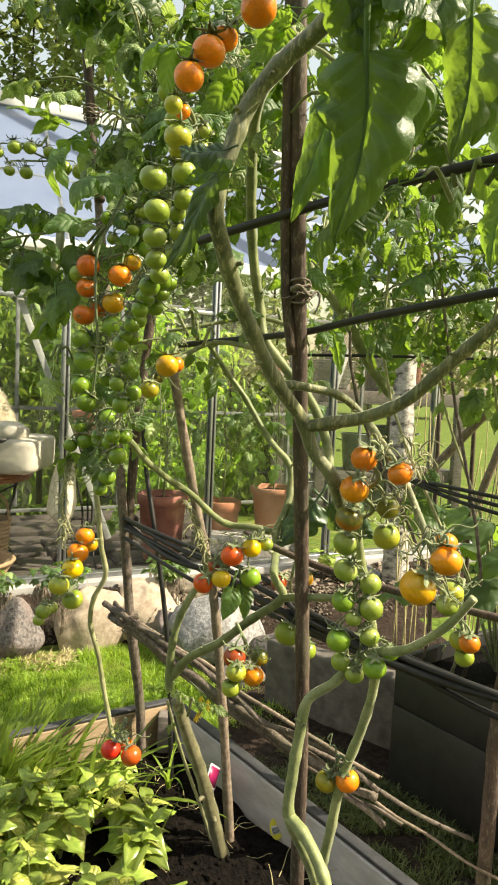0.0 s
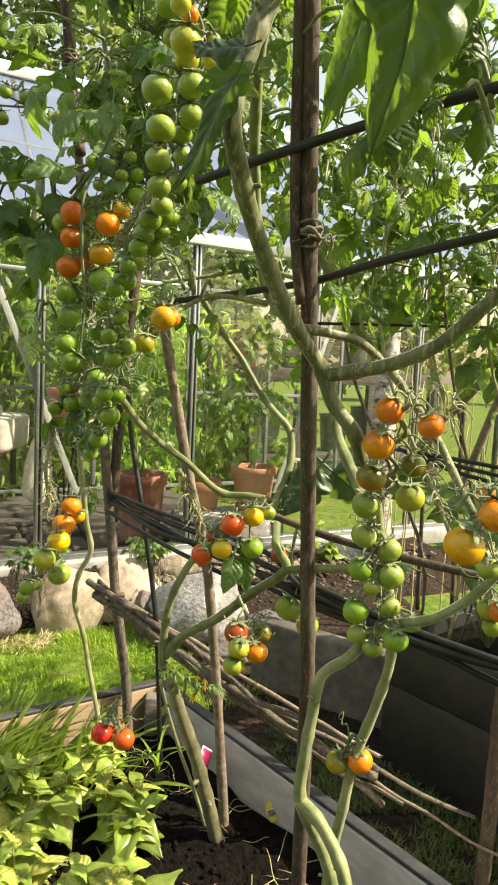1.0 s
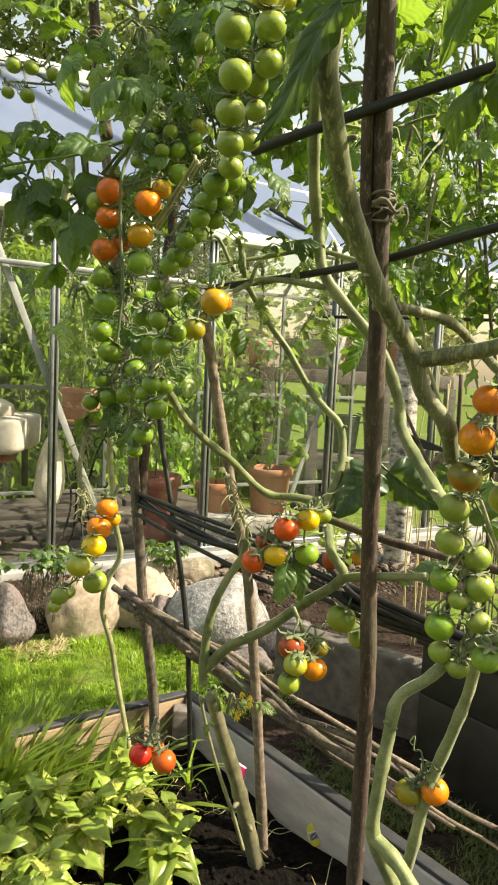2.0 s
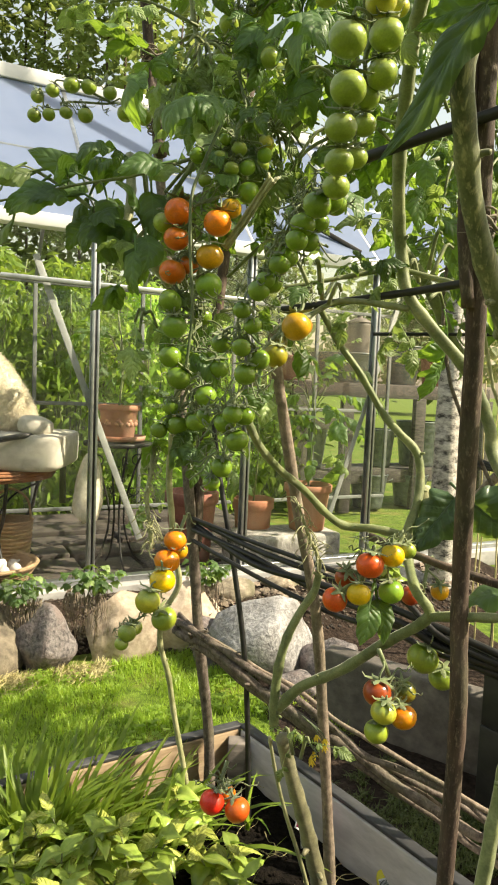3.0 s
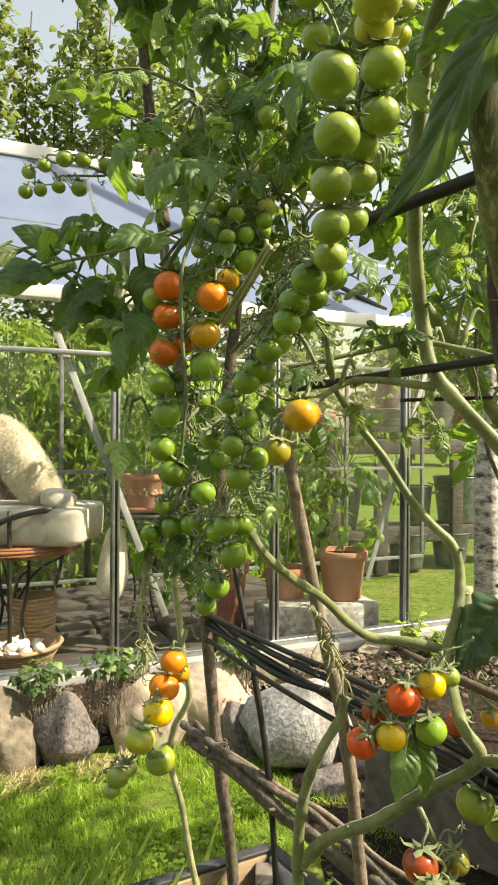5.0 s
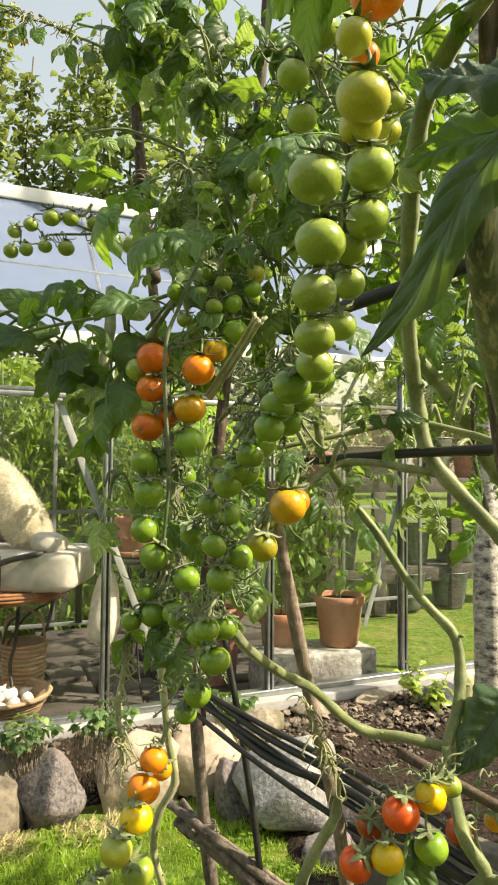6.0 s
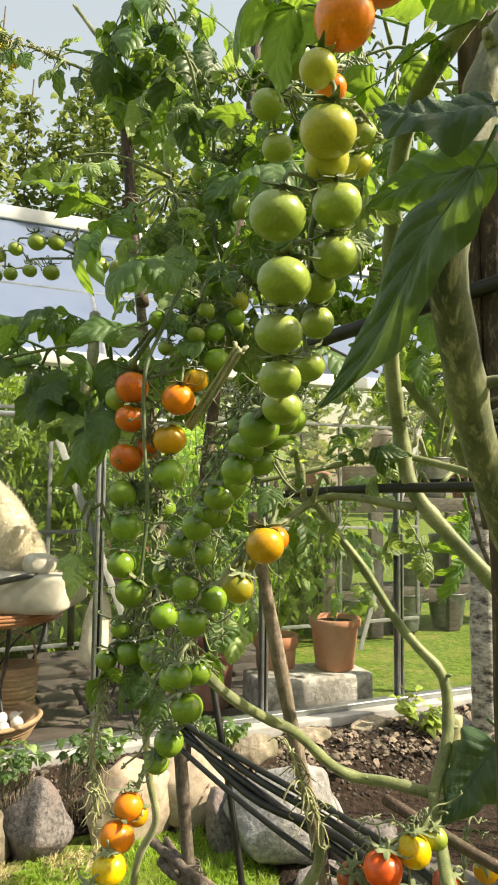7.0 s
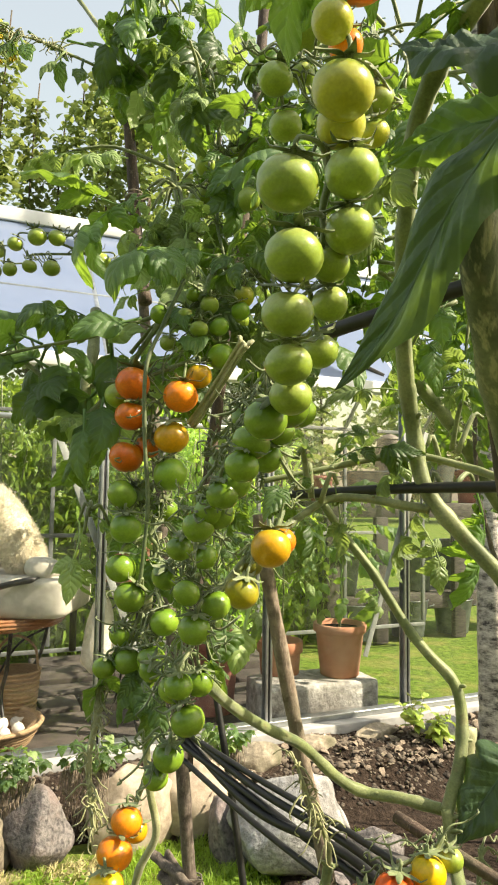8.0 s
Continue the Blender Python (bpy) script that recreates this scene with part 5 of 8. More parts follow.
def fruit_truss(plant, fruits, start=None, seed=1, wild=0.0):
    """A fruit stalk through its tomatoes; each hangs from a bent stalk with a star of sepals."""
    rnd = random.Random(seed)
    spots = [Vector(f[:3]) for f in fruits]
    order = sorted(range(len(spots)), key=lambda i: -spots[i].z)
    line = []
    for k in range(len(order)):
        near = [spots[order[j]] for j in range(max(0, k - 1), min(len(order), k + 2))]
        p = sum(near, Vector()) / len(near)
        line.append(p + Vector((0, 0.008, 0.014)))
    if start:
        line.insert(0, Vector(start))
    else:
        line.insert(0, line[0] + Vector((0.01, 0.02, 0.03)))
    if len(line) < 3:
        line.append(line[-1] + Vector((0, 0, -0.01)))
    bm = bmesh.new()
    tube(bm, line, 0.0032, 0.0015, 6, 3, 0.2, seed)
    stalk = smooth_line(line, 3)
    poses = []
    for f, p in zip(fruits, spots):
        r = f[3] / 2
        near = min(stalk, key=lambda q: (q - p - Vector((0, 0, r * 1.5))).length)
        up = (Vector((0, 0, 1)) * 0.9 + (near - p).normalized() * 0.7 + Vector((rnd.uniform(-0.3, 0.3), rnd.uniform(-0.85, -0.05), 0))).normalized()
        top = p + up * r * 0.88
        mid = top + up * r * 0.55
        knee = mid.lerp(near, 0.45) + Vector((rnd.uniform(-1, 1), rnd.uniform(-1, 1), rnd.uniform(0.3, 1))) * 0.004
        tube(bm, [top, mid, knee, near], 0.0017, 0.0015, 5, 3, 0.25, seed)
        axis = up.to_track_quat("Z", "Y").to_matrix()
        n = 5 + rnd.randrange(2)
        for k in range(n):
            a = 2 * math.pi * k / n + rnd.uniform(-0.3, 0.3)
            reach = r * rnd.uniform(0.85, 1.35)
            lift = rnd.uniform(-0.1, 0.5)
            d, s = Vector((math.cos(a), math.sin(a), 0)), Vector((-math.sin(a), math.cos(a), 0))
            pts = [Vector((0, 0, 0.002)), d * reach * 0.4 + Vector((0, 0, reach * 0.10)), d * reach * 0.8 + Vector((0, 0, reach * lift * 0.3)), d * reach + Vector((0, 0, reach * lift))]
            w = (r * 0.12, r * 0.20, r * 0.11, 0.0003)
            ring = [(bm.verts.new(top + axis @ (q + s * v)), bm.verts.new(top + axis @ (q + Vector((0, 0, 0.0012)))), bm.verts.new(top + axis @ (q - s * v))) for q, v in zip(pts, w)]
            for x, y in zip(ring, ring[1:]):
                bm.faces.new((x[0], y[0], y[1], x[1]))
                bm.faces.new((x[1], y[1], y[2], x[2]))
        poses.append((f, Matrix.Translation(p) @ axis.to_4x4() @ Matrix.Rotation(rnd.uniform(0, 6), 4, "Z") @ Matrix.Diagonal((f[3], f[3], f[3] * rnd.uniform(0.92, 1.02), 1))))
    if wild:
        for _ in range(int(wild * 2.8)):
            p = rnd.choice(stalk)
            q = p + Vector((rnd.uniform(-1, 1), rnd.uniform(-0.8 if wild > 12 else -0.1, 0.8), rnd.uniform(-0.8, 0.8))) * rnd.uniform(0.02, 0.05)
            curl = Vector((rnd.uniform(-1, 1), rnd.uniform(-1, 1), rnd.uniform(-1, 0.4))) * 0.008
            tube(bm, [p, p.lerp(q, 0.35) + Vector((0, 0, 0.010)), p.lerp(q, 0.7) + curl * 0.7, q, q + curl, q + curl + Vector((-curl.z, 0, curl.x)) * 0.8], rnd.uniform(0.0009, 0.0015), 0.0007, 5, 3, 0.2, seed)
            if rnd.random() < 0.4:
                for _ in range(4):
                    tube(bm, [q + curl, q + curl + Vector((rnd.uniform(-1, 1), rnd.uniform(-1, 1), rnd.uniform(-1, 1))) * 0.009], 0.0011, 0.0005, 4, 1)
    t = part("fruit_truss", bm, STALK if wild > 3 else CALYX, plant)
    for f, m in poses:
        placed("tomato", FRUIT_SHAPES[f[4]], t, m, COLOUR_WORDS[f[4]] + " tomato")
    return t


def foliage(plant, centre, spread, count, big=1.0, seed=1, young=0.2, lean=0.6):
    """Leaves round a centre, growing outwards and sagging, with twigs that carry them."""
    rnd = random.Random(seed)
    c = Vector(centre)
    for k in range(count):
        d = Vector((rnd.gauss(0, 0.55), rnd.gauss(0, 0.55), rnd.gauss(0, 0.55)))
        p = c + Vector((d.x * spread[0], d.y * spread[1], d.z * spread[2]))
        a = rnd.uniform(0, 2 * math.pi)
        way = (Vector((math.cos(a), math.sin(a) * 0.8, rnd.uniform(-0.5, 0.3))) * (1 - lean) + d.normalized() * lean).normalized()
        shapes = LEAF_YOUNG_SHAPES if rnd.random() < young else LEAF_SHAPES
        m = Matrix.Translation(p) @ turn_to(way, rnd.uniform(-0.5, 0.5)) @ Matrix.Scale(big * rnd.uniform(0.6, 1.15), 4)
        placed("leaf", rnd.choice(shapes), plant, m)
        if k % 2 == 0:
            q = c + Vector((d.x * spread[0] * 0.3, d.y * spread[1] * 0.3, d.z * spread[2] * 0.4 - 0.03))
            bm = bmesh.new()
            tube(bm, [q, q.lerp(p, 0.6) + Vector((0, 0, 0.02)), p], 0.0035, 0.0022, 6, 3, 0.15, k)
            part("twig", bm, STEM, plant)


def broad_leaves(plant, line, count, long, seed):
    """Single broad leaflets on short stalks along a shoot."""
    rnd = random.Random(seed)
    pts = smooth_line(line, 8)
    bm = bmesh.new()
    tube(bm, line, 0.0035, 0.002, 7, 5, 0.1, seed)
    part("shoot", bm, STEM, plant)
    for k in range(count):
        p = rnd.choice(pts)
        way = Vector((rnd.uniform(-1, 1), rnd.uniform(-0.6, 0.4), rnd.uniform(-0.9, 0.55))).normalized()
        q = p + way * rnd.uniform(0.02, 0.05)
        tip = q + (way + Vector((0, 0, -0.45))).normalized() * long * rnd.uniform(0.7, 1.2)
        leaf = hero_leaf(plant, q, tip, long * rnd.uniform(0.46, 0.66), (rnd.uniform(-0.5, 0.5), -0.7, rnd.uniform(0.1, 1.0)), rnd.uniform(0.3, 0.9), seed * 31 + k, 14, 6, LEAF if rnd.random() < 0.75 else LEAF_YOUNG, rnd.uniform(0.1, 0.45))
        bm = bmesh.new()
        tube(bm, [p, p.lerp(q, 0.5) + Vector((0, 0, 0.006)), q], 0.0018, 0.0014, 5, 3)
        part("leaf_stalk", bm, STEM, plant)


def hero_leaf(plant, base, tip, width, face, droop, seed, rows=16, cols=8, material=None, fold=0.3):
    """One large blade from its base to its tip, turned towards a direction."""
    base, tip = Vector(base), Vector(tip)
    x = (tip - base).normalized()
    z = Vector(face)
    z = (z - x * z.dot(x)).normalized()
    turn = Matrix((x, z.cross(x), z)).transposed().to_4x4()
    bm = bmesh.new()
    half = droop * 0.65
    leaflet(bm, Matrix.Translation(base) @ turn @ Matrix.Rotation(-half, 4, "Y"), (tip - base).length * half / math.sin(half), width, rows, cols, droop, fold, 0.16 if rows >= 20 else 0.08, 0.16 if rows >= 30 else 0.10, seed, 0.85, 0.45, 0.055 if rows >= 30 else 0.03 if rows >= 20 else 0.0)
    tube(bm, [base - x * 0.03, base, base + x * 0.02], 0.0025, 0.0018, 6, 3)
    return part("leaf", bm, material or LEAF, plant)


left_plant = thing("tomato_plant", (-0.26, 1.50, 0.26), "tall tomato plant with long hanging trusses of orange fruit", "tomato plant", "tomato plants")
plant_stem(left_plant, VINE_LEFT, STEM_DRY, "stem", [(-0.275, 1.80, 0.23)], 11)
plant_stem(left_plant, VINE_WITHER, STEM_DRY, "withered_shoot", (), 12)
def withered_tangle(plant, line, count, seed):
    rnd = random.Random(seed)
    pts = smooth_line(line, 8)
    bm = bmesh.new()
    for _ in range(count):
        p = rnd.choice(pts)
        q = p + Vector((rnd.uniform(-1, 1), rnd.uniform(-1, 0.6), rnd.uniform(-1, 0.6))) * rnd.uniform(0.01, 0.03)
        tube(bm, [p, p.lerp(q, 0.5) + Vector((0, 0, 0.006)), q, q + Vector((rnd.uniform(-1, 1), 0, -0.6)) * 0.01], 0.0013, 0.0007, 4, 3, 0.2, 1)
    part("withered_stalk", bm, STEM_DRY, plant, "tangle of withered yellow-green flower stalks")["kind"] = "stuff"


withered_tangle(left_plant, VINE_WITHER["pts"], 80, 3)
plant_stem(left_plant, LEFT_PALE, STEM_DRY, "shoot", (), 13)
bm = bmesh.new()
for k in range(4):
    off = Vector((0.0024 * (k - 1.5), 0.0015 * (k % 2), 0.0016 * (1.5 - k)))
    tip = Vector((0.004 + 0.003 * (k - 1), 0, 0.010 - 0.006 * (k % 3)))
    line = [Vector(p) + off for p in DRY_STALK["pts"]]
    tube(bm, [line[0] + tip, *line], 0.0036, 0.0030, 6, 5, 0.45, 60 + k, 0.6)
part("dry_stalk", bm, STEM_DRY, left_plant)
plant_stem(left_plant, LEFT_ARCH, STEM, "shoot", (), 14)
plant_stem(left_plant, TOP_LEFT, STEM, "shoot", (), 15)
fruit_truss(left_plant, TRUSS_ORANGE, None, 1, 22)
fruit_truss(left_plant, TRUSS_SMALL, None, 41, 10)
plant_stem(left_plant, VINE_FRUIT, CALYX, "fruit_vine", (), 42)
fruit_truss(left_plant, TRUSS_COLUMN, TRUSS_ORANGE[6][:3], 2, 26)
fruit_truss(left_plant, TRUSS_LEFT, None, 3, 6)
fruit_truss(left_plant, TRUSS_HIGH_LEFT, None, 4, 6)
fruit_truss(left_plant, TRUSS_HIGH, None, 5, 34)
fruit_truss(left_plant, TRUSS_RED, None, 6, 3)
def hanging_leaves(plant, top, spread, count, big, seed, young=0.0):
    """A clump of compound leaves that droop from the top of a shoot."""
    rnd = random.Random(seed)
    for _ in range(count):
        p = Vector(top) + Vector((rnd.uniform(-1, 1) * spread, rnd.uniform(-1, 1) * spread, rnd.uniform(-0.6, 0.6) * spread))
        way = Vector((rnd.uniform(-0.9, 0.9), rnd.uniform(-0.7, 0.5), -1.0 + rnd.uniform(-0.2, 0.9)))
        m = Matrix.Translation(p) @ turn_to(way, rnd.uniform(-0.6, 0.6)) @ Matrix.Scale(big * rnd.uniform(0.7, 1.15), 4)
        placed("leaf", rnd.choice(LEAF_YOUNG_SHAPES if rnd.random() < young else LEAF_SHAPES), plant, m)
        bm = bmesh.new()
        c = Vector(top) + Vector((0, 0, 0.02))
        tube(bm, [c, c.lerp(p, 0.5) + Vector((0, 0, 0.015)), p], 0.003, 0.002, 6, 3, 0.15, seed)
        part("twig", bm, STEM, plant)


hanging_leaves(left_plant, (-0.374, 1.85, 2.34), 0.055, 17, 0.85, 21, 0.0)
hanging_leaves(left_plant, (-0.45, 2.02, 2.33), 0.05, 9, 0.85, 35, 0.0)
hanging_leaves(left_plant, (-0.267, 1.72, 2.09), 0.06, 12, 0.75, 22, 0.8)
hanging_leaves(left_plant, (-0.306, 1.66, 1.86), 0.05, 12, 0.75, 23, 0.8)
hanging_leaves(left_plant, (-0.17, 1.62, 1.70), 0.06, 13, 0.65, 27, 0.9)
hanging_leaves(left_plant, (-0.09, 1.75, 2.15), 0.07, 14, 0.8, 28, 0.7)
hanging_leaves(left_plant, (-0.13, 1.70, 1.92), 0.07, 12, 0.75, 34, 0.8)
for data, face, mat in ((LEAF_COL_B, (-0.5, -1, 0.2), LEAF), (LEAF_COL_C, (0.3, -1, 0.3), LEAF), (LEAF_COL_D, (0.2, -1, 0.2), LEAF), (LEAF_COL_E, (0.6, -0.8, 0.2), LEAF_YOUNG)):
    hero_leaf(left_plant, *data, face, 0.6, 60, 22, 8, mat, 0.45)
broad_leaves(left_plant, [(-0.40, 1.86, 2.26), (-0.451, 1.85, 2.203), (-0.523, 1.82, 2.213), (-0.594, 1.80, 2.235), (-0.667, 1.80, 2.255)], 20, 0.05, 33)
withered_tangle(left_plant, [(-0.54, 1.82, 2.215), (-0.60, 1.80, 2.235), (-0.67, 1.80, 2.255)], 60, 9)
broad_leaves(left_plant, LEFT_ARCH["pts"], 22, 0.085, 22)
broad_leaves(left_plant, [(-0.30, 1.60, 1.66), (-0.42, 1.6, 1.62), (-0.52, 1.6, 1.60), (-0.68, 1.6, 1.56)], 10, 0.085, 29)
foliage(left_plant, (-0.40, 1.66, 1.63), (0.09, 0.10, 0.07), 5, 0.7, 23, 0.3)
foliage(left_plant, (-0.25, 1.75, 1.98), (0.13, 0.14, 0.14), 30, 0.7, 24, 0.8)
foliage(left_plant, (-0.20, 1.68, 1.74), (0.16, 0.12, 0.14), 34, 0.7, 25, 0.75)
foliage(left_plant, (-0.30, 1.64, 1.45), (0.12, 0.10, 0.14), 18, 0.6, 26, 0.5)
hanging_leaves(left_plant, (-0.285, 1.45, 1.20), 0.012, 3, 0.36, 31)
hanging_leaves(left_plant, (-0.375, 1.47, 1.345), 0.02, 4, 0.5, 36, 0.3)
hanging_leaves(left_plant, (-0.29, 1.44, 1.22), 0.025, 5, 0.4, 37, 0.2)

mid_plant = thing("tomato_plant", (-0.014, 1.56, 0.26), "tomato plant with a thick bare forked stem", "tomato plant", "tomato plants")
plant_stem(mid_plant, TRUNK_MID, STEM_WOODY, "trunk", [(0.0, 1.567, 0.235)], 16)
plant_stem(mid_plant, dict(r=(0.0042, 0.0030), pts=[(-0.035, 1.60, 0.25), (-0.066, 1.575, 0.36), (-0.100, 1.545, 0.47), (-0.125, 1.51, 0.57), (-0.142, 1.47, 0.66)]), STEM_DRY, "withered_shoot", (), 18)
for k, s in enumerate((ARC_MID, FORK_MID, STUB_MID, SIDE_MID, RISER_MID, UPPER, UPPER_SIDE, UPPER_SIDE_B)):
    plant_stem(mid_plant, s, None, "stem", (), 20 + k)
plant_stem(mid_plant, dict(r=(0.011, 0.012), pts=[(0.082, 1.468, 1.01), (0.096, 1.49, 1.05), (0.103, 1.50, 1.10)]), STEM_DRY, "cut_stub", (), 29)
fruit_truss(mid_plant, TRUSS_CHAIN, TRUSS_FRONT[-1][:3], 7, 46)
fruit_truss(mid_plant, TRUSS_AMBER, None, 8, 4)
fruit_truss(mid_plant, TRUSS_MID, (0.03, 1.33, 1.05), 9, 10)
plant_stem(mid_plant, ARC_TIP, STEM_DRY, "withered_shoot", (), 30)
withered_tangle(mid_plant, ARC_TIP["pts"][1:], 42, 4)
fruit_truss(mid_plant, TRUSS_BEHIND, None, 10, 4)
fruit_truss(mid_plant, TRUSS_LOW_MID, (-0.01, 1.27, 0.90), 11, 4)
foliage(mid_plant, (-0.02, 1.55, 1.80), (0.16, 0.14, 0.16), 34, 0.7, 41, 0.4)
foliage(mid_plant, (0.06, 1.62, 2.12), (0.20, 0.14, 0.16), 40, 0.7, 46, 0.3)
foliage(mid_plant, (0.16, 1.62, 1.78), (0.14, 0.12, 0.16), 34, 0.6, 47, 0.35)
foliage(mid_plant, (-0.10, 1.36, 1.415), (0.07, 0.05, 0.02), 8, 0.42, 42, 0.6)
foliage(mid_plant, (0.06, 1.42, 1.46), (0.06, 0.08, 0.06), 10, 0.5, 43, 0.6)
foliage(mid_plant, (-0.10, 1.41, 0.69), (0.04, 0.03, 0.03), 4, 0.34, 44, 1.0)
hero_leaf(mid_plant, (-0.02, 1.30, 0.955), (-0.035, 1.28, 0.90), 0.034, (0, -1, 0.1), 0.3, 33)
hero_leaf(mid_plant, (-0.005, 1.32, 0.955), (0.003, 1.30, 0.895), 0.030, (-0.2, -1, 0.1), 0.3, 34)

front_plant = thing("tomato_plant", (0.15, 1.12, 0.26), "tomato plant with thick ridged stems and heavy trusses", "tomato plant", "tomato plants")
plant_stem(front_plant, LOW_A, STEM_SUNLIT, "stem", [(0.16, 1.11, 0.24), (0.145, 1.095, 0.40)], 31)
plant_stem(front_plant, LOW_B, STEM_SUNLIT, "stem", [(0.165, 1.20, 0.24), (0.15, 1.18, 0.38)], 32)
plant_stem(front_plant, LOW_C, STEM_SUNLIT, "stem", (), 33)
for k, s in enumerate((FRONT, FRONT_RIGHT, FRONT_SIDE)):
    plant_stem(front_plant, s, STEM_RIBBED, "stem", (), 34 + k)
fruit_truss(front_plant, TRUSS_TOP, None, 18, 2)
fruit_truss(front_plant, TRUSS_FRONT, None, 12, 4)
fruit_truss(front_plant, TRUSS_FRONT_BACK, None, 13, 16)
fruit_truss(front_plant, TRUSS_RIGHT, (0.16, 0.99, 1.24), 14, 14)
fruit_truss(front_plant, TRUSS_YELLOW, (0.20, 0.88, 1.15), 15, 4)
fruit_truss(front_plant, TRUSS_FAR_RIGHT, None, 16, 4)
fruit_truss(front_plant, TRUSS_LOW_RIGHT, (0.15, 1.12, 0.74), 17, 3)
def broad_blade(plant, spine, width, face, seed, material, lobed=0.26, rows=44, cols=14):
    """A large tomato leaflet along a bent midrib: lobed wavy margin, quilted between the side veins, edges rolled under."""
    rnd = random.Random(seed)
    line = smooth_line(spine, max(2, rows // (len(spine) - 1)))
    n = len(line) - 1
    bm = bmesh.new()
    uv = bm.loops.layers.uv.verify()
    tex, grid = {}, []
    ph = (rnd.uniform(0, 6), rnd.uniform(0, 6))
    lobes = rnd.uniform(3.4, 4.4)
    z = Vector(face)
    for i, p in enumerate(line):
        t = i / n
        x = (line[min(i + 1, n)] - line[max(i - 1, 0)]).normalized()
        z = (Vector(face) - x * Vector(face).dot(x)).normalized()
        y = z.cross(x)
        w = width * 0.5 * (math.sin(math.pi * min(1, t ** 0.62 * 0.98 + 0.02)) ** 0.8 + 0.01)
        row = []
        for j in range(cols + 1):
            u = 2 * j / cols - 1
            e = abs(u)
            q = ph[0] if u > 0 else ph[1]
            lobe = abs(math.sin(math.pi * lobes * (t - 0.12 * e) + q)) ** 0.7
            reach = u * w * (1 + lobed * (lobe - 0.65) * e * e)
            lift = 0.32 * e * w - 0.62 * w * e ** 4
            lift += (0.16 if lobed > 0.2 else 0.34) * w * math.sin(t * 15 + q) * e ** 2 + 0.07 * w * math.sin(t * 31 + 2 * q) * e ** 3
            lift += (0.075 if lobed > 0.2 else 0.06) * width * abs(math.sin(math.pi * (t - 0.30 * e) / 0.12)) * math.sin(math.pi * min(1, e * 1.1)) * min(1, 6 * t * (1 - t))
            lift += 0.02 * width * noise.noise(Vector((u * 3, t * 9, seed)))
            slide = -x * e * e * w * 0.28
            v = bm.verts.new(p + y * reach + z * lift + slide)
            tex[v] = (u, t)
            row.append(v)
        grid.append(row)
    for a, b in zip(grid, grid[1:]):
        for j in range(cols):
            f = bm.faces.new((a[j], b[j], b[j + 1], a[j + 1]))
            for l in f.loops:
                l[uv].uv = tex[l.vert]
    back = (line[0] - line[1]).normalized()
    tube(bm, [line[0] + back * width * 0.5 + Vector((0, 0, 0.004)), line[0], line[n // 3], line[2 * n // 3], line[-1]], width * 0.035, width * 0.008, 6, 4)
    return part("leaf", bm, material, plant)


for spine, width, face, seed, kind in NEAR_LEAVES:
    broad_blade(front_plant, spine, width, face, seed, LEAF if kind == "leaf" else LEAF_SHADED, 0.10 if kind == "old" else 0.26)
# clump added towards the sun, largely out of view, to shade the near blades
foliage(front_plant, (0.15, 0.95, 1.78), (0.08, 0.05, 0.04), 7, 0.6, 54, 0.0)
foliage(front_plant, (0.13, 1.02, 1.74), (0.14, 0.10, 0.09), 22, 0.65, 45, 0.25)
# second shading clump, further right and mostly unseen
foliage(front_plant, (0.34, 0.90, 1.80), (0.10, 0.10, 0.08), 7, 0.8, 50, 0.2)
foliage(front_plant, (0.24, 0.98, 1.58), (0.07, 0.08, 0.06), 7, 0.5, 63, 0.3)
withered_tangle(front_plant, [(0.146, 0.975, 1.245), (0.191, 0.93, 1.239), (0.180, 0.965, 1.17), (0.200, 0.95, 1.11)], 46, 5)
foliage(front_plant, (0.46, 0.95, 1.52), (0.12, 0.14, 0.08), 5, 0.8, 51, 0.3)

back_plant = thing("tomato_plant", (0.55, 2.4, 0.0), "leafy tomato plant behind the trellis with thin stems", "tomato plant", "tomato plants")
plant_stem(back_plant, BACK_RIGHT, None, "stem", (), 41)
for k in range(9):
    x, y = 0.38 + 0.09 * k + rng.uniform(-0.04, 0.04), 2.25 + rng.uniform(-0.25, 0.35)
    bm = bmesh.new()
    tube(bm, [(x + 0.25, y + 0.5, 0.0), (x + 0.2 + rng.uniform(-0.05, 0.05), y, 0.7), (x + rng.uniform(-0.08, 0.08), y, 1.4), (x + rng.uniform(-0.15, 0.15), y - 0.1, 2.2)], 0.006, 0.004, 6, 6, 0.15, k)
    part("stem", bm, STEM_DRY if k % 2 else BARK_GREY, back_plant)
foliage(back_plant, (0.55, 2.2, 2.1), (0.30, 0.3, 0.28), 60, 0.85, 46, 0.45)
foliage(back_plant, (0.42, 2.2, 1.72), (0.22, 0.25, 0.18), 40, 0.7, 47, 0.5)
foliage(back_plant, (0.80, 2.2, 1.5), (0.18, 0.25, 0.3), 34, 0.8, 48, 0.5)
foliage(back_plant, (0.98, 2.3, 2.0), (0.22, 0.25, 0.3), 46, 0.85, 55, 0.4)
foliage(back_plant, (1.0, 2.3, 1.5), (0.2, 0.25, 0.28), 36, 0.8, 56, 0.4)
foliage(back_plant, (0.20, 2.3, 2.2), (0.25, 0.25, 0.2), 34, 0.8, 49, 0.4)
foliage(back_plant, (0.62, 2.5, 1.85), (0.32, 0.25, 0.30), 95, 0.55, 57, 0.35)
foliage(back_plant, (0.52, 2.0, 1.62), (0.22, 0.18, 0.16), 46, 0.45, 58, 0.5)
foliage(back_plant, (0.95, 2.5, 1.75), (0.22, 0.25, 0.35), 60, 0.6, 59, 0.35)


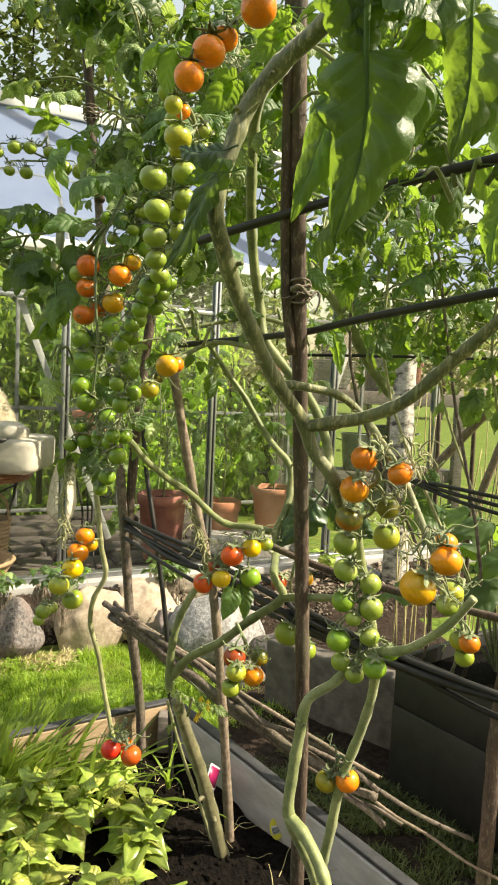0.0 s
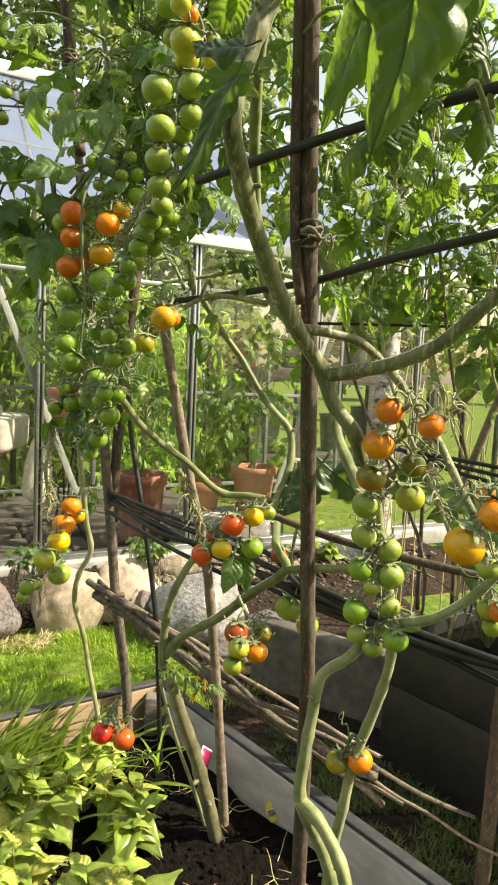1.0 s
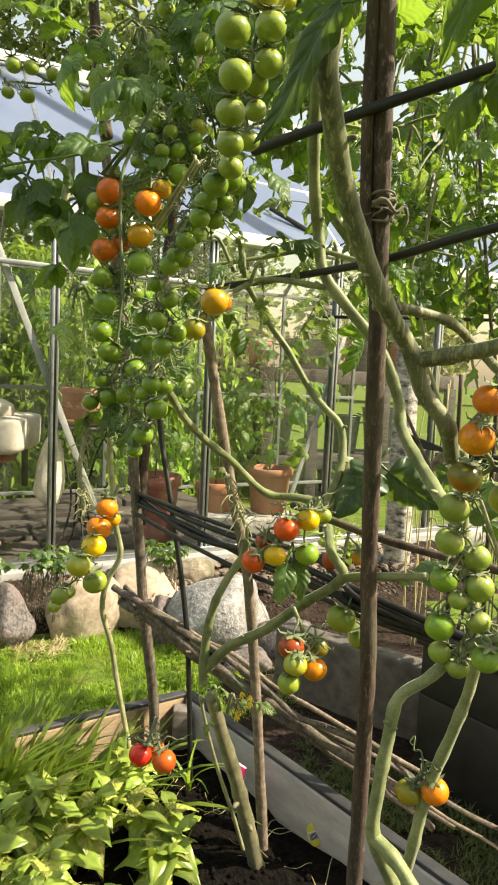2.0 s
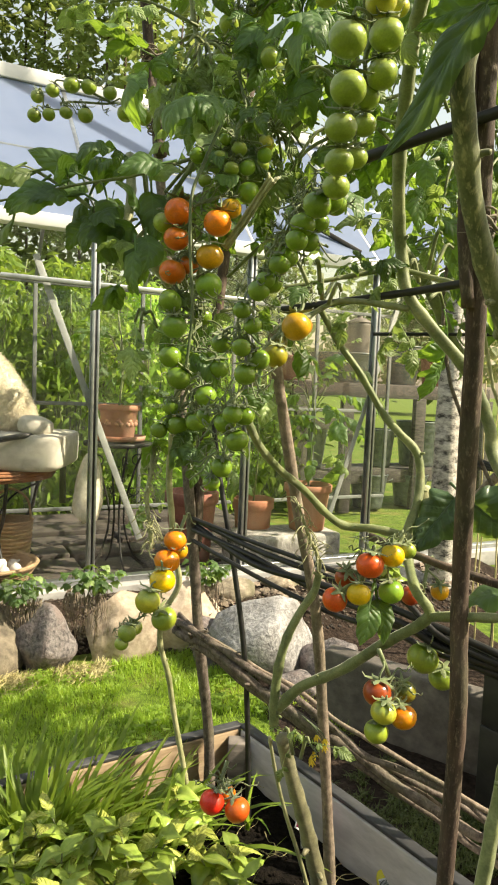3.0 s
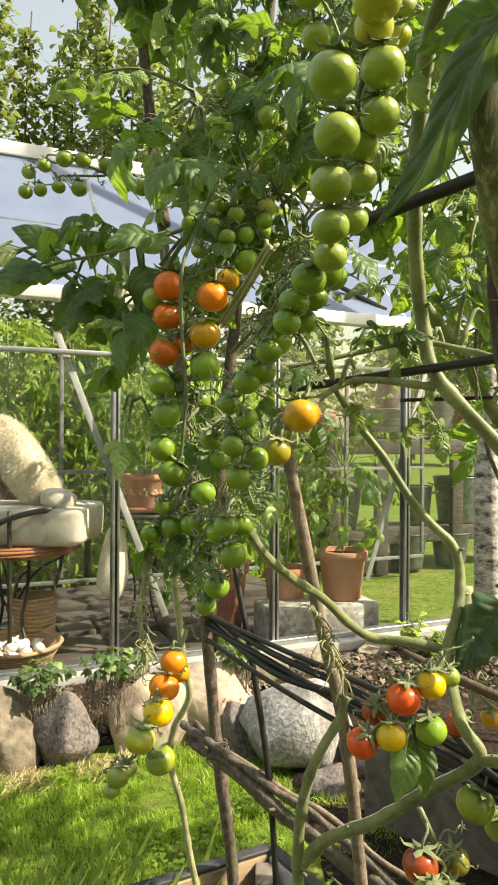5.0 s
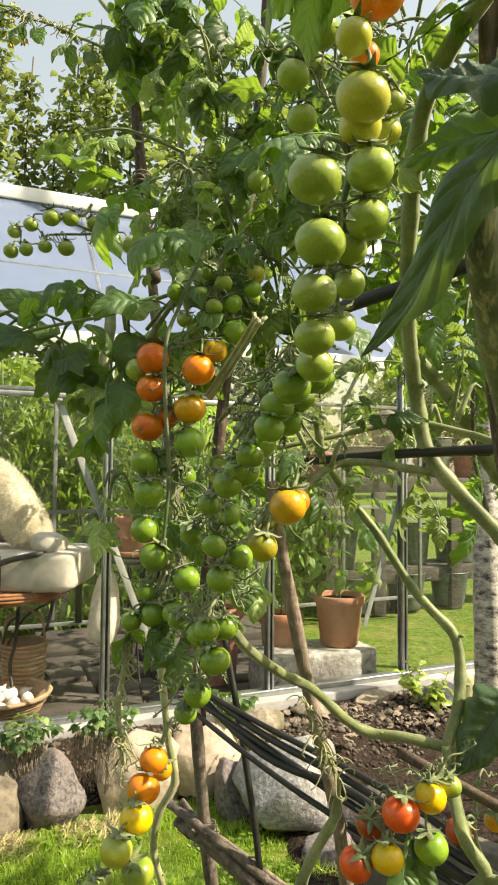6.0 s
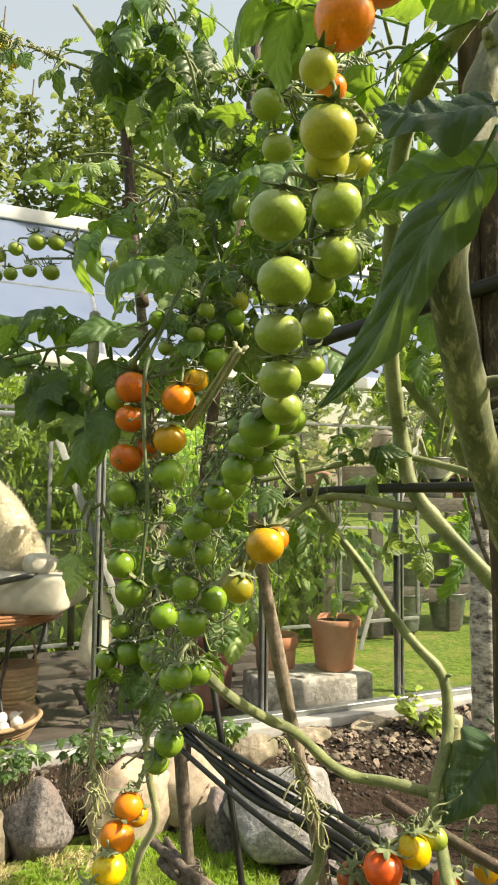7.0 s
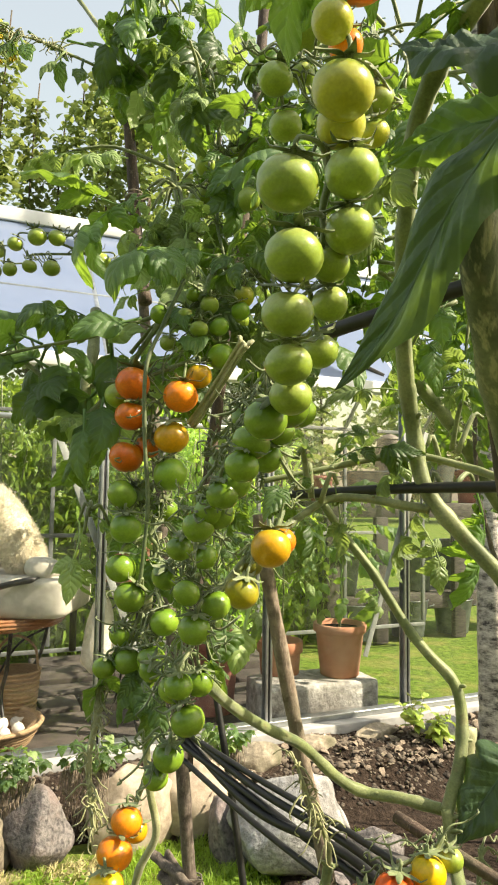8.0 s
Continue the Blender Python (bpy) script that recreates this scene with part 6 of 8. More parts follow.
# ---- stones, earth and plants along the greenhouse ----
def boulder(at, size, seed, material, label, turn=0.0, tip=0.0, blocky=0.6):
    bm = rock(size, seed, blocky, 4, 0.6 if material in (STONE_CREAM, STONE_TAN) else 0.85)
    m = Matrix.Translation(at) @ Matrix.Rotation(turn, 4, "Z") @ Matrix.Rotation(tip, 4, "Y")
    bm.transform(m)
    return lone("boulder", bm, material, label, "rock", "boulders along the greenhouse")


boulder((-1.29, 3.19, 0.070), (0.20, 0.18, 0.225), 2, STONE_LICHEN, "tan sandstone block half sunk in the lawn", 0.4, 0, 0.72)
boulder((-1.62, 3.02, 0.060), (0.22, 0.17, 0.220), 9, STONE_TAN, "tan sandstone block half sunk in the lawn", 0.2)
boulder((-1.005, 3.22, 0.080), (0.185, 0.15, 0.205), 23, STONE_GREY, "angular grey granite boulder", 0.2, 0.25, 0.45)
boulder((-0.69, 3.40, 0.100), (0.205, 0.13, 0.205), 4, STONE_CREAM, "flat-faced tan sandstone block", 0.42, 0, 0.7)
boulder((-0.41, 3.52, 0.115), (0.20, 0.12, 0.185), 5, STONE_CREAM, "smooth tan sandstone block", 0.42, 0.1, 0.7)
boulder((-0.30, 3.36, 0.050), (0.11, 0.13, 0.170), 6, STONE_GREY, "upright grey granite boulder", 0.3, -0.3, 0.7)
boulder((-0.07, 3.29, 0.145), (0.31, 0.19, 0.255), 17, STONE_PALE, "large pale speckled granite boulder", 0.25, 0.35, 0.38)
boulder((0.22, 3.20, 0.040), (0.16, 0.13, 0.170), 8, STONE_GREY, "grey stone with a broken pale top", 0.1, 0.15, 0.55)
boulder((0.03, 3.02, 0.000), (0.12, 0.10, 0.120), 12, STONE_GREY, "small grey stone in the grass", 0.6, 0.1)
boulder((0.06, 4.02, 0.17), (0.13, 0.08, 0.05), 13, STONE_TAN, "flat tan stone lying on the earth", 0.4)
boulder((0.40, 4.22, 0.17), (0.15, 0.07, 0.05), 14, STONE_TAN, "flat tan stone lying on the earth", 0.5)
boulder((-0.18, 3.78, 0.19), (0.12, 0.10, 0.07), 15, STONE_TAN, "flat tan stone lying on the earth", 0.2)
boulder((0.78, 4.25, 0.17), (0.18, 0.12, 0.08), 16, STONE_PALE, "pale flat stone beside the birch", 0.2)


def slab():
    bm = bmesh.new()
    box(bm, (-0.30, -0.04, -0.1), (0.34, 0.04, 0.285), Matrix.Translation((0.40, 2.66, 0)) @ turn_to((0.72, -0.55, 0)), 0.012)
    lone("edging_slab", bm, STONE_DARK, "grey stone slab set on edge beside the path", "stone slab")


slab()


def earth_strip():
    bm = bmesh.new()
    rows = []
    for i in range(70):
        s = -1.6 + 0.06 * i
        row = []
        for j in range(14):
            lo = -0.46 - 0.32 * min(1, max(0, (s - 0.1) / 0.4))
            w = lo + (-0.08 - lo) * j / 13
            p = GHM @ Vector((s, w, 0))
            z = -0.03 + 0.19 * min(1, (w - lo) / 0.3) + 0.025 * noise.noise(p * 6) + 0.012 * noise.noise(p * 25)
            row.append(bm.verts.new((p.x, p.y, z)))
        rows.append(row)
    for a, b in zip(rows, rows[1:]):
        for k in range(13):
            bm.faces.new((a[k], b[k], b[k + 1], a[k + 1]))
    lone("border_earth", bm, EARTH, "brown garden earth between stones and greenhouse", "soil", kind="structure")
    bm = bmesh.new()
    rows = []
    for i in range(40):
        row = []
        for j in range(40):
            x, y = 0.02 + 0.035 * i, 1.5 + 0.068 * j
            p = Vector((x, y, 0))
            row.append(bm.verts.new((x + 0.25 * (2.2 - y) * 0.6, y, 0.018 + 0.02 * noise.noise(p * 0.9) + 0.012 * noise.noise(p * 9) + 0.006 * noise.noise(p * 31) - (0.03 if i in (0, 39) or j in (0, 39) else 0))))
        rows.append(row)
    for a, b in zip(rows, rows[1:]):
        for k in range(39):
            bm.faces.new((a[k], b[k], b[k + 1], a[k + 1]))
    lone("path_earth", bm, EARTH, "bare trodden earth of the path beside the bed", "soil", kind="structure")
    shapes = []
    for k in range(3):
        shapes.append(rock((1, 0.8, 0.6), 30 + k, 0.6, 1))

    def pebble(rnd):
        s, w = rnd.uniform(-0.6, 2.2), rnd.uniform(-0.65, -0.1)
        lo = -0.46 - 0.32 * min(1, max(0, (s - 0.1) / 0.4))
        if w < lo + 0.05:
            return None
        p = GHM @ Vector((s, w, 0))
        return Matrix.Translation((p.x, p.y, -0.03 + 0.19 * min(1, (w - lo) / 0.3) + 0.025 * noise.noise(p * 6))) @ Matrix.Rotation(rnd.random() * 6, 4, "Z") @ Matrix.Scale(rnd.uniform(0.004, 0.017) * (2.0 if rnd.random() < 0.07 else 1), 4)

    scattered("pebbles", 4600, pebble, shapes, rough_material("mixed pebbles", (0.022, 0.016, 0.012), (0.22, 0.175, 0.135), 7, 0.9, 0.3, 0.004), "small stones and crumbs on brown earth", "gravel", 4)


earth_strip()


def litter(rnd):
    s, w = rnd.uniform(0.3, 2.4), rnd.uniform(-0.6, -0.12)
    p = GHM @ Vector((s, w, 0))
    return Matrix.Translation((p.x, p.y, 0.175 + 0.025 * noise.noise(p * 6))) @ Euler((rnd.uniform(-0.5, 0.5), rnd.uniform(-0.5, 0.5), rnd.uniform(0, 6))).to_matrix().to_4x4() @ Matrix.Scale(rnd.uniform(0.5, 1.2), 4)


dry = []
for k in range(3):
    b = bmesh.new()
    leaflet(b, Matrix(), 0.05, 0.03, 5, 4, 0.6, 0.5, 0.1, 0.1, 90 + k)
    dry.append(b)
scattered("leaf_litter", 260, litter, dry, BARK_PALE, "dry curled brown leaves on the earth", "leaf litter", 41)


def planter():
    p = thing("planter_box", (0.56, 2.25, 0), "black panelled planter box with a rounded rim", "planter")
    m = Matrix.Translation((0.53, 2.26, 0)) @ turn_to(RIGHT_WAY)
    for y, side in ((0.0, "front_panel"), (0.62, "back_panel")):
        bm = bmesh.new()
        box(bm, (0.0, y, 0), (1.7, y + 0.02, 0.29), m, 0.004)
        box(bm, (0.0, y + 0.004, 0.29), (1.7, y + 0.024, 0.45), m, 0.004)
        part(side, bm, BLACK_BOX, p)
    for x in (0.0, 1.68):
        bm = bmesh.new()
        box(bm, (x, 0.02, 0), (x + 0.02, 0.62, 0.45), m, 0.003)
        part("end_panel", bm, BLACK_BOX, p)
    bm = bmesh.new()
    tube(bm, [m @ Vector(q) for q in ((-0.01, 0.0, 0.46), (0.4, 0.0, 0.462), (1.0, 0.0, 0.46), (1.71, 0.0, 0.46))], 0.016, 0.016, 10, 4)
    part("rim", bm, BLACK_ROD, p, "rounded glossy black rim")
    bm = bmesh.new()
    box(bm, (0.02, 0.02, 0.30), (1.68, 0.62, 0.40), m)
    part("soil", bm, SOIL, p)


planter()


def squash(at, seed, count, high):
    """Broad dark leaves on upright stalks, growing in the planter."""
    rnd = random.Random(seed)
    q = thing("squash_plant", at, "dark broad-leaved plant growing in the black planter", "vegetable plant", "planter plants")
    at = Vector(at)
    for k in range(count):
        a = rnd.uniform(0, 6.3)
        top = at + Vector((math.cos(a) * rnd.uniform(0.05, 0.3), math.sin(a) * rnd.uniform(0.05, 0.26), rnd.uniform(0.35, 1.0) * high))
        bm = bmesh.new()
        tube(bm, [at, at.lerp(top, 0.5) + Vector((0, 0, 0.06)), top], 0.005, 0.003, 6, 4, 0.1, k)
        part("leaf_stalk", bm, STEM, q)
        way = Vector((math.cos(a), math.sin(a) * 0.8, -0.45)).normalized()
        hero_leaf(q, top - way * 0.02, top + way * rnd.uniform(0.12, 0.19), rnd.uniform(0.11, 0.17), (math.cos(a) * 0.5, -0.3, 1), rnd.uniform(0.4, 0.9), seed * 50 + k, 12, 6)


for k in range(5):
    d = Vector((0.811, 0.585, 0)) * 0.30
    p = Vector((0.53, 2.26, 0)) + RIGHT_WAY * (0.18 + 0.33 * k) + d
    squash((p.x, p.y, 0.40), 90 + k, 13, 0.62)


# ---- grass and bed plants ----
def in_bed(x, y):
    d = Vector((x, y, 0)) - CORNER
    det = LEFT_WAY.x * RIGHT_WAY.y - LEFT_WAY.y * RIGHT_WAY.x
    a = (d.x * RIGHT_WAY.y - d.y * RIGHT_WAY.x) / det
    b = (LEFT_WAY.x * d.y - LEFT_WAY.y * d.x) / det
    return a > -0.05 and b > -0.05


def blade_shapes(long, wide, bends, rows=3):
    res = []
    for k, b in enumerate(bends):
        bm = bmesh.new()
        uv = bm.loops.layers.uv.verify()
        last = None
        for i in range(rows + 1):
            t = i / rows
            p = Vector((math.sin(b * t) * long * t, 0.04 * long * math.sin(3 * t + k), math.cos(b * t * 0.8) * long * t))
            w = wide * (1 - t ** 1.6) + wide * 0.03
            pair = (bm.verts.new(p + Vector((0, w, 0))), bm.verts.new(p - Vector((0, w, 0))))
            if last:
                f = bm.faces.new((last[0], last[1], pair[1], pair[0]))
                for l in f.loops:
                    l[uv].uv = (0.3, t)
            last = pair
        res.append(bm)
    return res


def lawn_blade(rnd):
    x, y = rnd.uniform(-2.1, 0.25), rnd.uniform(1.3, 3.5)
    edge = 3.42 + 0.42 * (x + 0.4)
    if in_bed(x, y) or y > edge - 0.02 + 0.03 * math.sin(9 * x) or (x > -0.05 and y < 2.6):
        return None
    if x > -0.3 and rnd.random() < 0.4:
        return None
    lush = 0.72 + 0.75 * noise.noise(Vector((x, y, 0)) * 6) + 0.2 * noise.noise(Vector((x, y, 3)) * 20)
    return Matrix.Translation((x, y, 0.0)) @ Matrix.Rotation(rnd.uniform(0, 6.3), 4, "Z") @ Matrix.Rotation(rnd.uniform(-0.3, 0.3), 4, "X") @ Matrix.Scale(lush * rnd.uniform(0.6, 1.25), 4)


scattered("lawn_grass", 105000, lawn_blade, blade_shapes(0.046, 0.0025, (0.2, 0.5, 0.9, 1.4)), GRASS, "short sunlit green lawn grass", "grass", 11)


def straw_blade(rnd):
    x = rnd.uniform(-1.9, -0.75)
    y = 3.42 + 0.42 * (x + 0.4) - abs(rnd.gauss(0, 0.07)) - 0.03
    if noise.noise(Vector((x, y, 7)) * 5) < -0.1:
        return None
    return Matrix.Translation((x, y, 0.004)) @ Matrix.Rotation(rnd.uniform(0, 6.3), 4, "Z") @ Matrix.Rotation(rnd.uniform(0.3, 1.3), 4, "X") @ Matrix.Scale(rnd.uniform(0.5, 1.2), 4)


scattered("dry_grass", 5200, straw_blade, blade_shapes(0.05, 0.0022, (0.3, 0.8, 1.3)), REED, "dry yellow grass along the stones", "grass", 15)


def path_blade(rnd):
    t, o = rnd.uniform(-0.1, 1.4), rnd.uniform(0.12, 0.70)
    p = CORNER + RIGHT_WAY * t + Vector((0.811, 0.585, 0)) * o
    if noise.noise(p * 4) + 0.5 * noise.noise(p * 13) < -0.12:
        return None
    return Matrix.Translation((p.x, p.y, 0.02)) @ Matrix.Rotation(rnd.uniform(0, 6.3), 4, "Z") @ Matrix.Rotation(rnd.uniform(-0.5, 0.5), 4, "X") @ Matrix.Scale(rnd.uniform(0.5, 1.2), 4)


scattered("path_grass", 26000, path_blade, blade_shapes(0.034, 0.0019, (0.5, 1.0, 1.5)), GRASS_SHADED, "thin grass and moss between path and bed, coloured dark for shade", "grass", 12)


def clover(rnd):
    x, y = rnd.uniform(-1.5, 0.0), rnd.uniform(2.0, 3.1)
    if in_bed(x, y) or noise.noise(Vector((x, y, 4)) * 3) < 0.05:
        return None
    return Matrix.Translation((x, y, rnd.uniform(0.02, 0.05))) @ Matrix.Rotation(rnd.uniform(0, 6.3), 4, "Z") @ Matrix.Scale(rnd.uniform(0.6, 1.1), 4)


def clover_shape():
    bm = bmesh.new()
    for k in range(3):
        leaflet(bm, Matrix.Rotation(k * 2.09, 4, "Z") @ Matrix.Rotation(-0.2, 4, "Y"), 0.016, 0.014, 3, 2, 0.3, 0.2, 0, 0, k)
    return bm


scattered("clover", 2200, clover, [clover_shape()], LEAF_WILLOW, "clover leaves among the lawn grass", "clover", 13)


def tuft_blade(rnd):
    a, r = rnd.uniform(0, 6.3), abs(rnd.gauss(0, 0.12))
    p = Vector((-0.61 + math.cos(a) * r * 1.4, 1.70 + math.sin(a) * r * 0.8, 0.255))
    return Matrix.Translation(p) @ Matrix.Rotation(a + rnd.uniform(-0.9, 0.9), 4, "Z") @ Matrix.Rotation(rnd.uniform(0.0, 0.35), 4, "Y") @ Matrix.Scale(rnd.uniform(0.55, 1.15), 4)


scattered("grass_tuft", 760, tuft_blade, blade_shapes(0.21, 0.0098, (0.2, 0.5, 0.8, 1.1), 6), GRASS, "long bright grass tuft growing in the bed", "grass", 14)


def small_grass():
    g = thing("grass_seedling", (-0.160, 1.80, 0.262), "small striped grass seedling in dark soil", "grass")
    for k, b in enumerate((0.15, 0.9, 1.2, 1.0, 0.7, 1.3, 1.1)):
        bm = blade_shapes(0.14 if k == 0 else 0.11, 0.005, (b,), 6)[0]
        bm.transform(Matrix.Translation((-0.160, 1.80, 0.262)) @ Matrix.Rotation(k * 0.95 + 0.4, 4, "Z"))
        part("blade", bm, LEAF_WILLOW, g)


small_grass()

HERB_LEAVES, HERB_PALE = [], []
for k in range(8):
    b = bmesh.new()
    leaflet(b, Matrix(), 0.080, 0.043, 9, 6, 0.4 + 0.12 * k, 0.25 + 0.09 * k, 0.04, 0.06, 70 + k, 1.15)
    (HERB_PALE if k % 3 == 2 else HERB_LEAVES).append(kept_mesh("herb_leaf", b, LEAF_HERB_PALE if k % 3 == 2 else LEAF_HERB))


def herb(at, tall, seed, label):
    rnd = random.Random(seed)
    h = thing("herb_plant", at, label, "herb", "herbs in the bed")
    at = Vector(at)
    for s in range(3):
        lean = Vector((rnd.uniform(-1, 1), rnd.uniform(-1, 1), 0)) * tall * 0.45
        top = at + lean + Vector((0, 0, tall * rnd.uniform(0.75, 1.1)))
        mid = at + lean * 0.35 + Vector((0, 0, tall * 0.5))
        bm = bmesh.new()
        tube(bm, [at, mid, top], 0.0025, 0.0015, 6, 4, 0.2, s)
        part("stem", bm, STEM, h)
        turn = rnd.uniform(0, 6)
        levels = 5
        for k in range(levels):
            t = 0.35 + 0.65 * k / (levels - 1)
            p = mid.lerp(top, (t - 0.5) * 2) if t > 0.5 else at.lerp(mid, t * 2)
            for j in range(2):
                a = turn + k * 1.57 + j * math.pi
                way = Vector((math.cos(a), math.sin(a), rnd.uniform(0.0, 0.5) + (0.5 if k == levels - 1 else 0)))
                size = rnd.uniform(0.65, 1.4) * (0.6 if k == levels - 1 else 1.1 - 0.1 * k)
                placed("leaf", rnd.choice(HERB_LEAVES if rnd.random() < 0.62 else HERB_PALE), h, Matrix.Translation(p) @ turn_to(way, rnd.uniform(-0.5, 0.5)) @ Matrix.Scale(size, 4))
    return h


spot = random.Random(4)
for k in range(26):
    u, w = spot.random(), spot.random()
    x, y = -0.71 + 0.54 * u, 1.28 + 0.36 * w
    if x > -0.36 and y > 1.40:
        x -= 0.28
    herb((x, y, 0.255), spot.uniform(0.10, 0.17) - (0.03 if x > -0.3 else 0), 100 + k, "leafy yellow-green herb growing in the bed")
herb((0.60, 4.18, 0.15), 0.22, 160, "leafy green weed growing beside the birch")
herb((0.69, 4.10, 0.15), 0.17, 161, "leafy green weed growing beside the birch")
herb((-0.225, 1.60, 0.26), 0.09, 150, "young leafy herb beside the tomato stem")
herb((-0.19, 1.52, 0.26), 0.08, 151, "young leafy herb beside the tomato stem")
herb((-0.31, 1.74, 0.26), 0.13, 152, "thin leafy herb beside the long grass")


def strawberry(at, seed):
    rnd = random.Random(seed)
    s = thing("strawberry_plant", at, "strawberry plant with brown dry runners over the stones", "strawberry plant", "strawberry plants")
    at = Vector(at)
    for k in range(26):
        a = rnd.uniform(0, 6.3)
        tip = at + Vector((math.cos(a) * rnd.uniform(0.03, 0.14), math.sin(a) * rnd.uniform(0.03, 0.10) - 0.03, rnd.uniform(0.02, 0.11)))
        bm = bmesh.new()
        tube(bm, [at, at.lerp(tip, 0.5) + Vector((0, 0, 0.03)), tip], 0.0016, 0.0012, 5, 3)
        for j in (-1, 0, 1):
            leaflet(bm, Matrix.Translation(tip) @ Euler((rnd.uniform(-0.3, 0.3), rnd.uniform(0.0, 0.5), a + j * 1.2)).to_matrix().to_4x4(), 0.047, 0.038, 7, 4, 0.6, 0.5, 0.2, 0.07, seed + k * 3 + j)
        part("leaf", bm, LEAF_YOUNG if k % 4 == 0 else LEAF, s)
    bm = bmesh.new()
    for k in range(70):
        x = rnd.uniform(-0.09, 0.09)
        tube(bm, [at + Vector((x, -0.03, 0.02)), at + Vector((x + rnd.uniform(-0.02, 0.02), -0.07, -0.05)), at + Vector((x + rnd.uniform(-0.03, 0.03), -0.08, -rnd.uniform(0.06, 0.22)))], 0.0019, 0.0009, 4, 3, 0.3, k)
    part("runner_tangle", bm, BARK_PALE, s, "tangle of dry brown runners")["kind"] = "stuff"


strawberry((-1.13, 3.26, 0.28), 61)
strawberry((-0.865, 3.36, 0.30), 62)
strawberry((-0.36, 3.60, 0.30), 63)
strawberry((-1.75, 3.0, 0.26), 64)


# ---- inside the greenhouse ----
def clay_pot(at, r, high, material, label, saucer=False, relief=False):
    p = thing("plant_pot", at, label, "plant pot", "clay pots")
    bm = bmesh.new()
    turned(bm, [(r * 0.68, 0), (r * 0.72, 0.005), (r * 0.9, high * 0.82), (r * 0.92, high * 0.83), (r, high * 0.85), (r * 1.01, high * 0.99), (r * 0.97, high), (r * 0.88, high), (r * 0.85, high * 0.88), (0.001, high * 0.88)], at, 28)
    part("pot", bm, material, p)
    if relief:
        for k in range(9):
            a = k * 2 * math.pi / 9
            for j in (-1, 0, 1):
                bm = bmesh.new()
                q = Vector(at) + Vector((math.cos(a + 0.12 * j) * r * 0.76, math.sin(a + 0.12 * j) * r * 0.76, high * (0.45 + 0.08 * (j == 0))))
                bmesh.ops.create_icosphere(bm, subdivisions=1, radius=0.020)
                bm.transform(Matrix.Translation(q))
                part("relief", bm, material, p)
    bm = bmesh.new()
    turned(bm, [(0.001, high * 0.86), (r * 0.86, high * 0.86), (r * 0.86, high * 0.90), (0.001, high * 0.91)], at, 20)
    part("potting_soil", bm, SOIL, p)
    if saucer:
        bm = bmesh.new()
        turned(bm, [(r * 0.9, -0.012), (r * 1.25, -0.004), (r * 1.3, 0.022), (r * 1.24, 0.024), (r * 1.18, 0.003), (0.001, -0.002)], at, 28)
        part("saucer", bm, material, p)
    return p


def pot_plant(at, tall, spread, count, seed, label, big=0.9, young=0.5):
    p = thing("potted_plant", at, label, "potted plant", "plants in the greenhouse")
    at = Vector(at)
    bm = bmesh.new()
    tube(bm, [at, at + Vector((0.02, 0, tall * 0.5)), at + Vector((-0.02, 0.02, tall))], 0.007, 0.004, 7, 5, 0.1, seed)
    part("stem", bm, STEM, p)
    foliage(p, at + Vector((0, 0, tall * 0.62)), (spread, spread, tall * 0.42), count, big, seed, young)
    return p


clay_pot((-0.93, 4.36, 0.915), 0.125, 0.205, TERRACOTTA, "terracotta pot with raised leaves on a round saucer", True, True)
pot_plant((-0.93, 4.36, 1.10), 0.55, 0.14, 26, 71, "leafy green plant growing in a terracotta pot", 0.9, 0.4)
clay_pot((0.25, 4.64, 0.355), 0.155, 0.295, TERRACOTTA, "large terracotta pot on a whitewashed block", False)
pot_plant((0.25, 4.64, 0.62), 0.85, 0.22, 34, 72, "tall large-leaved plant in a terracotta pot", 1.2, 0.35)
clay_pot((-0.10, 4.66, 0.12), 0.135, 0.42, TERRACOTTA, "tall pale terracotta pot on the greenhouse floor", False)
pot_plant((-0.10, 4.66, 0.50), 0.75, 0.18, 26, 73, "leafy pepper plant in a clay pot", 1.0, 0.6)
clay_pot((-0.50, 4.66, 0.12), 0.175, 0.45, RED_CLAY, "dull red clay pot on the greenhouse floor", False)
pot_plant((-0.50, 4.66, 0.53), 0.7, 0.2, 26, 74, "leafy plant in a dull red pot", 1.0, 0.6)
pot_plant((-0.62, 5.3, 0.13), 1.5, 0.28, 34, 75, "tall greenhouse plant with broad leaves", 1.2, 0.6)


def plaster_block():
    bm = bmesh.new()
    box(bm, (0.93, 0.10, 0.10), (1.62, 0.44, 0.353), GHM, 0.02)
    lone("whitewashed_block", bm, PLASTER, "blotchy whitewashed masonry block under a pot", "masonry block")


plaster_block()


def ring_points(c, r, z, n=16, squash=1.0):
    return [Vector(c) + Vector((math.cos(2 * math.pi * k / n) * r, math.sin(2 * math.pi * k / n) * r * squash, z)) for k in range(n + 1)]


def scroll(bm, at, size, turn, up=1):
    pts = []
    for k in range(14):
        a = k * 0.5
        r = size * (1 - k / 15)
        pts.append(Vector(at) + Vector((math.cos(a) * r * math.cos(turn), math.cos(a) * r * math.sin(turn), up * math.sin(a) * r)))
    tube(bm, pts, 0.005, 0.003, 6, 2)


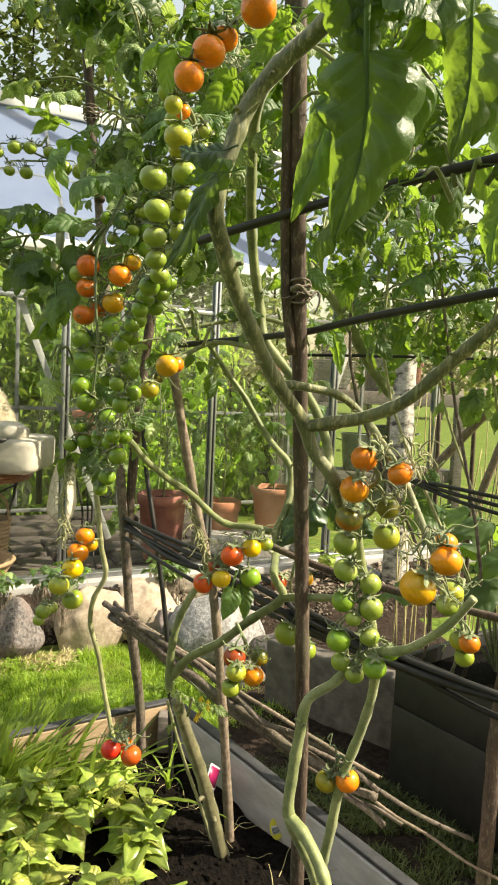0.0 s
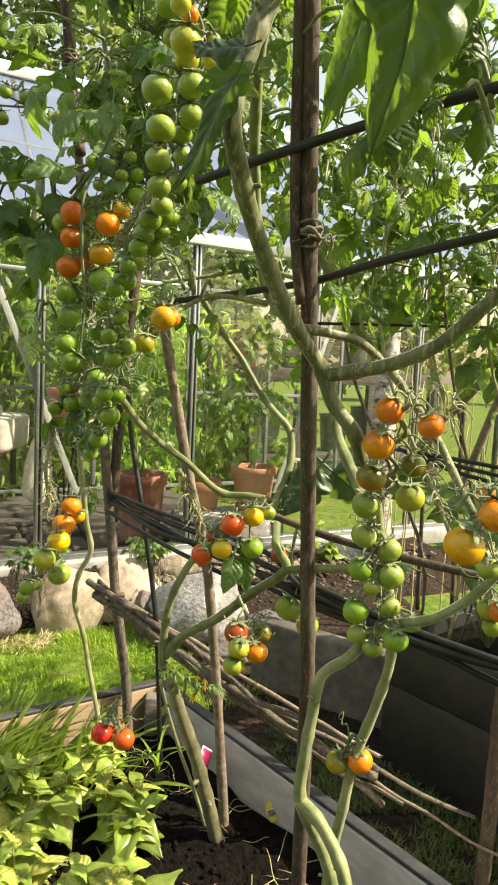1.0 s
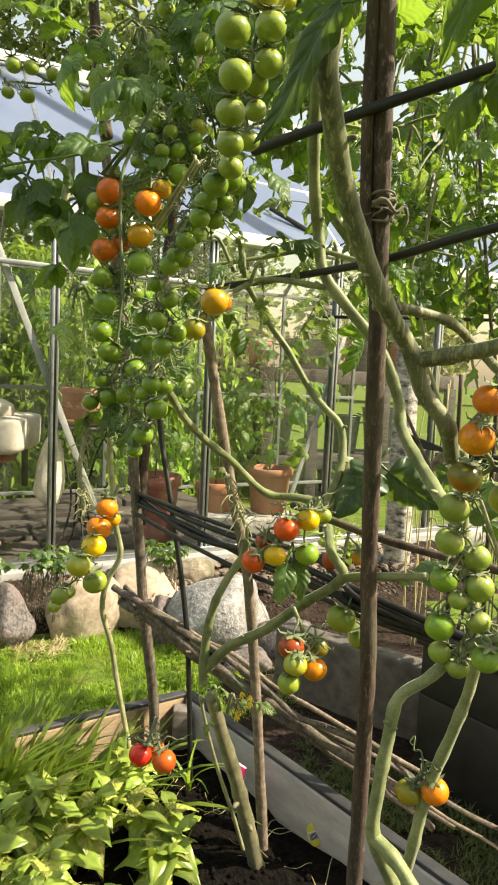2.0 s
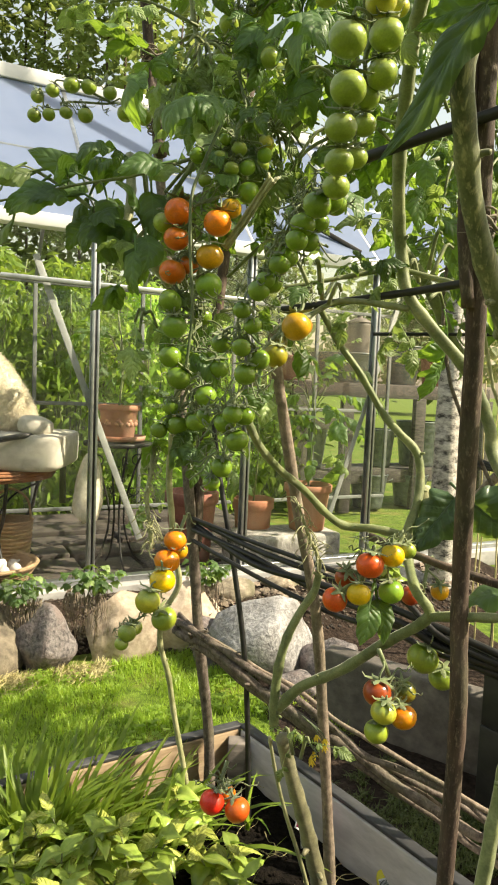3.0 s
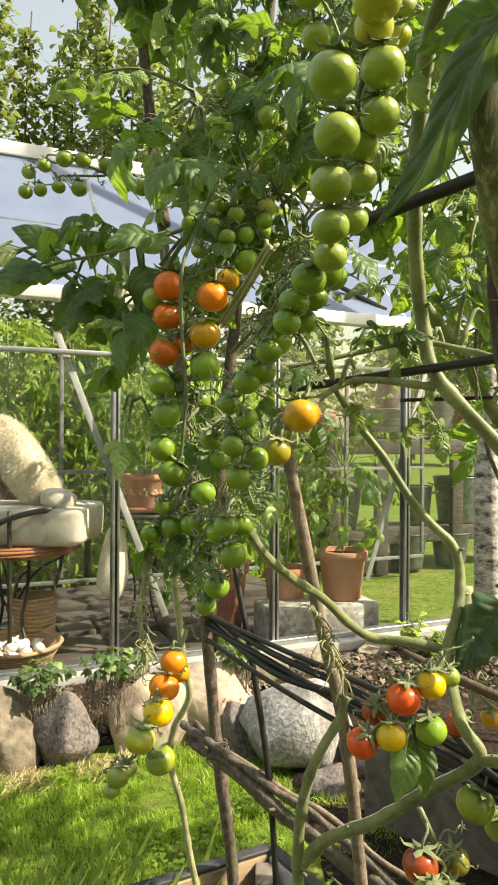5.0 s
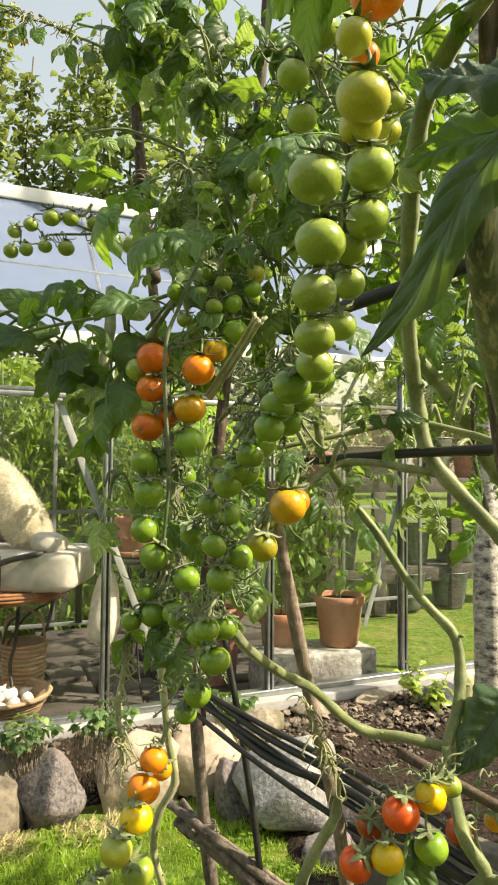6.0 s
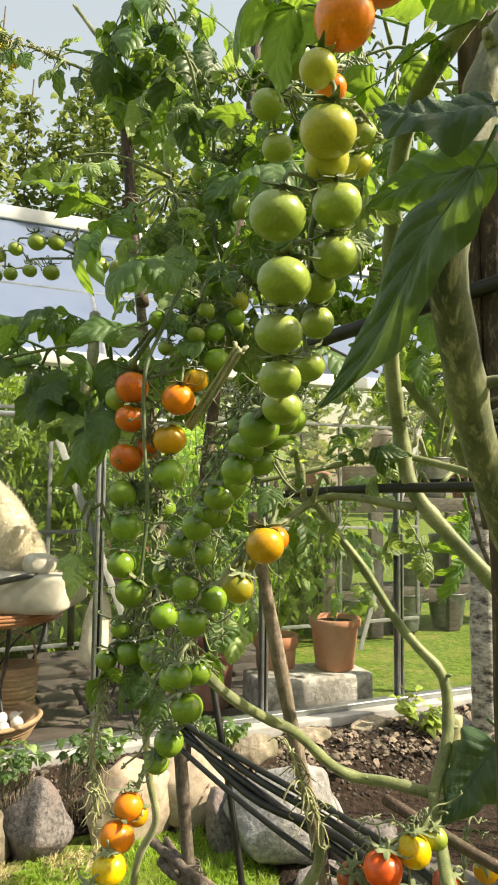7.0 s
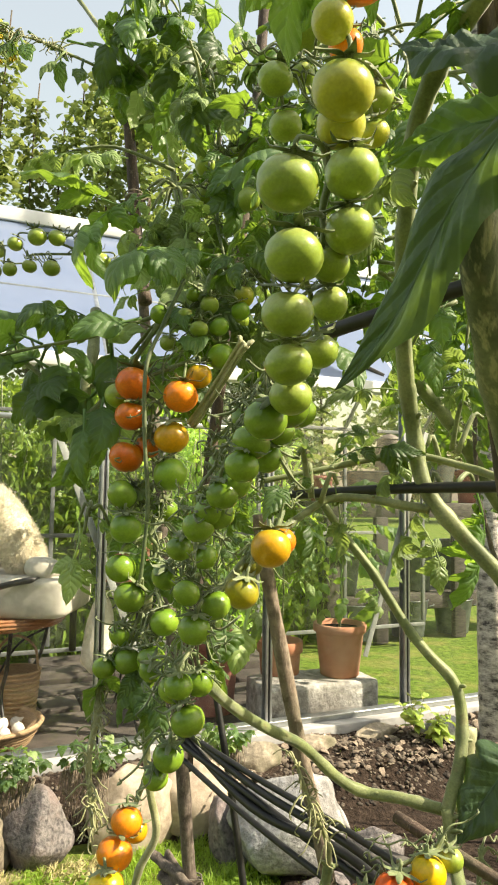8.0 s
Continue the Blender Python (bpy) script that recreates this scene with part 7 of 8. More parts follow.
def iron_table():
    t = thing("iron_table", (-0.93, 4.36, 0.13), "small round wrought iron table with scrolled legs", "table")
    bm = bmesh.new()
    turned(bm, [(0.01, 0.876), (0.2, 0.876), (0.205, 0.884), (0.205, 0.897), (0.2, 0.9), (0.01, 0.9)], (-0.93, 4.36, 0), 30)
    part("tabletop", bm, IRON, t)
    for k in range(4):
        a = k * math.pi / 2 + 0.5
        d = Vector((math.cos(a), math.sin(a), 0))
        c = Vector((-0.93, 4.36, 0))
        bm = bmesh.new()
        tube(bm, [c + d * 0.18 + Vector((0, 0, 0.88)), c + d * 0.10 + Vector((0, 0, 0.70)), c + d * 0.045 + Vector((0, 0, 0.45)), c + d * 0.10 + Vector((0, 0, 0.22)), c + d * 0.19 + Vector((0, 0, 0.13))], 0.007, 0.006, 7, 6)
        scroll(bm, c + d * 0.12 + Vector((0, 0, 0.78)), 0.05, a)
        scroll(bm, c + d * 0.10 + Vector((0, 0, 0.60)), 0.04, a, -1)
        part("leg", bm, IRON, t)


iron_table()


def armchair():
    c = thing("armchair", (-1.72, 4.40, 0.12), "iron armchair with an orange brown wicker seat and wicker back", "chair")
    at = Vector((-1.72, 4.40, 0))
    bm = bmesh.new()
    turned(bm, [(0.01, 0.665), (0.33, 0.665), (0.37, 0.68), (0.385, 0.70), (0.37, 0.725), (0.33, 0.73), (0.01, 0.72)], at, 40)
    for z, r in ((0.668, 0.372), (0.685, 0.388), (0.703, 0.392), (0.72, 0.386)):
        tube(bm, ring_points(at, r, z, 28), 0.010, 0.010, 6, 2, 0.25, int(z * 1000))
    part("seat", bm, WICKER, c)
    bm = bmesh.new()
    m = Matrix.Translation((-1.88, 4.52, 1.00)) @ turn_to((0.8, -0.6, 0.25))
    turned(bm, [(0.01, -0.02), (0.26, -0.02), (0.30, 0.0), (0.26, 0.02), (0.01, 0.015)], (0, 0, 0), 30, m @ Matrix.Rotation(math.pi / 2, 4, "Y"))
    for r in (0.07, 0.13, 0.19, 0.25, 0.30):
        tube(bm, [m @ Vector((0.02, math.cos(a) * r, math.sin(a) * r)) for a in [k * math.pi / 12 for k in range(25)]], 0.011, 0.011, 6, 2, 0.25, int(r * 100))
    part("backrest", bm, WICKER_DARK, c, "dark brown woven wicker backrest")
    for k, a in enumerate((-2.3, -0.9, 0.7, 2.2)):
        d = Vector((math.cos(a), math.sin(a), 0))
        bm = bmesh.new()
        tube(bm, [at + d * 0.33 + Vector((0, 0, 0.68)), at + d * 0.28 + Vector((0, 0, 0.45)), at + d * 0.20 + Vector((0, 0, 0.30)), at + d * 0.30 + Vector((0, 0, 0.12))], 0.011, 0.010, 8, 6)
        tube(bm, [at + d * 0.33 + Vector((0, 0, 0.6)), at + d * 0.15 + Vector((0, 0, 0.52)), at + d * 0.04 + Vector((0, 0, 0.36)), at + d * 0.02 + Vector((0, 0, 0.3))], 0.007, 0.006, 7, 6)
        part("leg", bm, IRON, c)
    bm = bmesh.new()
    arm = [at + Vector(q) for q in ((0.05, -0.36, 0.68), (0.06, -0.38, 0.85), (0.28, -0.34, 0.93), (0.40, -0.20, 0.92), (0.46, 0.0, 0.86), (0.44, 0.05, 0.70), (0.44, 0.05, 0.50))]
    tube(bm, arm, 0.016, 0.02, 8, 6)
    part("armrest", bm, IRON, c, "bent black iron armrest")
    bm = bmesh.new()
    tube(bm, [at + Vector(q) for q in ((0.13, -0.34, 0.12), (0.13, -0.35, 0.5), (0.13, -0.36, 0.93))], 0.012, 0.012, 8, 4)
    part("post", bm, IRON, c)


armchair()


def soft_lump(name, at, size, seed, material, label, category, m=None, rough=0.06, fine=0.0, taper=0.0, square=0.8):
    bm = bmesh.new()
    bmesh.ops.create_icosphere(bm, subdivisions=4, radius=1)
    off = Vector((seed, seed * 2, 0))
    for v in bm.verts:
        p = v.co.copy()
        p *= 1 + rough * noise.noise(p * 1.8 + off) + fine * noise.noise(p * 9 + off) + fine * 0.7 * noise.noise(p * 22 + off)
        k = 1 + taper * p.z
        v.co = Vector((math.copysign(abs(p.x) ** square, p.x) * size[0] * k, math.copysign(abs(p.y) ** square, p.y) * size[1] * k, math.copysign(abs(p.z) ** (square + 0.05), p.z) * size[2]))
    bm.transform(Matrix.Translation(at) @ (m or Matrix()))
    return lone(name, bm, material, label, category)


soft_lump("cushion", (-1.60, 4.36, 0.835), (0.385, 0.28, 0.112), 2, LINEN, "cream linen seat cushion lying on the wicker chair", "cushion", None, 0.05, 0.012, 0.05, 0.22)
fleece = soft_lump("sheepskin", (-1.615, 4.30, 1.175), (0.115, 0.13, 0.31), 3, FLEECE, "thick cream sheepskin draped over the chair back", "sheepskin", Matrix.Rotation(-0.6, 4, "Y"), 0.08, 0.02)


def wool(r):
    d = Vector((r.gauss(0, 1), r.gauss(0, 1), r.gauss(0, 1))).normalized()
    turn = Matrix.Translation((-1.615, 4.30, 1.175)) @ Matrix.Rotation(-0.6, 4, "Y")
    p = turn @ Vector((math.copysign(abs(d.x) ** 0.8, d.x) * 0.113, math.copysign(abs(d.y) ** 0.8, d.y) * 0.128, math.copysign(abs(d.z) ** 0.85, d.z) * 0.305))
    return Matrix.Translation(p) @ turn_to(turn.to_3x3() @ d + Vector((r.uniform(-0.6, 0.6), r.uniform(-0.6, 0.6), r.uniform(-0.9, 0.3))), r.uniform(0, 6)) @ Matrix.Rotation(1.2, 4, "Y") @ Matrix.Scale(r.uniform(0.5, 1.2), 4)


locks = scattered("wool", 16000, wool, blade_shapes(0.030, 0.0016, (0.6, 1.2, 1.8)), WOOL, "curly cream wool locks", "", 21)
locks.parent = fleece
soft_lump("folded_cloth", (-1.375, 4.20, 0.985), (0.095, 0.10, 0.06), 4, LINEN, "white folded cloth on the chair arm", "cloth", Matrix.Rotation(0.2, 4, "Y"), 0.12)
soft_lump("hanging_fleece", (-1.075, 4.25, 0.64), (0.080, 0.065, 0.215), 5, FLEECE, "cream fleece hanging down beside the chair", "sheepskin", Matrix.Rotation(0.06, 4, "Y"), 0.14, 0.02, -0.42)


def basket():
    at = Vector((-1.58, 4.10, 0.10))
    b = thing("basket", at, "shallow round straw basket on the flagstones", "basket")
    bm = bmesh.new()
    turned(bm, [(0.01, 0), (0.18, 0), (0.235, 0.09), (0.245, 0.10), (0.225, 0.10), (0.17, 0.02), (0.01, 0.015)], at, 34)
    for k in range(6):
        tube(bm, ring_points(at, 0.19 + 0.010 * k, 0.012 + 0.017 * k, 24), 0.008, 0.008, 6, 2, 0.3, k)
    part("bowl", bm, WICKER_PALE, b)
    bm = bmesh.new()
    tube(bm, ring_points(at, 0.245, 0.105, 24), 0.013, 0.013, 6, 2, 0.3, 9)
    part("rim", bm, WICKER_PALE, b)
    rnd = random.Random(8)
    for k in range(13):
        a, r = k * 2.4, 0.045 * math.sqrt(k)
        bm = bmesh.new()
        turned(bm, [(0.003, 0), (0.022, 0.006), (0.034, 0.026), (0.026, 0.046), (0.008, 0.06), (0.003, 0.075)], (0, 0, 0), 14)
        bm.transform(Matrix.Translation(at + Vector((math.cos(a) * r, math.sin(a) * r, 0.045 + 0.03 * (k < 4)))) @ Euler((rnd.uniform(-1, 1), rnd.uniform(-1, 1), 0)).to_matrix().to_4x4())
        lone("onion", bm, EGG, "white onion lying in a straw basket", "onion", "onions in the basket")


basket()


def tall_basket():
    at = Vector((-1.585, 4.42, 0.12))
    b = thing("basket", at, "tall brown wicker basket under the chair", "basket")
    bm = bmesh.new()
    turned(bm, [(0.01, 0.004), (0.10, 0.0), (0.125, 0.27), (0.115, 0.27), (0.09, 0.02), (0.01, 0.015)], at, 28)
    part("body", bm, WICKER_PALE, b)
    for k in range(11):
        bm = bmesh.new()
        tube(bm, ring_points(at, 0.106 + 0.0022 * k, 0.02 + 0.025 * k, 20), 0.008, 0.008, 6, 2, 0.3, k)
        part("weave_ring", bm, WICKER_PALE, b)
    bm = bmesh.new()
    tube(bm, [at + Vector(q) for q in ((-0.125, 0, 0.26), (-0.10, 0, 0.40), (0, 0, 0.46), (0.10, 0, 0.40), (0.125, 0, 0.26))], 0.008, 0.008, 6, 5, 0.2, 3)
    part("handle", bm, WICKER_PALE, b)


tall_basket()


# ---- beyond the greenhouse ----
BM = Matrix.Translation(GHM @ Vector((3.53, 2.30, 0))) @ GHM.to_3x3().to_4x4()


def on_bench(s, v, z):
    return BM @ Vector((s, v, z))


def bench():
    b = thing("potting_bench", on_bench(0, 0.2, 0), "rough grey timber bench with two plank shelves", "bench")
    for z in (1.345, 0.44):
        for k in range(3):
            bm = bmesh.new()
            box(bm, (-1.05, 0.05 + 0.17 * k, z - 0.055), (1.55, 0.21 + 0.17 * k, z), BM, 0.006)
            part("shelf_plank", bm, DARK_TIMBER, b)
        bm = bmesh.new()
        box(bm, (-1.05, 0.02, z - 0.15), (1.55, 0.048, z - 0.008), BM, 0.006)
        part("front_rail", bm, DARK_TIMBER, b)
    for x in (-0.97, -0.43, 0.50, 1.47):
        bm = bmesh.new()
        box(bm, (x - 0.07, -0.045, 0), (x + 0.07, 0.018, 1.20), BM, 0.008)
        part("leg", bm, DARK_TIMBER, b)
    bm = bmesh.new()
    box(bm, (-0.97, -0.02, 0.86), (-0.43, 0.016, 0.98), BM, 0.006)
    part("cross_rail", bm, DARK_TIMBER, b)


bench()


def bucket(at, r, high, seed, label, oval=1.0):
    b = thing("zinc_bucket", at, label, "bucket", "zinc buckets")
    m = Matrix.Translation(at) @ Matrix.Diagonal((oval, 1, 1, 1))
    bm = bmesh.new()
    turned(bm, [(r * 0.75, 0), (r * 0.77, 0.01), *((r * (0.77 + 0.21 * k / 18 + (0.018 if k % 3 == 0 else 0.0)), high * (0.05 + 0.9 * k / 18)) for k in range(19)), (r * 0.98, high * 0.97), (r, high), (r * 0.96, high), (r * 0.75, high * 0.06), (0.01, high * 0.05)], (0, 0, 0), 30, m)
    part("body", bm, ZINC, b)
    bm = bmesh.new()
    tube(bm, [m @ p for p in ring_points((0, 0, 0), r, high, 24)], 0.009, 0.009, 7, 2)
    part("rim", bm, ZINC, b)
    for s in (-1, 1):
        bm = bmesh.new()
        tube(bm, [m @ Vector((s * r * 0.97, -0.05, high * 0.82)), m @ Vector((s * (r + 0.05), -0.03, high * 0.86)), m @ Vector((s * (r + 0.05), 0.03, high * 0.86)), m @ Vector((s * r * 0.97, 0.05, high * 0.82))], 0.007, 0.007, 6, 4)
        part("handle", bm, ZINC, b)


def lidded_jar(at, r, high):
    j = thing("lidded_jar", at, "tall grey brown stoneware jar with a knobbed lid", "jar")
    bm = bmesh.new()
    turned(bm, [(0.01, 0), (r * 0.7, 0), (r * 0.95, high * 0.3), (r, high * 0.62), (r * 0.8, high * 0.82), (r * 0.84, high * 0.85), (0.01, high * 0.85)], at, 28, None, 0.01)
    part("body", bm, STONEWARE, j)
    bm = bmesh.new()
    turned(bm, [(r * 0.86, high * 0.854), (r * 0.88, high * 0.87), (r * 0.4, high * 0.93), (r * 0.16, high * 0.945), (r * 0.26, high * 0.98), (r * 0.14, high), (0.004, high)], at, 24)
    part("lid", bm, STONEWARE, j)


bucket(on_bench(-0.29, 0.28, 1.345), 0.275, 0.30, 1, "wide oval zinc tub on the upper shelf", 1.35)
bucket(on_bench(0.48, 0.28, 1.345), 0.19, 0.42, 2, "ribbed zinc bucket on the upper shelf")
bucket(on_bench(0.75, 0.28, 0.44), 0.25, 0.50, 3, "ribbed zinc bucket on the lower shelf")
bucket(on_bench(-0.72, 0.30, 0.44), 0.23, 0.42, 4, "zinc bucket in shade on the lower shelf")
bucket(on_bench(0.20, 0.26, 0.44), 0.165, 0.41, 5, "small dull zinc bucket on the lower shelf")
clay_pot(on_bench(-0.92, 0.30, 1.345), 0.13, 0.25, RED_CLAY, "dull red clay pot on the upper shelf")
clay_pot(on_bench(0.92, 0.28, 1.345), 0.165, 0.36, RED_CLAY, "dull red clay pot on the upper shelf")
pot_plant(on_bench(-0.45, 0.34, 1.53), 0.26, 0.20, 12, 83, "leafy plant standing in the zinc tub", 0.8, 0.7)
pot_plant(on_bench(0.48, 0.28, 1.67), 0.42, 0.25, 16, 81, "leafy plant standing in a zinc bucket", 0.9, 0.8)
pot_plant(on_bench(0.92, 0.28, 1.62), 0.34, 0.22, 12, 84, "leafy plant growing in a red clay pot", 0.9, 0.8)
pot_plant(on_bench(1.3, 0.30, 1.345), 0.5, 0.25, 12, 82, "leafy plant on the upper shelf", 1.2, 0.8)
bucket(on_bench(-0.02, 0.12, 0.02), 0.20, 0.36, 6, "pale worn zinc bucket standing under the bench")
bucket(on_bench(0.55, 0.14, 0.02), 0.20, 0.34, 7, "dull zinc bucket standing under the bench")
bucket(on_bench(-0.62, 0.16, 0.02), 0.21, 0.34, 8, "dull zinc bucket standing under the bench")
lidded_jar(on_bench(-0.03, 0.42, 1.345), 0.16, 0.76)


def birch():
    b = thing("birch_tree", (1.0, 4.2, 0), "birch with white and black peeling bark", "tree")
    bm = bmesh.new()
    tube(bm, [(0.99, 4.2, -0.05), (1.0, 4.2, 0.25), (0.99, 4.2, 0.9), (0.995, 4.22, 1.6), (1.02, 4.25, 2.6), (0.99, 4.3, 4.6), (1.0, 4.3, 7.8), (0.98, 4.3, 11.6)], 0.086, 0.03, 20, 9, 0.10, 3)
    part("trunk", bm, BIRCH, b)
    rnd = random.Random(2)
    bm = bmesh.new()
    for k in range(9):
        z = 8.4 + 0.32 * k
        a = k * 2.4
        d = Vector((math.cos(a), math.sin(a), 0.5))
        p = Vector((0.96, 4.28, z))
        tube(bm, [p, p + d * 0.5, p + d * 1.0 + Vector((0, 0, -0.1))], 0.018, 0.006, 7, 4, 0.2, k)
    part("limbs", bm, BARK, b)
    shapes = [bmesh.new() for _ in range(2)]
    for i, s in enumerate(shapes):
        leaflet(s, Matrix(), 0.055, 0.042, 4, 2, 0.5, 0.3, 0.1, 0, i)

    def place(r):
        k = r.randrange(9)
        a = k * 2.4
        p = Vector((0.96, 4.28, 8.4 + 0.32 * k)) + Vector((math.cos(a), math.sin(a), 0.4)) * r.uniform(0.3, 1.1) + Vector((r.gauss(0, 0.2), r.gauss(0, 0.2), r.gauss(-0.1, 0.2)))
        return Matrix.Translation(p) @ Euler((r.uniform(-1, 1), r.uniform(0, 1.4), r.uniform(0, 6))).to_matrix().to_4x4()

    crown = scattered("crown", 3000, place, shapes, LEAF_HOP, "", "", 31)
    crown.parent = b
    crown.location = -b.location


birch()


def leaf_set(long, wide, n=3, rows=4):
    res = []
    for k in range(n):
        bm = bmesh.new()
        leaflet(bm, Matrix(), long, wide, rows, 2, 0.4 + 0.3 * k, 0.3, 0.0, 0.04, k)
        res.append(bm)
    return res


def climbers():
    """Tall poles of climbing leaves behind the greenhouse."""
    rnd = random.Random(12)
    for k in range(21):
        x = -4.3 + 0.235 * k + rnd.uniform(-0.06, 0.06)
        y = 7.6 + rnd.uniform(-0.35, 0.5)
        high = rnd.uniform(5.5, 6.5) if x < -1.2 else rnd.uniform(4.4, 5.4)
        if x > 0.4:
            high *= 0.75
        c = thing("climber", (x, y, 0), "tall climbing vine with rounded leaves on a thin pole", "climber", "row of climbers")
        bm = bmesh.new()
        tube(bm, [(x, y, 0), (x + 0.03, y, high * 0.4), (x - 0.02, y, high * 0.8), (x + 0.05, y, high + 0.25)], 0.018, 0.008, 6, 5, 0.2, k)
        part("stem", bm, BARK, c)

        def place(r, x=x, y=y, high=high):
            z = high * r.random() ** 0.8
            w = 0.17 * (1.25 - 0.75 * z / high)
            a = r.uniform(0, 6.3)
            p = Vector((x + r.gauss(0, w), y + r.gauss(0, w), z))
            return Matrix.Translation(p) @ turn_to((math.cos(a), math.sin(a) - 0.3, r.uniform(-0.7, 0.1)), r.uniform(-0.4, 0.4)) @ Matrix.Scale(r.uniform(0.6, 1.2), 4)

        crown = scattered("leaves", 1350, place, leaf_set(0.09, 0.085), LEAF_HOP, "", "", 200 + k)
        crown.parent = c
        crown.location = -c.location


climbers()


def thicket():
    """Bright narrow-leaved shrubs close behind the glass."""
    for k, (x, y, high, wide, n) in enumerate(((-3.2, 6.2, 2.3, 0.45, 2600), (-2.45, 6.3, 2.4, 0.45, 2800), (-1.75, 6.5, 2.3, 0.42, 2800), (-1.1, 6.75, 2.2, 0.4, 2400), (-0.5, 6.95, 1.9, 0.38, 1800), (0.1, 7.3, 1.2, 0.4, 900))):
        s = thing("shrub", (x, y, 0), "sunlit shrub with narrow bright green leaves", "shrub", "shrubs behind the greenhouse")
        rnd = random.Random(k)
        bm = bmesh.new()
        for j in range(9):
            a = j * 0.7
            tube(bm, [(x, y, 0), (x + math.cos(a) * wide * 0.4, y + math.sin(a) * wide * 0.4, high * 0.5), (x + math.cos(a) * wide * 0.8, y + math.sin(a) * wide * 0.8, high * rnd.uniform(0.8, 1.0))], 0.012, 0.005, 5, 4, 0.2, j)
        part("branches", bm, STEM, s)

        def place(r, x=x, y=y, high=high, wide=wide):
            z = high * (0.05 + 0.95 * r.random())
            a = r.uniform(0, 6.3)
            p = Vector((x + r.gauss(0, wide * 0.6), y + r.gauss(0, wide * 0.5), z))
            if noise.noise(p * 2.6) < r.uniform(-0.25, 0.15):
                return None
            return Matrix.Translation(p) @ turn_to((math.cos(a) * 0.6, math.sin(a) * 0.6, r.uniform(-1.0, 0.4)), r.uniform(-1, 1)) @ Matrix.Scale(r.uniform(0.6, 1.3), 4)

        crown = scattered("leaves", n * 2, place, leaf_set(0.13, 0.034), LEAF_WILLOW, "", "", 300 + k)
        crown.parent = s
        crown.location = -s.location


thicket()


def reeds():
    rnd = random.Random(3)
    r = thing("dry_reeds", (0.85, 3.0, 0), "sparse dry yellow reed stalks beside the path", "reeds")
    for k in range(26):
        x, y = rnd.uniform(0.80, 1.40), rnd.uniform(2.95, 3.5)
        high = rnd.uniform(0.7, 1.35)
        bm = bmesh.new()
        tube(bm, [(x, y, 0), (x + rnd.uniform(-0.03, 0.03), y, high * 0.5), (x + rnd.uniform(-0.08, 0.08), y, high)], 0.0042, 0.0025, 5, 4, 0.1, k)
        part("stalk", bm, REED if k % 4 else BARK_GREY, r)
    for a, b in (((0.62, 2.75, 0.85), (1.05, 2.6, 1.42)), ((0.95, 2.9, 0.7), (1.15, 2.75, 1.5))):
        rod([a, (Vector(a) + Vector(b)) / 2 + Vector((0, 0, 0.01)), b], 0.017, BARK_PALE, "garden_pole", "pale weathered pole leaning over the reeds", "pole", "leaning poles", 0.15, 3)
    for x, z in ((0.62, 1.28), (0.76, 1.30)):
        rod([(x + 0.17, 2.75, 0.36), (x + 0.16, 2.75, 0.8), (x + 0.15, 2.75, z)], 0.009, BARK, "garden_pole", "thin dark upright pole", "pole", "upright poles", 0.15, 5)
    for k in range(3):
        rod([(0.42, 2.16, 1.065 + 0.012 * k), (0.54, 1.95, 1.065 - 0.012 * k), (0.64, 1.80, 1.06 - 0.02 * k), (0.92, 1.55, 1.03 - 0.03 * k)], 0.006, BLACK_ROD, "hose", "thin black hose in a loose bundle", "hose", "bundle of black hoses", 0.05, k + 30)
    rod([(0.16, 2.3, 1.42), (0.4, 2.25, 1.425), (0.75, 2.2, 1.43)], 0.005, BLACK_ROD, "trellis_rod", "thin black cross rod among the leaves", "trellis rod", "trellis rods", 0.06, 33)


reeds()


def distance():
    """Far trees and a house that close the view."""
    rnd = random.Random(9)
    for k in range(13):
        x, y = -42 + 7 * k + rnd.uniform(-2, 2), 42 + rnd.uniform(-5, 8)
        high = rnd.uniform(6, 10)
        t = thing("tree", (x, y, 0), "distant broad green tree at the edge of the lawn", "tree", "distant trees")
        bm = bmesh.new()
        tube(bm, [(x, y, 0), (x + 0.1, y, high * 0.4), (x, y, high * 0.85)], 0.25, 0.08, 8, 4, 0.2, k)
        part("trunk", bm, BARK, t)

        def place(r, x=x, y=y, high=high):
            d = Vector((r.gauss(0, 1), r.gauss(0, 1), r.gauss(0, 1)))
            d = d.normalized() * r.random() ** 0.4
            p = Vector((x + d.x * high * 0.42, y + d.y * high * 0.4, high * 0.55 + d.z * high * 0.5))
            return Matrix.Translation(p) @ Euler((r.uniform(-1, 1), r.uniform(-1, 1), r.uniform(0, 6))).to_matrix().to_4x4() @ Matrix.Scale(r.uniform(0.7, 1.3), 4)

        crown = scattered("crown", 900, place, leaf_set(0.7, 0.5, 2, 3), LEAF_HOP, "", "", 400 + k)
        crown.parent = t
        crown.location = -t.location


distance()


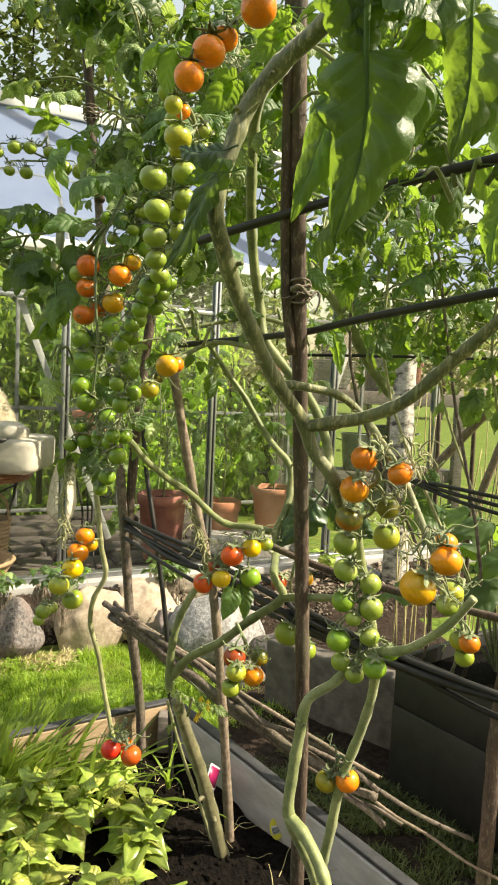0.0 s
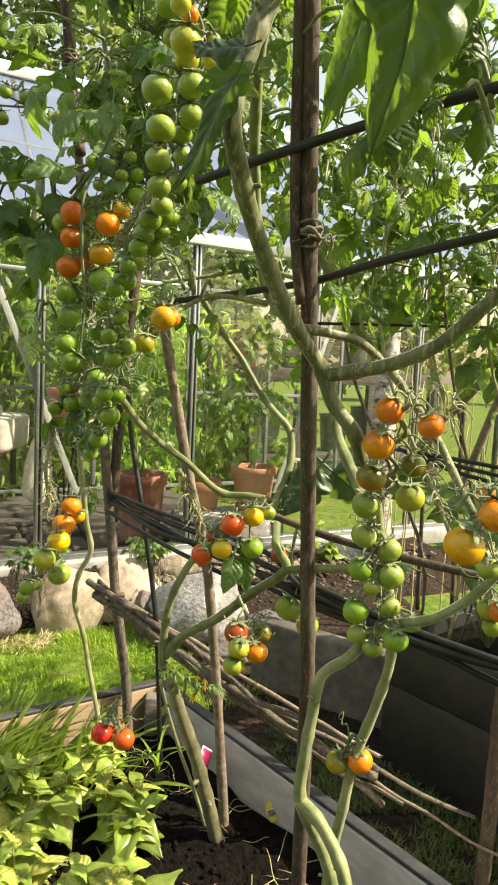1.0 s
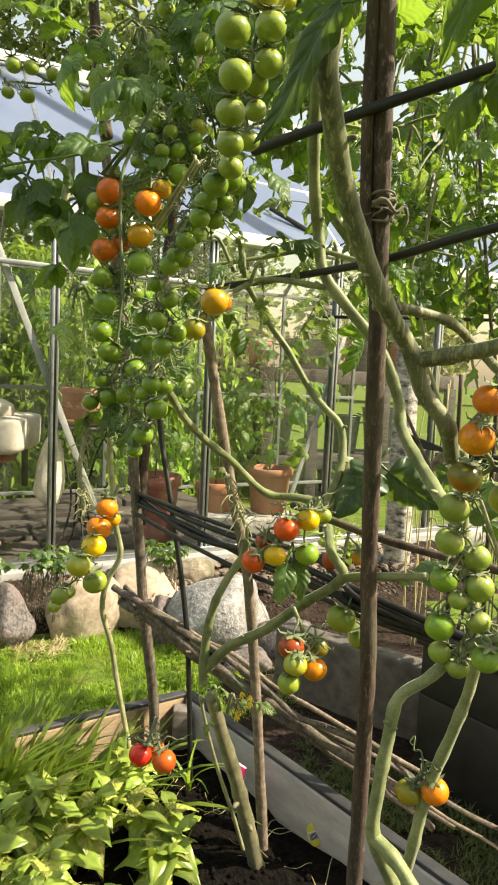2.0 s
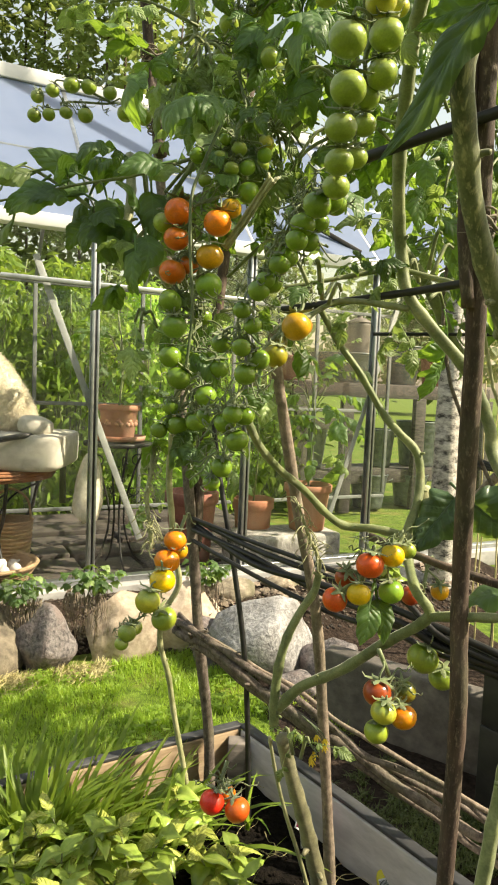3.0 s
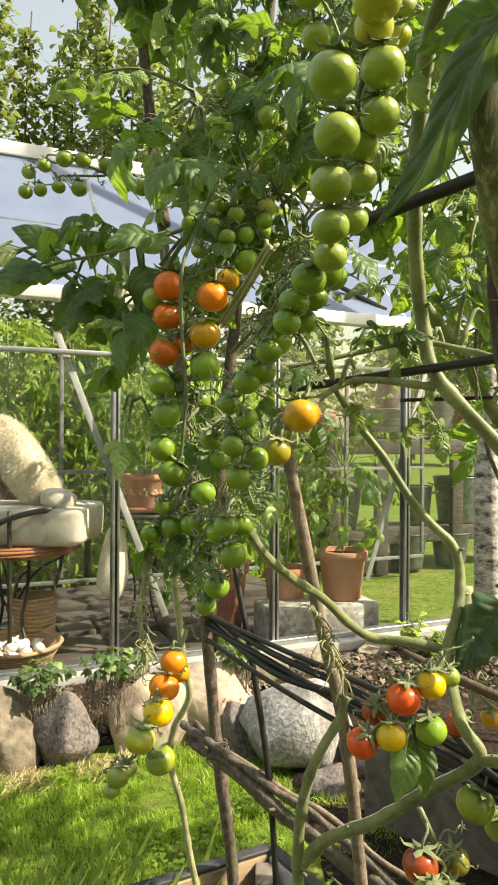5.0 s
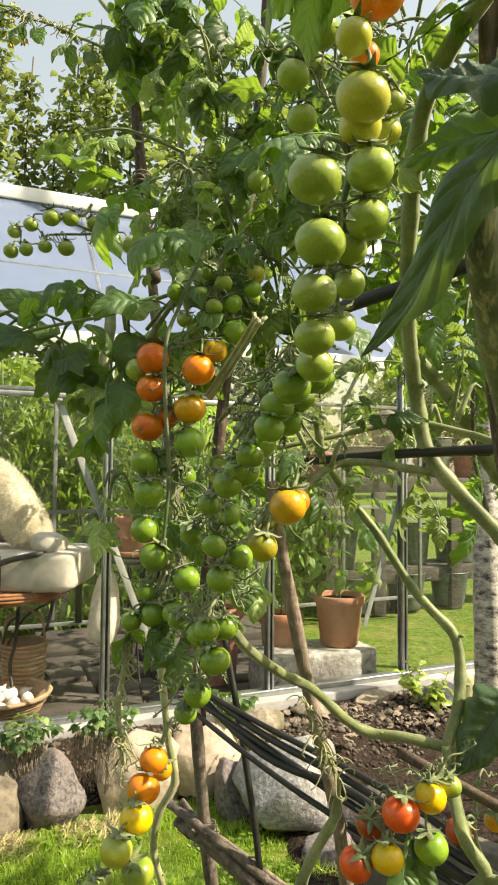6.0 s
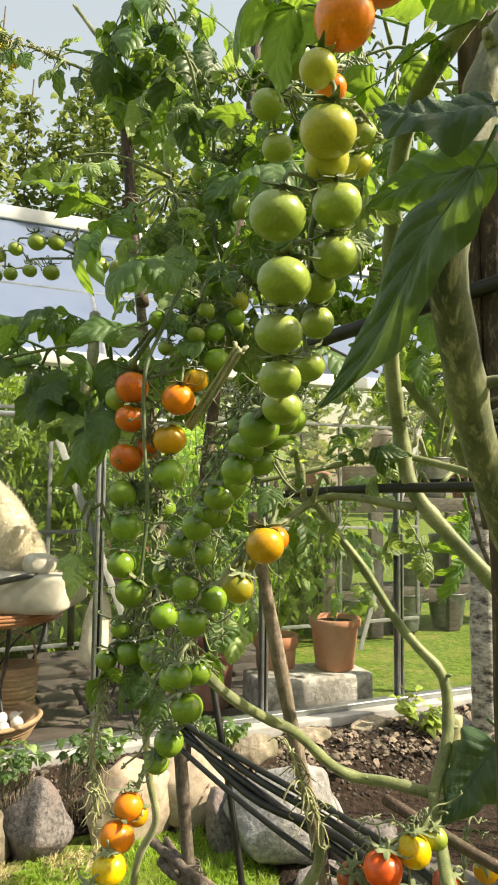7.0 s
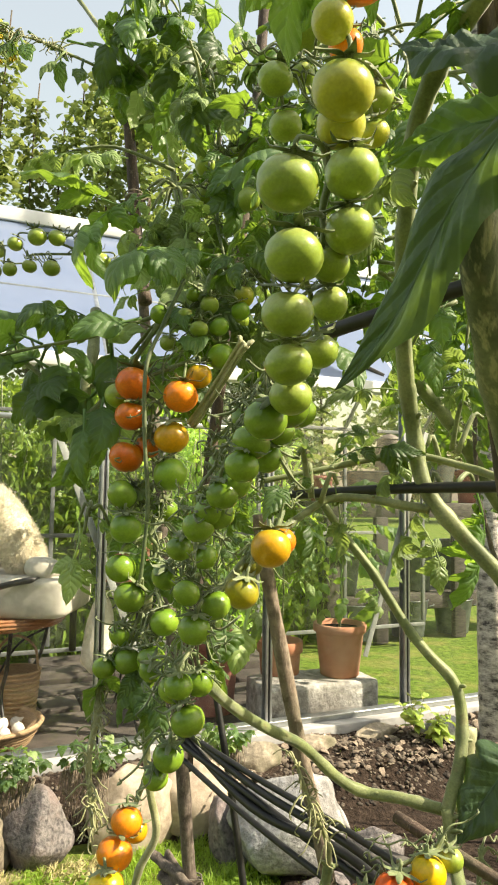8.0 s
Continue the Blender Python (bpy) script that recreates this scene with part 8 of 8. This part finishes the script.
# ---- small things ----
def plant_label():
    p = thing("plant_label", (-0.045, 1.755, 0.27), "pink and white diamond-shaped plant label stuck in the soil", "plant label", "plant labels")
    m = Matrix.Translation((-0.045, 1.745, 0.332)) @ Euler((radians(80), radians(40), radians(52))).to_matrix().to_4x4()
    bm = bmesh.new()
    box(bm, (-0.026, -0.026, -0.0006), (0.026, 0.026, 0.0006), m, 0.0004)
    part("card", bm, WHITE_CARD, p)
    bm = bmesh.new()
    box(bm, (-0.022, -0.022, 0.0006), (0.022, 0.022, 0.0012), m)
    part("picture", bm, PINK, p, "magenta printed face")
    bm = bmesh.new()
    tube(bm, [(-0.045, 1.748, 0.31), (-0.043, 1.752, 0.28), (-0.041, 1.755, 0.25)], 0.0025, 0.0025, 6, 2)
    part("spike", bm, WHITE_CARD, p)
    q = thing("plant_label", (0.108, 1.63, 0.27), "oval yellow plant label lying on dark soil", "plant label", "plant labels")
    m = Matrix.Translation((0.108, 1.62, 0.285)) @ Euler((radians(48), radians(-8), radians(12))).to_matrix().to_4x4()
    bm = bmesh.new()
    turned(bm, [(0.002, 0), (0.017, 0), (0.018, 0.0006), (0.017, 0.0012), (0.002, 0.0012)], (0, 0, 0), 20, m @ Matrix.Diagonal((0.8, 1.25, 1, 1)))
    part("card", bm, YELLOW_CARD, q)
    bm = bmesh.new()
    box(bm, (-0.010, -0.010, 0.0013), (0.010, 0.007, 0.0018), m)
    part("white_field", bm, WHITE_CARD, q)
    for k in range(7):
        bm = bmesh.new()
        box(bm, (-0.009 + 0.0027 * k, -0.008, 0.0019), (-0.0075 + 0.0027 * k, 0.004, 0.0023), m)
        part("bar", bm, INK, q)


plant_label()


def blossom(at, seed):
    rnd = random.Random(seed)
    f = thing("tomato_blossom", at, "small yellow tomato blossoms on a green stalk", "flower", "tomato blossoms")
    at = Vector(at)
    for k in range(3):
        c = at + Vector((rnd.uniform(-0.02, 0.02), rnd.uniform(-0.01, 0.01), rnd.uniform(-0.02, 0.02)))
        bm = bmesh.new()
        tube(bm, [at + Vector((-0.02, 0.01, 0.03)), at.lerp(c, 0.5) + Vector((0, 0, 0.012)), c], 0.001, 0.0008, 4, 3)
        part("stalk", bm, CALYX, f)
        bm = bmesh.new()
        for j in range(5):
            leaflet(bm, Matrix.Translation(c) @ Matrix.Rotation(j * 1.257, 4, "Z") @ Matrix.Rotation(0.9 + rnd.uniform(-0.2, 0.2), 4, "Y"), 0.012, 0.0045, 4, 2, 0.3, 0.3, 0, 0, j)
        part("petals", bm, FLOWER, f)


blossom((-0.062, 1.40, 0.655), 1)
blossom((-0.075, 1.40, 0.70), 2)
blossom((-0.655, 1.795, 2.252), 3)
blossom((-0.655, 1.80, 2.20), 4)
